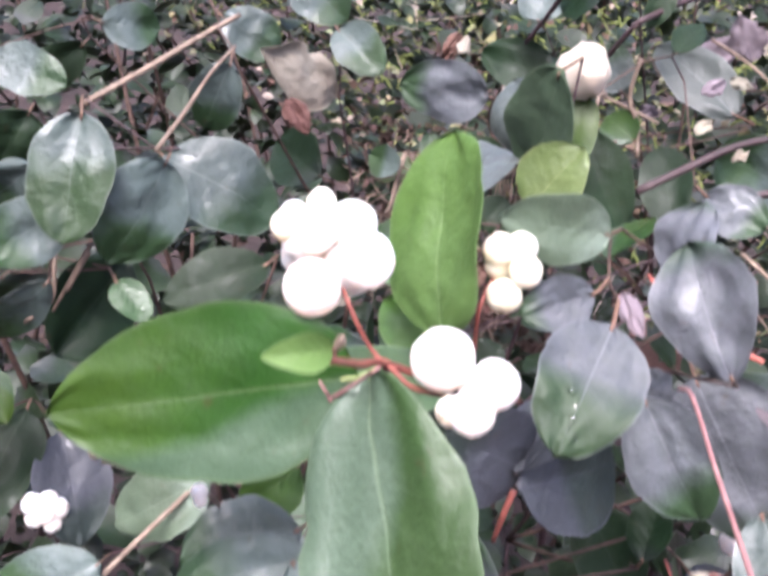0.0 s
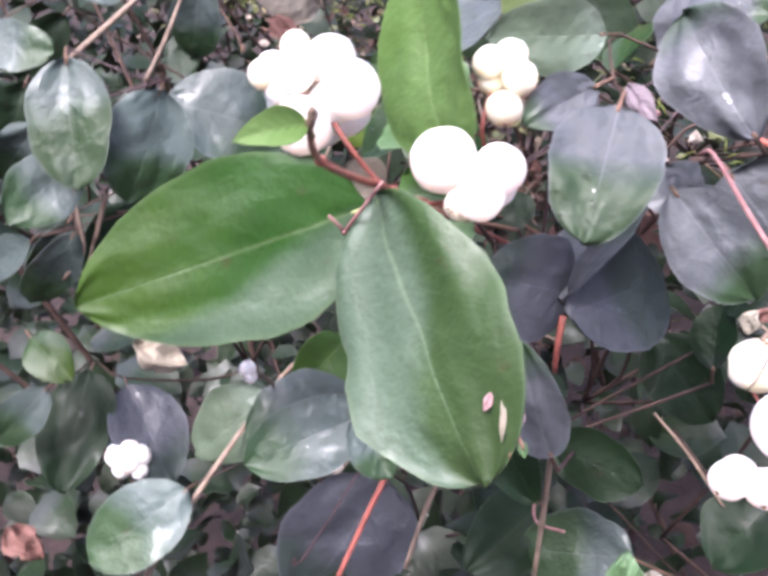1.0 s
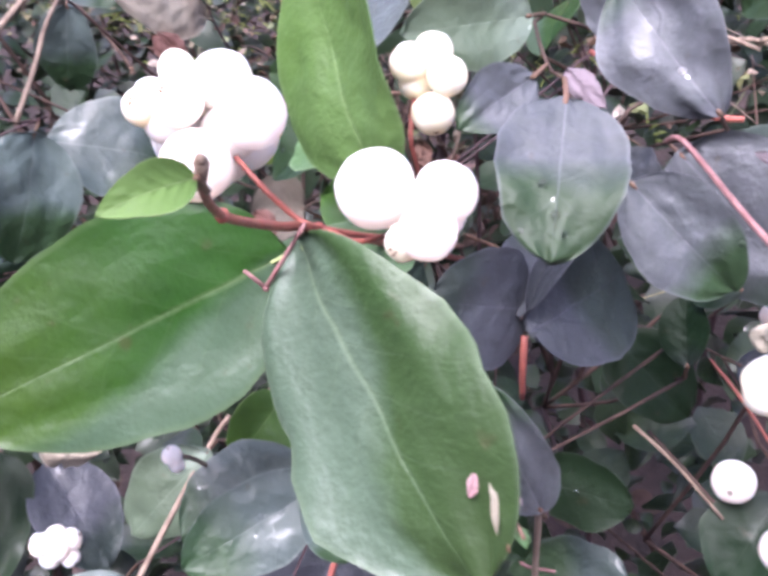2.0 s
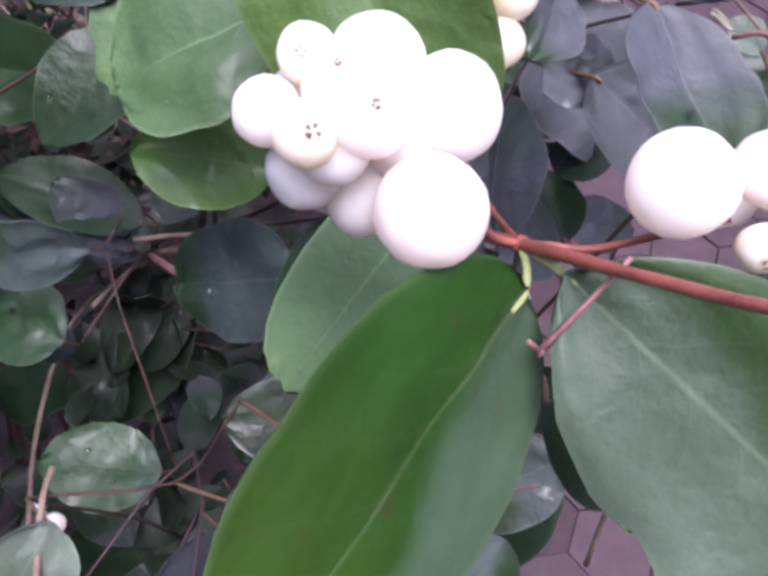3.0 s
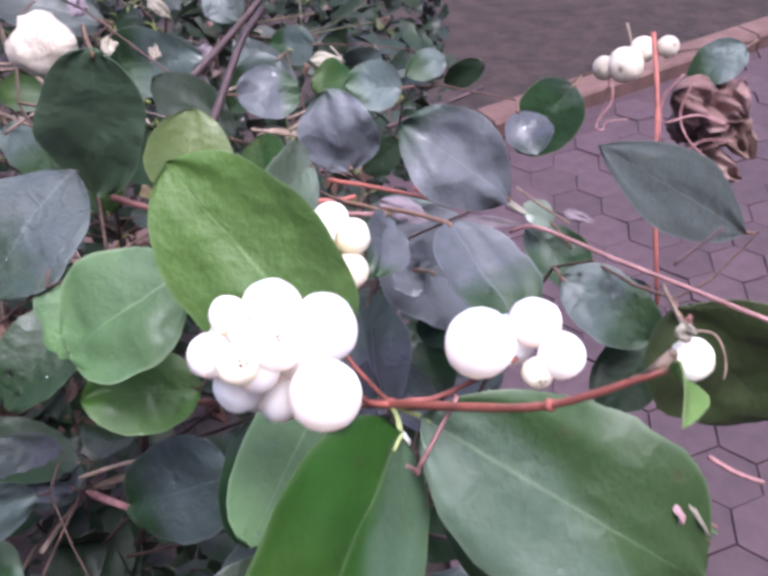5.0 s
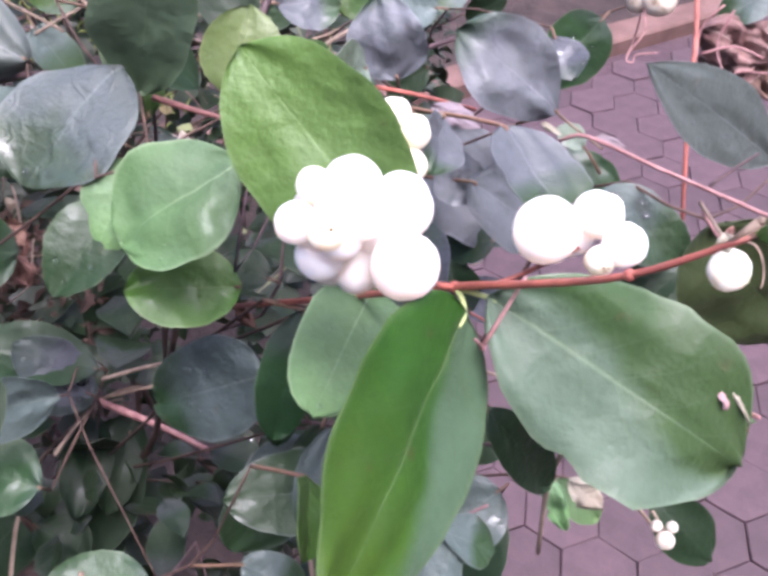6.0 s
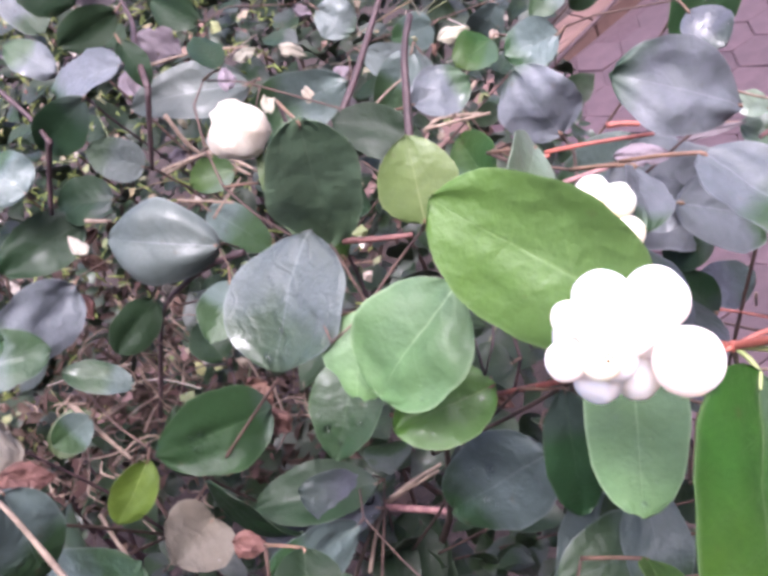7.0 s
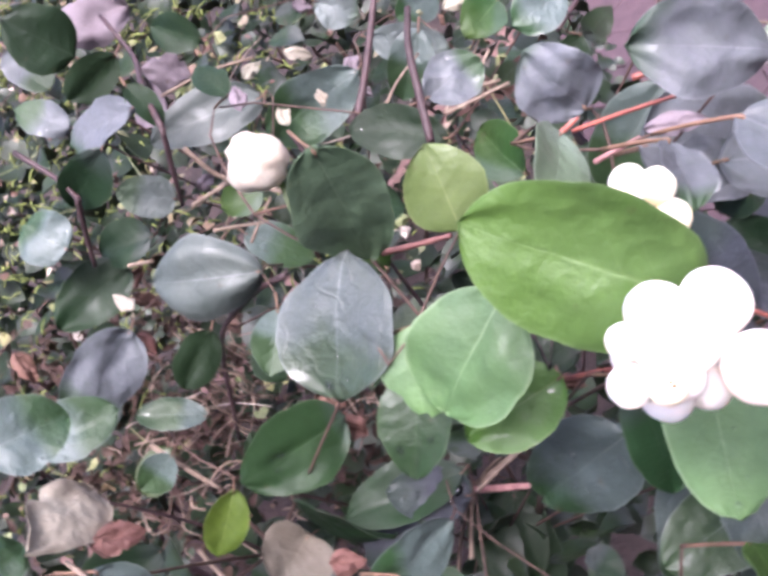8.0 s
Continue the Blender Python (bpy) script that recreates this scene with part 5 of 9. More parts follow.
stem(br_low2, [ROOT, (-0.0674, 0.0973, 0.8167), (-0.0214, 0.0574, 0.8791), (-0.0097, 0.0357, 0.8828), (-0.0280, 0.0510, 0.9085), (-0.0238, 0.0580, 0.9106), (-0.0166, 0.0449, 0.8998)], [0.0006, 0.0005, 0.00038, 0.00035, 0.00032, 0.00029, 0.00026], M_STEM_BROWN, sides=6, steps=3, rough=0.05, seed=70)
drops_on(leaf(br_low2, (-0.0295, 0.0421, 0.9180), (-0.0554, 0.0531, 0.8984), (-0.61, -0.65, 0.45), 0.0243, M_BLUE, "grey-green snowberry leaf with a painted bluish sheen", stalk=(-0.0280, 0.0510, 0.9085), rows=20, cols=6, seed=71, peak=0.40, arch=0.040, blunt=0.5, fold=0.12, buckle=0.068, wave=0.032), [(0.68, 0.42, 0.0013), (0.62, 0.5, 0.0009), (0.74, 0.55, 0.0006), (0.4, 0.62, 0.0011), (0.36, 0.58, 0.0006), (0.55, 0.8, 0.0005)])
leaf(br_low2, (-0.0240, 0.0460, 0.9193), (-0.0279, 0.0339, 0.9040), (-0.21, -0.74, 0.64), 0.0100, M_SHADED, "dark green leaf, shade put into its colour", stalk=(-0.0238, 0.0580, 0.9106), rows=12, cols=4, seed=72, buckle=0.086, fold=0.16, wave=0.044, arch=0.076, peak=0.44, blunt=0.49)
leaf(br_low2, (-0.0180, 0.0344, 0.9092), (-0.0265, 0.0259, 0.8938), (-0.13, -0.84, 0.53), 0.0085, M_SHADED, "dark green leaf, shade put into its colour", stalk=(-0.0166, 0.0449, 0.8998), rows=12, cols=4, seed=73, buckle=0.104, fold=0.10, wave=0.056, arch=0.069, peak=0.45, blunt=0.45)
leaf(br_low2, (-0.0129, 0.0267, 0.8962), (-0.0388, 0.0207, 0.9050), (0.38, -0.52, 0.76), 0.0181, M_BLUE, "grey-green snowberry leaf with a painted bluish sheen", stalk=(-0.0097, 0.0357, 0.8828), rows=20, cols=6, seed=74, buckle=0.062, fold=0.24, wave=0.028, arch=0.062, peak=0.46, blunt=0.54)
leaf(br_low2, (-0.0228, 0.0470, 0.8889), (-0.0415, 0.0317, 0.8662), (0.16, -0.88, 0.46), 0.0210, M_BLUE, "grey-green snowberry leaf with a painted bluish sheen", stalk=(-0.0214, 0.0574, 0.8791), rows=20, cols=6, seed=75, buckle=0.080, fold=0.18, wave=0.040, arch=0.055, peak=0.47, blunt=0.50)
stem(br_low2, [ROOT, (-0.1012, 0.1216, 0.7972), (-0.0891, 0.1061, 0.8400), (-0.0997, 0.0755, 0.8353), (-0.0847, 0.1103, 0.8486), (-0.0896, 0.0877, 0.8643), (-0.0665, 0.0465, 0.8249)], [0.0006, 0.0005, 0.00038, 0.00035, 0.00032, 0.00029, 0.00026], M_STEM_BROWN, sides=6, steps=3, rough=0.05, seed=75)
leaf(br_low2, (-0.0873, 0.0969, 0.8532), (-0.1049, 0.0999, 0.8737), (0.55, -0.62, 0.56), 0.0176, M_DUSK, "dusky wet leaf with shade in its colour", stalk=(-0.0891, 0.1061, 0.8400), rows=20, cols=6, seed=76, buckle=0.098, fold=0.12, wave=0.052, arch=0.048, peak=0.48, blunt=0.46)
leaf(br_low2, (-0.0840, 0.1005, 0.8602), (-0.1218, 0.1021, 0.8718), (0.26, -0.35, 0.90), 0.0200, M_SHADED, "dark green leaf, shade put into its colour", stalk=(-0.0847, 0.1103, 0.8486), rows=20, cols=6, seed=77, buckle=0.056, fold=0.26, wave=0.024, arch=0.041, peak=0.49, blunt=0.55)
leaf(br_low2, (-0.0881, 0.0771, 0.8761), (-0.1127, 0.0666, 0.8848), (0.20, -0.95, 0.20), 0.0222, M_BLUE, "grey-green snowberry leaf with a painted bluish sheen", stalk=(-0.0896, 0.0877, 0.8643), rows=20, cols=6, seed=78, buckle=0.074, fold=0.20, wave=0.036, arch=0.034, peak=0.50, blunt=0.51)
drops_on(leaf(br_low2, (-0.0981, 0.0681, 0.8474), (-0.1193, 0.0753, 0.8502), (-0.05, -0.49, 0.87), 0.0219, M_DEEP, "deep green glossy wet leaf", stalk=(-0.0997, 0.0755, 0.8353), rows=20, cols=6, seed=79, peak=0.48, arch=0.042, blunt=0.5, fold=0.12, buckle=0.092, wave=0.048), [(0.6, 0.7, 0.0009), (0.4, 0.5, 0.0007), (0.3, 0.75, 0.0006)])
drops_on(leaf(br_low2, (-0.0666, 0.0391, 0.8385), (-0.0937, 0.0354, 0.8450), (0.25, -0.24, 0.94), 0.0219, M_DEEP, "deep green glossy wet leaf", stalk=(-0.0665, 0.0465, 0.8249), rows=20, cols=6, seed=80, peak=0.47, arch=0.041, blunt=0.5, fold=0.12, buckle=0.050, wave=0.020), [(0.3, 0.4, 0.0007), (0.6, 0.3, 0.0008), (0.5, 0.6, 0.0006), (0.7, 0.65, 0.0009), (0.35, 0.75, 0.0007), (0.6, 0.8, 0.0006)])
stem(br_low2, [ROOT, (-0.1266, 0.1314, 0.8128), (-0.1398, 0.1256, 0.8713), (-0.1412, 0.1257, 0.8724), (-0.1218, 0.1261, 0.8863), (-0.1145, 0.1446, 0.8947), (-0.1481, 0.1545, 0.8955)], [0.0006, 0.0005, 0.00038, 0.00035, 0.00032, 0.00029, 0.00026], M_STEM_DARK, sides=6, steps=3, rough=0.05, seed=80)
drops_on(leaf(br_low2, (-0.1031, 0.1205, 0.8912), (-0.1367, 0.1117, 0.9022), (0.20, -0.85, 0.48), 0.0271, M_DEEP, "deep green glossy wet leaf", stalk=(-0.1162, 0.1299, 0.8796), rows=20, cols=6, seed=81, buckle=0.068, fold=0.22, wave=0.032, arch=0.083, peak=0.43, blunt=0.52), [(0.55, 0.6, 0.0012), (0.45, 0.68, 0.0008), (0.6, 0.7, 0.0007)])
leaf(br_low2, (-0.1331, 0.1160, 0.8832), (-0.1267, 0.1223, 0.9074), (0.33, -0.93, 0.16), 0.0168, M_SHADED, "dark green leaf, shade put into its colour", stalk=(-0.1398, 0.1256, 0.8713), rows=20, cols=6, seed=82, buckle=0.086, fold=0.16, wave=0.044, arch=0.076, peak=0.44, blunt=0.49)
leaf(br_low2, (-0.1280, 0.1044, 0.8900), (-0.1092, 0.0894, 0.8675), (0.05, -0.82, -0.55), 0.0232, M_SHADED, "dark green leaf, shade put into its colour", stalk=(-0.1329, 0.1184, 0.8831), rows=20, cols=6, seed=83, buckle=0.05, fold=0.10, wave=0.056, arch=0.069, peak=0.45, blunt=0.45)
leaf(br_low2, (-0.1103, 0.1351, 0.9049), (-0.1139, 0.1453, 0.9147), (0.38, -0.57, 0.73), 0.0141, M_SHADED, "dark green leaf, shade put into its colour", stalk=(-0.1145, 0.1446, 0.8947), rows=12, cols=4, seed=84, buckle=0.062, fold=0.24, wave=0.028, arch=0.062, peak=0.46, blunt=0.54)
leaf(br_low2, (-0.1441, 0.1438, 0.9049), (-0.1618, 0.1484, 0.9197), (0.52, -0.40, 0.75), 0.0120, M_BLUE, "grey-green snowberry leaf with a painted bluish sheen", stalk=(-0.1481, 0.1545, 0.8955), rows=12, cols=4, seed=85, buckle=0.080, fold=0.18, wave=0.040, arch=0.055, peak=0.47, blunt=0.50)
stem(br_low2, [ROOT, (-0.1269, 0.1269, 0.8278), (-0.1403, 0.1167, 0.9013), (-0.1647, 0.1537, 0.9003), (-0.1589, 0.1420, 0.9047), (-0.1655, 0.1073, 0.9050)], [0.0006, 0.0005, 0.00038, 0.00034, 0.00030, 0.00026], M_STEM_BROWN, sides=6, steps=3, rough=0.05, seed=85)
leaf(br_low2, (-0.1360, 0.1049, 0.9083), (-0.1526, 0.0961, 0.8984), (0.29, -0.90, 0.33), 0.0134, M_LIME, "small lime-green leaf", stalk=(-0.1403, 0.1167, 0.9013), rows=12, cols=4, seed=86, peak=0.48, arch=0.039, blunt=0.5, fold=0.12, buckle=0.098, wave=0.052)
leaf(br_low2, (-0.1605, 0.0973, 0.9131), (-0.1902, 0.0963, 0.9139), (0.04, -0.81, 0.58), 0.0234, M_SHADED, "dark green leaf, shade put into its colour", stalk=(-0.1655, 0.1073, 0.9050), rows=20, cols=6, seed=87, buckle=0.056, fold=0.26, wave=0.024, arch=0.041, peak=0.49, blunt=0.55)
leaf(br_low2, (-0.1545, 0.1298, 0.9123), (-0.1669, 0.1240, 0.9131), (0.42, -0.86, 0.30), 0.0130, M_BLUE, "grey-green snowberry leaf with a painted bluish sheen", stalk=(-0.1589, 0.1420, 0.9047), rows=12, cols=4, seed=88, buckle=0.074, fold=0.20, wave=0.036, arch=0.034, peak=0.50, blunt=0.51)
leaf(br_low2, (-0.1602, 0.1414, 0.9069), (-0.1758, 0.1330, 0.9016), (0.16, -0.72, 0.68), 0.0133, M_OLIVE, "dark olive leaf", stalk=(-0.1647, 0.1537, 0.9003), rows=12, cols=4, seed=89, buckle=0.092, fold=0.14, wave=0.048, arch=0.027, peak=0.51, blunt=0.48)
stem(br_low2, [ROOT, (-0.1089, 0.1379, 0.7740), (-0.1043, 0.1387, 0.7937), (-0.0903, 0.1326, 0.7912), (-0.0942, 0.1271, 0.8155), (-0.1163, 0.1222, 0.8471), (-0.1269, 0.0998, 0.8698)], [0.0006, 0.0005, 0.00038, 0.00035, 0.00032, 0.00029, 0.00026], M_STEM_BROWN, sides=6, steps=3, rough=0.05, seed=89)
leaf(br_low2, (-0.1290, 0.0939, 0.8851), (-0.1402, 0.0816, 0.8900), (0.10, -0.75, 0.65), 0.0228, M_DRY, "dry tan curled leaf", stalk=(-0.1311, 0.1026, 0.8744), rows=12, cols=4, seed=90, wave=.1, buckle=0.11, fold=0.5, arch=0.020, peak=0.42, blunt=0.44, crumple=0.05)
leaf(br_low2, (-0.1129, 0.1098, 0.8572), (-0.1247, 0.0881, 0.8552), (0.76, -0.45, 0.47), 0.0215, M_DUSK, "dusky blue-grey leaf with shade in its colour", stalk=(-0.1163, 0.1222, 0.8471), rows=20, cols=6, seed=91, buckle=0.07, fold=0.22, wave=0.032, arch=0.083, peak=0.43, blunt=0.52)
leaf(br_low2, (-0.0934, 0.1180, 0.8276), (-0.1187, 0.1217, 0.8372), (0.27, -0.42, 0.86), 0.0202, M_BLUE, "grey-green snowberry leaf with a painted bluish sheen", stalk=(-0.0942, 0.1271, 0.8155), rows=20, cols=6, seed=92, peak=0.48, arch=0.048, blunt=0.5, fold=0.12, buckle=0.086, wave=0.044)
leaf(br_low2, (-0.1009, 0.1266, 0.8044), (-0.1033, 0.0900, 0.7973), (0.39, -0.20, 0.90), 0.0179, M_SHADED, "dark green leaf, shade put into its colour", stalk=(-0.1043, 0.1387, 0.7937), rows=20, cols=6, seed=93, buckle=0.104, fold=0.10, wave=0.056, arch=0.069, peak=0.45, blunt=0.45)
leaf(br_low2, (-0.0881, 0.1211, 0.8012), (-0.0963, 0.0979, 0.7862), (0.38, -0.59, 0.71), 0.0151, M_SHADED, "dark green leaf, shade put into its colour", stalk=(-0.0903, 0.1326, 0.7912), rows=12, cols=4, seed=94, buckle=0.062, fold=0.24, wave=0.028, arch=0.062, peak=0.46, blunt=0.54)
stem(br_low2, [ROOT, (-0.1180, 0.1241, 0.7693), (-0.1226, 0.1110, 0.7842), (-0.0932, 0.1418, 0.7906), (-0.1243, 0.0998, 0.7826)], [0.0006, 0.0005, 0.00038, 0.00032, 0.00026], M_STEM_BROWN, sides=6, steps=3, rough=0.05, seed=94)
leaf(br_low2, (-0.1175, 0.0908, 0.7932), (-0.1007, 0.0821, 0.7830), (0.42, -0.22, 0.88), 0.0183, M_SHADED, "dark green leaf, shade put into its colour", stalk=(-0.1243, 0.0998, 0.7826), rows=20, cols=6, seed=95, buckle=0.080, fold=0.18, wave=0.040, arch=0.055, peak=0.47, blunt=0.50)
leaf(br_low2, (-0.1165, 0.1028, 0.7929), (-0.1470, 0.0866, 0.7684), (-0.28, -0.60, 0.75), 0.0272, M_SHADED, "dark green leaf, shade put into its colour", stalk=(-0.1226, 0.1110, 0.7842), rows=20, cols=6, seed=96, buckle=0.098, fold=0.12, wave=0.052, arch=0.048, peak=0.48, blunt=0.46)
leaf(br_low2, (-0.0875, 0.1315, 0.7991), (-0.1164, 0.0900, 0.7620), (0.08, -0.69, 0.72), 0.0331, M_SHADED, "dark green leaf, shade put into its colour", stalk=(-0.0932, 0.1418, 0.7906), rows=20, cols=6, seed=97, buckle=0.056, fold=0.26, wave=0.024, arch=0.041, peak=0.49, blunt=0.55)
stem(br_low2, [ROOT, (-0.0708, 0.0916, 0.8452), (-0.0282, 0.0461, 0.9361), (0.0091, 0.0130, 0.9399)], [0.0006, 0.0005, 0.00038, 0.00026], M_STEM_BROWN, sides=6, steps=3, rough=0.05, seed=97)
leaf(br_low2, (0.0078, 0.0038, 0.9490), (0.0212, 0.0031, 0.9270), (0.20, -0.72, 0.66), 0.0092, M_DEEP, "dark green leaf, shade put into its colour", stalk=(0.0091, 0.0130, 0.9399), rows=12, cols=4, seed=98, buckle=0.074, fold=0.20, wave=0.036, arch=0.034, peak=0.50, blunt=0.51)
leaf(br_low2, (-0.0204, 0.0364, 0.9420), (-0.0280, 0.0269, 0.9158), (-0.03, -0.94, 0.35), 0.0116, M_DEEP, "deep green glossy wet leaf", stalk=(-0.0282, 0.0461, 0.9361), rows=12, cols=4, seed=99, buckle=0.092, fold=0.14, wave=0.048, arch=0.027, peak=0.51, blunt=0.48)
stem(br_low2, [ROOT, (-0.0445, 0.0970, 0.7984), (0.0245, 0.0570, 0.8424), (0.0279, 0.0397, 0.8727)], [0.0006, 0.0005, 0.00038, 0.00026], M_STEM_BROWN, sides=6, steps=3, rough=0.05, seed=99)
leaf(br_low2, (0.0223, 0.0305, 0.8841), (0.0005, 0.0207, 0.8762), (0.04, -0.68, 0.73), 0.0190, M_BLUE, "grey-green snowberry leaf with a painted bluish sheen", stalk=(0.0279, 0.0397, 0.8727), rows=20, cols=6, seed=100, buckle=0.050, fold=0.08, wave=0.020, arch=0.020, peak=0.42, blunt=0.44)
leaf(br_low2, (0.0264, 0.0475, 0.8534), (0.0043, 0.0216, 0.8340), (-0.40, -0.31, 0.86), 0.0287, M_SHADED, "dark green leaf, shade put into its colour", stalk=(0.0245, 0.0570, 0.8424), rows=20, cols=6, seed=101, buckle=0.068, fold=0.22, wave=0.032, arch=0.083, peak=0.43, blunt=0.52)
stem(br_low2, [ROOT, (-0.1159, 0.1542, 0.7913), (-0.1184, 0.1713, 0.8283), (-0.0863, 0.1704, 0.8336)], [0.0006, 0.0005, 0.00038, 0.00026], M_STEM_BROWN, sides=6, steps=3, rough=0.05, seed=101)
leaf(br_low2, (-0.0813, 0.1586, 0.8416), (-0.1064, 0.1358, 0.8313), (0.34, -0.67, 0.65), 0.0241, M_SHADED, "dark green leaf, shade put into its colour", stalk=(-0.0863, 0.1704, 0.8336), rows=20, cols=6, seed=102, buckle=0.086, fold=0.16, wave=0.044, arch=0.076, peak=0.44, blunt=0.49)
leaf(br_low2, (-0.1129, 0.1608, 0.8357), (-0.1479, 0.1448, 0.8187), (-0.05, -0.68, 0.73), 0.0278, M_SHADED, "dark green leaf, shade put into its colour", stalk=(-0.1184, 0.1713, 0.8283), rows=20, cols=6, seed=103, buckle=0.104, fold=0.10, wave=0.056, arch=0.069, peak=0.45, blunt=0.45)
stem(br_low2, [ROOT, (-0.1006, 0.0983, 0.7535), (-0.0878, 0.0594, 0.7526), (-0.0656, 0.0700, 0.7696)], [0.0006, 0.0005, 0.00038, 0.00026], M_STEM_BROWN, sides=6, steps=3, rough=0.05, seed=103)
leaf(br_low2, (-0.0832, 0.0532, 0.7635), (-0.1171, 0.0388, 0.7472), (0.01, -0.76, 0.65), 0.0288, M_SHADED, "dark green leaf, shade put into its colour", stalk=(-0.0878, 0.0594, 0.7526), rows=20, cols=6, seed=104, buckle=0.062, fold=0.24, wave=0.028, arch=0.062, peak=0.46, blunt=0.54)
leaf(br_low2, (-0.0606, 0.0620, 0.7802), (-0.0767, 0.0408, 0.7640), (-0.01, -0.60, 0.80), 0.0233, M_SHADED, "dark green leaf, shade put into its colour", stalk=(-0.0656, 0.0700, 0.7696), rows=20, cols=6, seed=105, buckle=0.080, fold=0.18, wave=0.040, arch=0.055, peak=0.47, blunt=0.50)

br_far = thing("snowberry_branch", (-0.0899, 0.2264, 0.8516), "tangled dark-stemmed branch with small grey-green leaves", "branch", "snowberry branches")
ROOT = Vector((-0.0899, 0.2264, 0.8516))
stem(br_far, [ROOT, (-0.0890, 0.1861, 0.8907), (-0.0881, 0.1379, 0.9419), (-0.0833, 0.1137, 0.9495)], [0.0006, 0.0005, 0.00038, 0.00026], M_STEM_BROWN, sides=6, steps=3, rough=0.05, seed=105)
leaf(br_far, (-0.0864, 0.1264, 0.9492), (-0.1154, 0.1416, 0.9581), (0.20, -0.85, 0.50), 0.0234, M_GREY, "dull grey-green leaf", stalk=(-0.0881, 0.1379, 0.9419), rows=20, cols=6, seed=106, curl=.5, wave=.07, peak=0.53, arch=0.108, blunt=0.5, fold=0.12, buckle=0.06)
leaf(br_far, (-0.0805, 0.0987, 0.9557), (-0.0890, 0.0854, 0.9513), (0.48, -0.53, 0.70), 0.0111, M_BLUE, "grey-green snowberry leaf with a painted bluish sheen", stalk=(-0.0833, 0.1137, 0.9495), rows=12, cols=4, seed=107, buckle=0.056, fold=0.26, wave=0.024, arch=0.041, peak=0.49, blunt=0.55)
stem(br_far, [ROOT, (-0.1076, 0.2002, 0.8794), (-0.1253, 0.1661, 0.9192), (-0.0665, 0.2120, 0.9487), (-0.0794, 0.1762, 0.9412), (-0.0963, 0.1691, 0.9404), (-0.1463, 0.1721, 0.9345)], [0.0006, 0.0005, 0.00038, 0.00035, 0.00032, 0.00029, 0.00026], M_STEM_BROWN, sides=6, steps=3, rough=0.05, seed=107)
leaf(br_far, (-0.1425, 0.1583, 0.9402), (-0.1712, 0.1401, 0.9381), (0.52, -0.84, 0.17), 0.0246, M_LILAC, "lilac-grey wet leaf with a green tip", crumple=0.012, stalk=(-0.1463, 0.1721, 0.9345), rows=26, cols=8, seed=108, peak=0.44, arch=0.037, blunt=0.5, fold=0.12, buckle=0.09, wave=0.036)
leaf(br_far, (-0.1223, 0.1522, 0.9256), (-0.1387, 0.1410, 0.9223), (0.50, -0.82, 0.28), 0.0152, M_SHADED, "dark green leaf, shade put into its colour", stalk=(-0.1253, 0.1661, 0.9192), rows=12, cols=4, seed=109, buckle=0.092, fold=0.14, wave=0.048, arch=0.027, peak=0.51, blunt=0.48)
leaf(br_far, (-0.0910, 0.1556, 0.9439), (-0.0810, 0.1519, 0.9239), (0.57, -0.71, 0.42), 0.0133, M_BLUE, "grey-green snowberry leaf with a painted bluish sheen", stalk=(-0.0963, 0.1691, 0.9404), rows=12, cols=4, seed=110, buckle=0.050, fold=0.08, wave=0.020, arch=0.020, peak=0.42, blunt=0.44)
leaf(br_far, (-0.0790, 0.1633, 0.9476), (-0.0934, 0.1653, 0.9499), (0.01, -0.73, 0.69), 0.0123, M_GREEN, "fresh green leaf", stalk=(-0.0794, 0.1762, 0.9412), rows=12, cols=4, seed=111, buckle=0.068, fold=0.22, wave=0.032, arch=0.083, peak=0.43, blunt=0.52)
leaf(br_far, (-0.0669, 0.1982, 0.9546), (-0.1044, 0.2004, 0.9653), (0.10, -0.60, 0.80), 0.0199, M_GREY, "dull grey-green leaf", stalk=(-0.0665, 0.2120, 0.9487), rows=20, cols=6, seed=112, buckle=0.086, fold=0.16, wave=0.044, arch=0.076, peak=0.44, blunt=0.49)
stem(br_far, [ROOT, (-0.1022, 0.2142, 0.9137), (-0.1146, 0.1941, 0.9877), (-0.0903, 0.1797, 0.9874), (-0.1046, 0.1763, 0.9867), (-0.0917, 0.1895, 0.9938), (-0.0872, 0.1990, 0.9963)], [0.0006, 0.0005, 0.00038, 0.00035, 0.00032, 0.00029, 0.00026], M_STEM_DARK, sides=6, steps=3, rough=0.05, seed=112)
leaf(br_far, (-0.0891, 0.1669, 0.9908), (-0.1138, 0.1773, 0.9893), (0.10, -0.55, 0.85), 0.0143, M_LILAC, "pale lilac-grey leaf", stalk=(-0.0903, 0.1797, 0.9874), rows=12, cols=4, seed=113, buckle=0.104, fold=0.10, wave=0.056, arch=0.069, peak=0.45, blunt=0.45)
leaf(br_far, (-0.0878, 0.1740, 0.9945), (-0.0870, 0.1665, 0.9815), (0.59, -0.68, 0.43), 0.0089, M_SHADED, "dark green leaf, shade put into its colour", stalk=(-0.0917, 0.1895, 0.9938), rows=12, cols=4, seed=114, buckle=0.062, fold=0.24, wave=0.028, arch=0.062, peak=0.46, blunt=0.54)
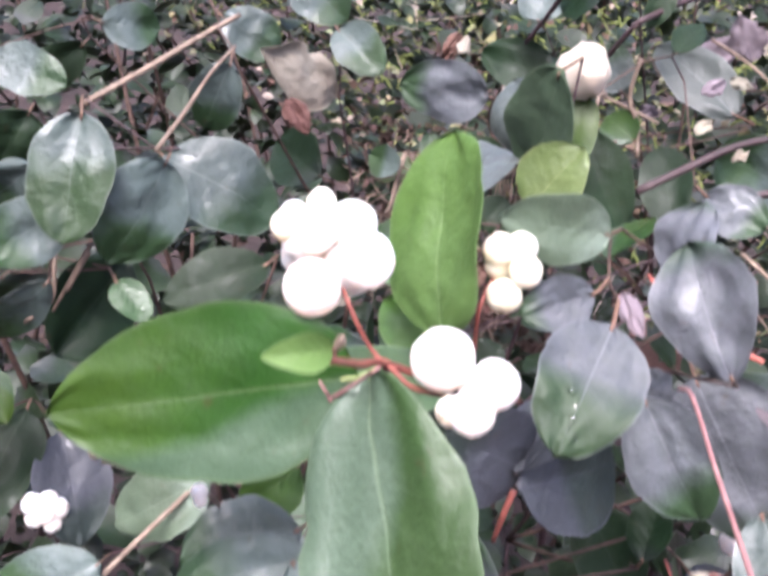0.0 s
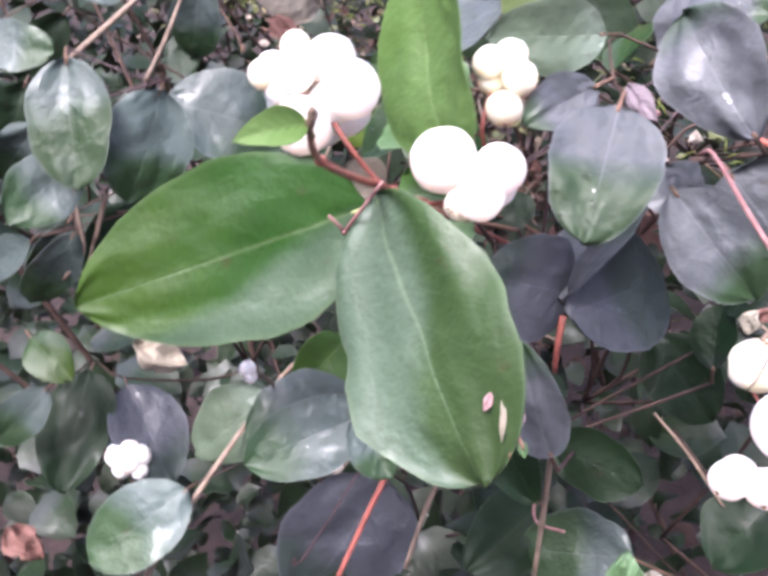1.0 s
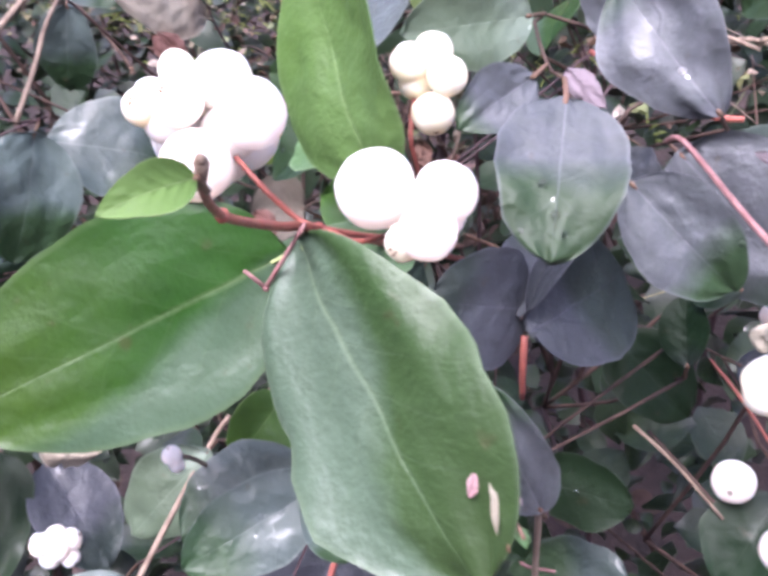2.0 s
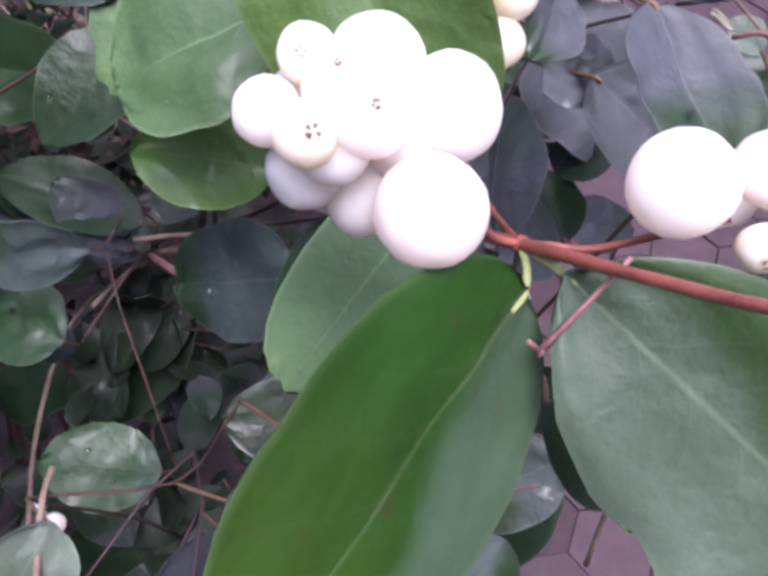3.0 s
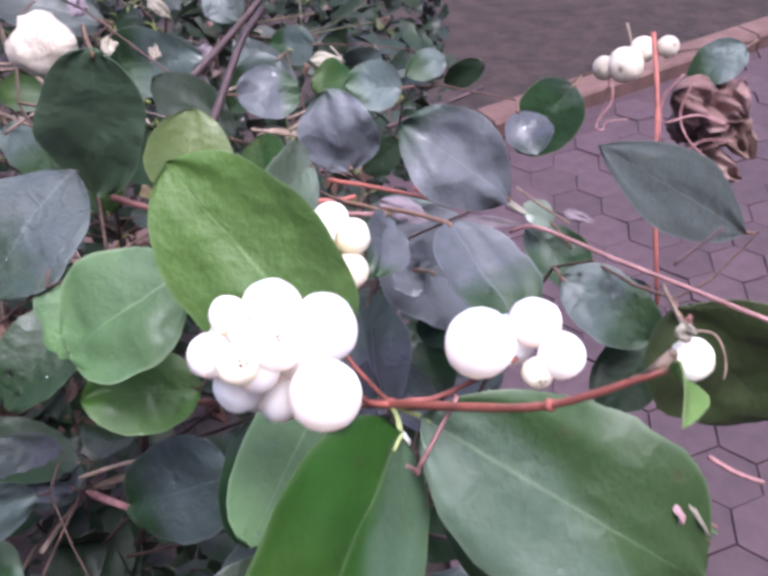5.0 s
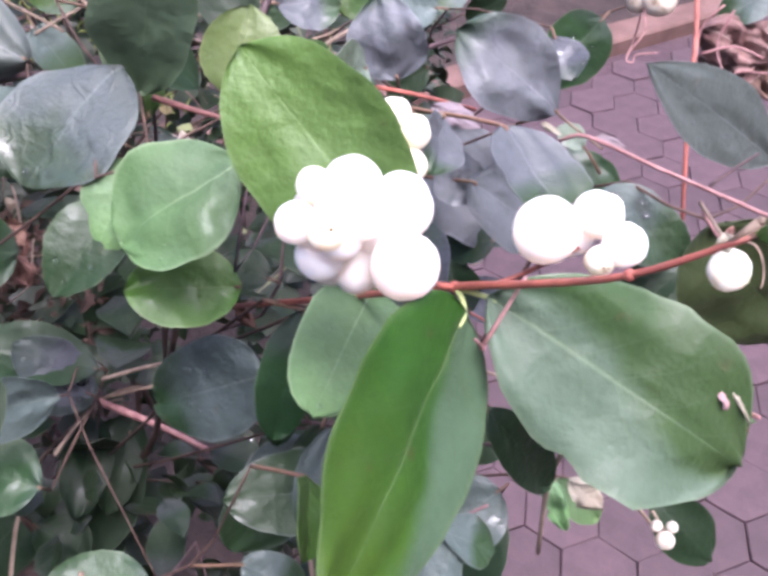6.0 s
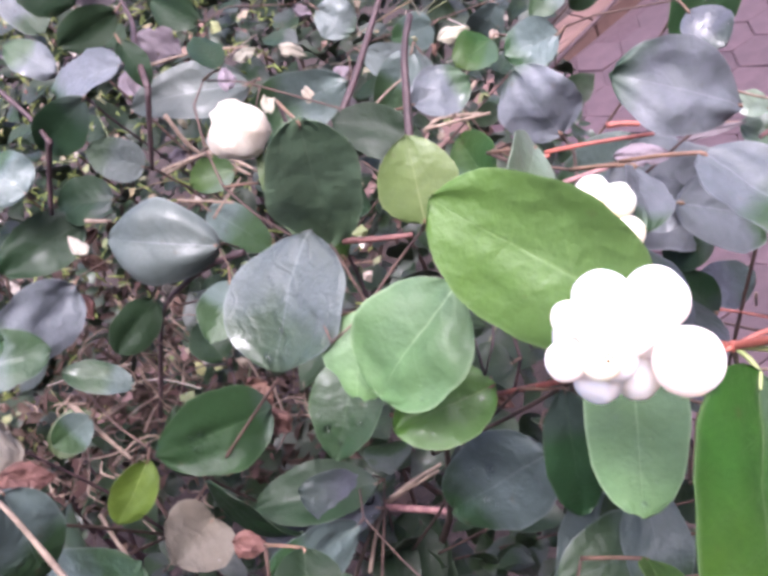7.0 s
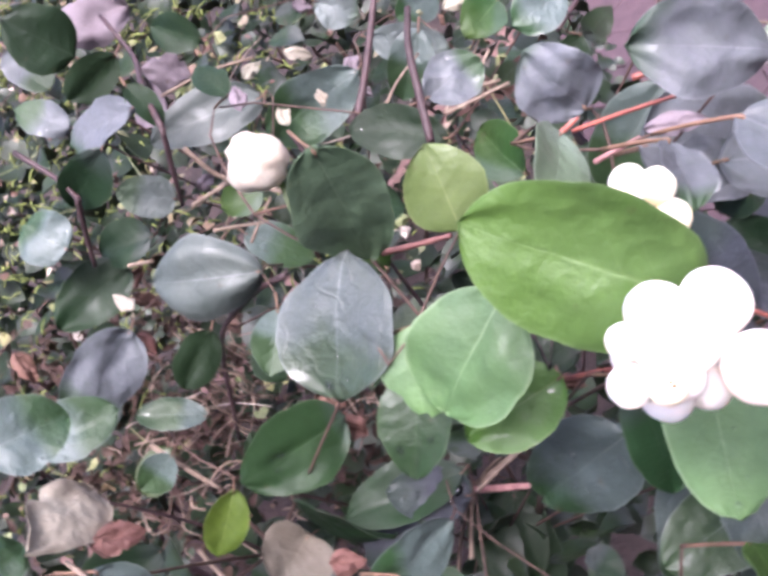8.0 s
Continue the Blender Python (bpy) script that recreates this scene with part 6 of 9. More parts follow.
leaf(br_far, (-0.0865, 0.1846, 0.9992), (-0.1057, 0.1838, 0.9987), (0.04, -0.99, 0.09), 0.0122, M_SHADED, "dark green leaf, shade put into its colour", stalk=(-0.0872, 0.1990, 0.9963), rows=12, cols=4, seed=115, buckle=0.080, fold=0.18, wave=0.040, arch=0.055, peak=0.47, blunt=0.50)
leaf(br_far, (-0.1114, 0.1818, 0.9930), (-0.1216, 0.1906, 1.0044), (0.30, -0.61, 0.73), 0.0112, M_LILAC, "pale lilac-grey leaf", stalk=(-0.1146, 0.1941, 0.9877), rows=12, cols=4, seed=116, buckle=0.098, fold=0.12, wave=0.052, arch=0.048, peak=0.48, blunt=0.46)
leaf(br_far, (-0.1025, 0.1631, 0.9892), (-0.1238, 0.1672, 0.9798), (-0.25, -0.96, 0.13), 0.0147, M_SHADED, "dark green leaf, shade put into its colour", stalk=(-0.1046, 0.1763, 0.9867), rows=12, cols=4, seed=117, buckle=0.056, fold=0.26, wave=0.024, arch=0.041, peak=0.49, blunt=0.55)
stem(br_far, [ROOT, (-0.0632, 0.2284, 0.8843), (-0.0365, 0.2223, 0.9289), (-0.0314, 0.2405, 0.9290), (0.0036, 0.2593, 0.9143), (0.0238, 0.2448, 0.9179), (0.0522, 0.2547, 0.9074)], [0.0006, 0.0005, 0.00038, 0.00035, 0.00032, 0.00029, 0.00026], M_STEM_BROWN, sides=6, steps=3, rough=0.05, seed=117)
leaf(br_far, (-0.0386, 0.2090, 0.9346), (-0.0783, 0.2155, 0.9329), (-0.16, -0.92, 0.36), 0.0236, M_BLUE, "grey-green snowberry leaf with a painted bluish sheen", stalk=(-0.0365, 0.2223, 0.9289), rows=20, cols=6, seed=118, buckle=0.074, fold=0.20, wave=0.036, arch=0.034, peak=0.50, blunt=0.51)
leaf(br_far, (-0.0288, 0.2258, 0.9327), (-0.0088, 0.2178, 0.9139), (-0.05, -0.94, 0.34), 0.0153, M_PALE, "pale blue-grey leaf with a puckered tip", stalk=(-0.0314, 0.2405, 0.9290), rows=12, cols=4, seed=119, buckle=0.092, fold=0.14, wave=0.048, arch=0.027, peak=0.51, blunt=0.48)
leaf(br_far, (-0.0002, 0.2461, 0.9200), (-0.0169, 0.2496, 0.9198), (-0.20, -0.95, 0.24), 0.0156, M_BLUE, "grey-green snowberry leaf with a painted bluish sheen", stalk=(0.0036, 0.2593, 0.9143), rows=12, cols=4, seed=120, buckle=0.050, fold=0.08, wave=0.020, arch=0.020, peak=0.42, blunt=0.44)
leaf(br_far, (0.0242, 0.2322, 0.9217), (0.0093, 0.2390, 0.9097), (-0.34, -0.93, -0.11), 0.0141, M_BLUE, "grey-green snowberry leaf with a painted bluish sheen", stalk=(0.0238, 0.2448, 0.9179), rows=12, cols=4, seed=121, buckle=0.068, fold=0.22, wave=0.032, arch=0.083, peak=0.43, blunt=0.52)
leaf(br_far, (0.0508, 0.2401, 0.9126), (0.0343, 0.2351, 0.9088), (0.08, -0.77, 0.63), 0.0119, M_BLUE, "grey-green snowberry leaf with a painted bluish sheen", stalk=(0.0522, 0.2547, 0.9074), rows=12, cols=4, seed=122, buckle=0.086, fold=0.16, wave=0.044, arch=0.076, peak=0.44, blunt=0.49)
stem(br_far, [ROOT, (-0.1080, 0.2368, 0.9249), (-0.1262, 0.2393, 1.0101)], [0.0006, 0.0005, 0.00038], M_STEM_BROWN, sides=6, steps=3, rough=0.05, seed=122)
leaf(br_far, (-0.1206, 0.2230, 1.0104), (-0.1142, 0.2069, 0.9978), (0.01, -0.61, 0.79), 0.0141, M_LILAC, "pale lilac-grey leaf", stalk=(-0.1262, 0.2393, 1.0101), rows=12, cols=4, seed=123, buckle=0.104, fold=0.10, wave=0.056, arch=0.069, peak=0.45, blunt=0.45)
stem(br_far, [ROOT, (-0.0855, 0.2547, 0.8965), (-0.0812, 0.2751, 0.9533), (-0.0407, 0.2840, 0.9362)], [0.0006, 0.0005, 0.00038, 0.00026], M_STEM_BROWN, sides=6, steps=3, rough=0.05, seed=123)
leaf(br_far, (-0.0804, 0.2627, 0.9589), (-0.0944, 0.2769, 0.9706), (-0.29, -0.76, 0.58), 0.0155, M_SHADED, "dark green leaf, shade put into its colour", stalk=(-0.0812, 0.2751, 0.9533), rows=12, cols=4, seed=124, buckle=0.062, fold=0.24, wave=0.028, arch=0.062, peak=0.46, blunt=0.54)
leaf(br_far, (-0.0383, 0.2687, 0.9387), (-0.0285, 0.2623, 0.9260), (0.09, -0.86, 0.50), 0.0177, M_PALE, "pale blue-grey leaf with a puckered tip", stalk=(-0.0407, 0.2840, 0.9362), rows=20, cols=6, seed=125, buckle=0.080, fold=0.18, wave=0.040, arch=0.055, peak=0.47, blunt=0.50)
stem(br_far, [ROOT, (-0.0370, 0.2223, 0.8812), (0.0159, 0.2101, 0.9228), (0.0216, 0.1705, 0.9199), (0.0240, 0.1406, 0.9517), (0.0481, 0.1227, 0.9541)], [0.0006, 0.0005, 0.00038, 0.00034, 0.00030, 0.00026], M_STEM_BROWN, sides=6, steps=3, rough=0.05, seed=125)
leaf(br_far, (0.0119, 0.1950, 0.9294), (-0.0029, 0.1856, 0.9316), (0.45, -0.55, 0.70), 0.0149, M_GREEN, "fresh green leaf", stalk=(0.0159, 0.2101, 0.9228), rows=12, cols=4, seed=126, buckle=0.098, fold=0.12, wave=0.052, arch=0.048, peak=0.48, blunt=0.46)
leaf(br_far, (0.0225, 0.1575, 0.9250), (0.0099, 0.1569, 0.9158), (-0.34, -0.78, 0.53), 0.0111, M_SHADED, "dark green leaf, shade put into its colour", stalk=(0.0216, 0.1705, 0.9199), rows=12, cols=4, seed=127, buckle=0.056, fold=0.26, wave=0.024, arch=0.041, peak=0.49, blunt=0.55)
leaf(br_far, (0.0187, 0.1268, 0.9586), (0.0041, 0.1245, 0.9616), (0.23, -0.83, 0.51), 0.0133, M_BLUE, "grey-green snowberry leaf with a painted bluish sheen", stalk=(0.0240, 0.1406, 0.9517), rows=12, cols=4, seed=128, buckle=0.074, fold=0.20, wave=0.036, arch=0.034, peak=0.50, blunt=0.51)
leaf(br_far, (0.0443, 0.1074, 0.9593), (0.0466, 0.0967, 0.9534), (-0.15, -0.50, 0.85), 0.0112, M_DUSK, "dusky blue-grey leaf with shade in its colour", stalk=(0.0481, 0.1227, 0.9541), rows=12, cols=4, seed=129, buckle=0.07, fold=0.14, wave=0.048, arch=0.027, peak=0.51, blunt=0.48)
stem(br_far, [ROOT, (-0.1024, 0.2220, 0.8895), (-0.1149, 0.2097, 0.9393), (-0.1283, 0.2021, 0.9388), (-0.1428, 0.2036, 0.9370), (-0.1473, 0.1891, 0.9599)], [0.0006, 0.0005, 0.00038, 0.00034, 0.00030, 0.00026], M_STEM_BROWN, sides=6, steps=3, rough=0.05, seed=129)
leaf(br_far, (-0.1125, 0.1971, 0.9465), (-0.1265, 0.2019, 0.9598), (0.11, -0.89, 0.43), 0.0151, M_PALE, "pale blue-grey leaf with a puckered tip", stalk=(-0.1149, 0.2097, 0.9393), rows=12, cols=4, seed=130, buckle=0.050, fold=0.08, wave=0.020, arch=0.020, peak=0.42, blunt=0.44)
leaf(br_far, (-0.1259, 0.1900, 0.9447), (-0.1456, 0.1965, 0.9487), (-0.02, -0.56, 0.83), 0.0169, M_SHADED, "dark green leaf, shade put into its colour", stalk=(-0.1283, 0.2021, 0.9388), rows=20, cols=6, seed=131, buckle=0.068, fold=0.22, wave=0.032, arch=0.083, peak=0.43, blunt=0.52)
leaf(br_far, (-0.1399, 0.1898, 0.9426), (-0.1688, 0.1791, 0.9458), (0.32, -0.69, 0.65), 0.0207, M_SHADED, "dark green leaf, shade put into its colour", stalk=(-0.1428, 0.2036, 0.9370), rows=20, cols=6, seed=132, buckle=0.086, fold=0.16, wave=0.044, arch=0.076, peak=0.44, blunt=0.49)
leaf(br_far, (-0.1425, 0.1783, 0.9660), (-0.1512, 0.1912, 0.9757), (0.12, -0.54, 0.83), 0.0188, M_BLUE, "grey-green snowberry leaf with a painted bluish sheen", stalk=(-0.1473, 0.1891, 0.9599), rows=20, cols=6, seed=133, buckle=0.104, fold=0.10, wave=0.056, arch=0.069, peak=0.45, blunt=0.45)
stem(br_far, [ROOT, (-0.0117, 0.2397, 0.8736), (0.0665, 0.2450, 0.9077)], [0.0006, 0.0005, 0.00038], M_STEM_BROWN, sides=6, steps=3, rough=0.05, seed=133)
leaf(br_far, (0.0651, 0.2325, 0.9120), (0.0513, 0.2403, 0.9010), (-0.62, -0.74, 0.26), 0.0109, M_SHADED, "dark green leaf, shade put into its colour", stalk=(0.0665, 0.2450, 0.9077), rows=12, cols=4, seed=134, buckle=0.062, fold=0.24, wave=0.028, arch=0.062, peak=0.46, blunt=0.54)

br_rightlow = thing("snowberry_branch", (0.0045, 0.0715, 0.8330), "branch with large leaves hanging over the paving", "branch", "snowberry branches")
ROOT = Vector((0.0045, 0.0715, 0.8330))
stem(br_rightlow, [ROOT, (0.0228, 0.0707, 0.8843), (0.0411, 0.0618, 0.9477), (0.0567, 0.0397, 0.9555), (0.0872, 0.0656, 0.9481)], [0.0006, 0.0005, 0.00038, 0.00032, 0.00026], M_STEM_BROWN, sides=6, steps=3, rough=0.05, seed=134)
leaf(br_rightlow, (0.0520, 0.0291, 0.9620), (0.0724, 0.0244, 0.9380), (-0.20, -0.98, 0.02), 0.0280, M_OLIVE, "dark olive leaf", stalk=(0.0567, 0.0397, 0.9555), rows=20, cols=6, seed=135, peak=0.45, arch=0.030, blunt=0.5, fold=0.12, buckle=0.080, wave=0.040)
leaf(br_rightlow, (0.0385, 0.0498, 0.9548), (0.0567, 0.0435, 0.9425), (0.13, -0.79, 0.60), 0.0144, M_BLUE, "grey-green snowberry leaf with a painted bluish sheen", stalk=(0.0411, 0.0618, 0.9477), rows=12, cols=4, seed=136, buckle=0.098, fold=0.12, wave=0.052, arch=0.048, peak=0.48, blunt=0.46)
leaf(br_rightlow, (0.0766, 0.0549, 0.9570), (0.0435, 0.0525, 0.9816), (0.28, -0.92, 0.27), 0.0153, M_GREY, "pale grey pointed leaf over the paving", stalk=(0.0867, 0.0657, 0.9477), rows=20, cols=6, seed=137, peak=0.5, arch=0.049, blunt=0.8, fold=0.12, buckle=0.056, wave=0.024)
stem(br_rightlow, [ROOT, (0.0231, 0.0636, 0.8419), (0.0417, 0.0477, 0.8629), (0.0686, 0.0426, 0.8581)], [0.0006, 0.0005, 0.00038, 0.00026], M_STEM_BROWN, sides=6, steps=3, rough=0.05, seed=137)
leaf(br_rightlow, (0.0397, 0.0396, 0.8727), (0.0540, 0.0379, 0.8555), (0.33, -0.87, 0.36), 0.0096, M_LIGHT, "pale light-green leaf", stalk=(0.0417, 0.0477, 0.8629), rows=12, cols=4, seed=138, buckle=0.074, fold=0.20, wave=0.036, arch=0.034, peak=0.50, blunt=0.51)
leaf(br_rightlow, (0.0651, 0.0344, 0.8680), (0.0816, 0.0258, 0.8504), (0.20, -0.80, 0.57), 0.0155, M_SHADED, "dark green leaf, shade put into its colour", stalk=(0.0686, 0.0426, 0.8581), rows=12, cols=4, seed=139, buckle=0.092, fold=0.14, wave=0.048, arch=0.027, peak=0.51, blunt=0.48)

br_rightfar = thing("snowberry_branch", (0.0082, 0.1949, 0.8537), "branch with wet dark leaves and rust-brown dead ones over paving", "branch", "snowberry branches")
ROOT = Vector((0.0082, 0.1949, 0.8537))
stem(br_rightfar, [ROOT, (0.0442, 0.1841, 0.8895), (0.0803, 0.1653, 0.9373), (0.1246, 0.1461, 0.9533)], [0.0006, 0.0005, 0.00038, 0.00026], M_STEM_BROWN, sides=6, steps=3, rough=0.05, seed=139)
drops_on(leaf(br_rightfar, (0.0732, 0.1521, 0.9413), (0.0566, 0.1478, 0.9233), (-0.11, -0.94, 0.32), 0.0202, M_DEEP, "deep green glossy wet leaf", stalk=(0.0803, 0.1653, 0.9373), rows=20, cols=6, seed=140, buckle=0.050, fold=0.08, wave=0.020, arch=0.020, peak=0.42, blunt=0.44), [(0.3, 0.3, 0.0009), (0.5, 0.45, 0.0007), (0.65, 0.35, 0.0008), (0.7, 0.6, 0.0006), (0.4, 0.65, 0.0007), (0.55, 0.2, 0.0005), (0.25, 0.55, 0.0006)])
leaf(br_rightfar, (0.1148, 0.1346, 0.9570), (0.1011, 0.1368, 0.9467), (-0.53, -0.63, 0.57), 0.0122, M_BLUE, "grey-green snowberry leaf with a painted bluish sheen", stalk=(0.1246, 0.1461, 0.9533), rows=12, cols=4, seed=141, buckle=0.068, fold=0.22, wave=0.032, arch=0.083, peak=0.43, blunt=0.52)
stem(br_rightfar, [ROOT, (-0.0013, 0.2126, 0.8852), (-0.0108, 0.2222, 0.9287)], [0.0006, 0.0005, 0.00038], M_STEM_BROWN, sides=6, steps=3, rough=0.05, seed=141)
leaf(br_rightfar, (-0.0134, 0.2080, 0.9327), (-0.0323, 0.2044, 0.9173), (-0.13, -0.92, 0.37), 0.0156, M_BLUE, "grey-green snowberry leaf with a painted bluish sheen", stalk=(-0.0108, 0.2222, 0.9287), rows=12, cols=4, seed=142, buckle=0.086, fold=0.16, wave=0.044, arch=0.076, peak=0.44, blunt=0.49)

leaf(br_low2, (-0.0151, 0.0234, 0.9225), (-0.0213, 0.0053, 0.9102), (0.10, -0.75, 0.65), 0.0130, M_BLUE, "wet grey-green leaf with ridged glossy veins", stalk=(-0.0134, 0.0302, 0.9218), rows=22, cols=7, seed=201, crumple=0.03, peak=0.5, blunt=0.5, fold=0.2)
leaf(br_far, (-0.0981, 0.1941, 1.0039), (-0.1048, 0.1964, 1.0233), (0.10, -0.75, 0.65), 0.0205, M_SHADED, "dark green leaf, shade put into its colour", stalk=(-0.0961, 0.1954, 0.9943), rows=16, cols=5, seed=202, peak=0.45, blunt=0.5, fold=0.2)
leaf(br_far, (-0.0916, 0.2606, 0.9857), (-0.1205, 0.2559, 0.9991), (0.20, -0.75, 0.60), 0.0225, M_PINKISH, "pale leaf-shaped scrap caught in the twigs", name="withered_leaf", rows=16, cols=6, seed=203, wave=0.1, curl=0.3, torn=0.4, fold=0.3, buckle=0.2)

leaf(br_far, (-0.1188, 0.2066, 0.9892), (-0.1302, 0.2048, 0.9987), (0.15, -0.70, 0.70), 0.0107, M_PINKISH, "pale leaf-shaped scrap caught in the twigs", name="withered_leaf", seed=211, rows=18, cols=6, wave=0.12, curl=0.4, torn=0.35, fold=0.3, buckle=0.25, crumple=0.06)
leaf(br_far, (-0.0885, 0.2389, 0.9598), (-0.1003, 0.2405, 0.9733), (0.15, -0.70, 0.70), 0.0137, M_PINKISH, "pale leaf-shaped scrap caught in the twigs", name="withered_leaf", seed=212, rows=18, cols=6, wave=0.12, curl=0.4, torn=0.35, fold=0.3, buckle=0.25, crumple=0.06)
# three cream scraps stand in for silvery glints among the twigs
leaf(br_far, (-0.0639, 0.1826, 0.9701), (-0.0564, 0.1839, 0.9701), (0.15, -0.70, 0.70), 0.0043, M_CREAM, "pale leaf-shaped scrap caught in the twigs", name="withered_leaf", seed=213, rows=18, cols=6, wave=0.12, curl=0.4, torn=0.35, fold=0.3, buckle=0.25, crumple=0.06)
leaf(br_far, (-0.0520, 0.2022, 0.9600), (-0.0457, 0.1999, 0.9530), (0.15, -0.70, 0.70), 0.0050, M_CREAM, "pale leaf-shaped scrap caught in the twigs", name="withered_leaf", seed=214, rows=18, cols=6, wave=0.12, curl=0.4, torn=0.35, fold=0.3, buckle=0.25, crumple=0.06)
leaf(br_far, (-0.0020, 0.2303, 0.9213), (0.0108, 0.2286, 0.9198), (0.15, -0.70, 0.70), 0.0068, M_CREAM, "pale leaf-shaped scrap caught in the twigs", name="withered_leaf", seed=215, rows=18, cols=6, wave=0.12, curl=0.4, torn=0.35, fold=0.3, buckle=0.25, crumple=0.06)
leaf(br_right, (0.0040, 0.0473, 0.9784), (0.0125, 0.0437, 0.9756), (0.00, -0.70, 0.70), 0.0039, M_PINKISH, "silvery crumpled scrap of wet dead leaf", name="withered_leaf", seed=216, rows=18, cols=6, wave=0.12, curl=0.4, torn=0.35, fold=0.3, buckle=0.25, crumple=0.06)
leaf(br_right, (0.0230, 0.0718, 0.9551), (0.0361, 0.0682, 0.9545), (0.00, -0.70, 0.70), 0.0023, M_PINKISH, "silvery crumpled scrap of wet dead leaf", name="withered_leaf", seed=217, rows=18, cols=6, wave=0.12, curl=0.4, torn=0.35, fold=0.3, buckle=0.25, crumple=0.06)
leaf(br_right, (0.0345, 0.0783, 0.9539), (0.0388, 0.0757, 0.9519), (0.00, -0.70, 0.70), 0.0017, M_CREAM, "silvery crumpled scrap of wet dead leaf", name="withered_leaf", seed=218, rows=18, cols=6, wave=0.12, curl=0.4, torn=0.35, fold=0.3, buckle=0.25, crumple=0.06)
leaf(br_right, (0.0451, 0.0768, 0.9476), (0.0395, 0.0810, 0.9508), (0.00, -0.70, 0.70), 0.0059, M_SAGE, "small pale green leaf beside the twig", stalk=(0.0495, 0.0756, 0.9411), rows=14, cols=5, seed=219, peak=0.5, blunt=0.55)
leaf(br_right, (0.0413, 0.0832, 0.9423), (0.0536, 0.0709, 0.9332), (0.10, -0.75, 0.65), 0.0128, M_DEEP, "deep green glossy wet leaf", stalk=(0.0375, 0.0889, 0.9411), rows=20, cols=6, seed=220, peak=0.5, blunt=0.5, crumple=0.02)
leaf(br_right, (0.0476, 0.0776, 0.9498), (0.0538, 0.0743, 0.9487), (0.15, -0.70, 0.70), 0.0028, M_PINKISH, "pale leaf-shaped scrap caught in the twigs", name="withered_leaf", seed=221, rows=18, cols=6, wave=0.12, curl=0.4, torn=0.35, fold=0.3, buckle=0.25, crumple=0.06)
stem(br_right, [(0.0370, 0.0794, 0.9565), (0.0426, 0.0773, 0.9523), (0.0489, 0.0756, 0.9478)], [0.00032, 0.00029, 0.00026], M_STEM_TAN, "", "twig", sides=7, steps=4, rough=0.06, seed=301)
stem(br_far, [(-0.1595, 0.1357, 0.9148), (-0.1560, 0.1296, 0.9042), (-0.1524, 0.1248, 0.8927)], [0.00090, 0.00081, 0.00072], M_STEM_TAN, "", "twig", sides=7, steps=4, rough=0.06, seed=302)
stem(br_far, [(-0.0932, 0.1499, 0.9650), (-0.0799, 0.1436, 0.9667), (-0.0722, 0.1306, 0.9711), (-0.0638, 0.1194, 0.9676)], [0.00060, 0.00055, 0.00051, 0.00046], M_STEM_TAN, "", "twig", sides=7, steps=4, rough=0.06, seed=303)
stem(br_far, [(-0.0965, 0.1540, 0.9523), (-0.0894, 0.1539, 0.9476), (-0.0825, 0.1535, 0.9431)], [0.00060, 0.00054, 0.00048], M_STEM_TAN, "", "twig", sides=7, steps=4, rough=0.06, seed=304)
stem(br_far, [(-0.0875, 0.1426, 0.9478), (-0.0814, 0.1459, 0.9501), (-0.0753, 0.1488, 0.9520)], [0.00050, 0.00045, 0.00040], M_STEM_TAN, "", "twig", sides=7, steps=4, rough=0.06, seed=305)
stem(br_far, [(-0.1283, 0.1659, 0.9546), (-0.1218, 0.1665, 0.9500)], [0.00070, 0.00059], M_STEM_TAN, "", "twig", sides=7, steps=4, rough=0.06, seed=306)
stem(br_far, [(-0.0217, 0.1400, 0.9435), (-0.0128, 0.1390, 0.9418), (-0.0030, 0.1417, 0.9375)], [0.00060, 0.00054, 0.00048], M_STEM_TAN, "", "twig", sides=7, steps=4, rough=0.06, seed=307)
stem(br_far, [(-0.0118, 0.1655, 0.9278), (-0.0067, 0.1670, 0.9304), (-0.0005, 0.1701, 0.9324)], [0.00070, 0.00063, 0.00056], M_STEM_TAN, "", "twig", sides=7, steps=4, rough=0.06, seed=308)
stem(br_low2, [(-0.0747, 0.0755, 0.8831), (-0.0655, 0.0750, 0.8865), (-0.0570, 0.0736, 0.8898)], [0.00060, 0.00054, 0.00048], M_STEM_TAN, "", "twig", sides=7, steps=4, rough=0.06, seed=309)
stem(br_low2, [(-0.1553, 0.0980, 0.9036), (-0.1534, 0.0917, 0.8992), (-0.1508, 0.0853, 0.8947)], [0.00070, 0.00063, 0.00056], M_STEM_TAN, "", "twig", sides=7, steps=4, rough=0.06, seed=310)

stem(br_rightfar, [(0.0765, 0.0867, 0.9745), (0.0738, 0.0848, 0.9676), (0.0754, 0.0810, 0.9625), (0.0800, 0.0760, 0.9590)], [0.00030, 0.00028, 0.00025, 0.00023], M_STEM_PINK, "pale fibre of a withered leaf", "twig", sides=7, steps=4, rough=0.06, seed=400)
stem(br_rightfar, [(0.0707, 0.0852, 0.9652), (0.0769, 0.0830, 0.9678), (0.0823, 0.0791, 0.9667)], [0.00030, 0.00027, 0.00024], M_STEM_PINK, "pale fibre of a withered leaf", "twig", sides=7, steps=4, rough=0.06, seed=401)
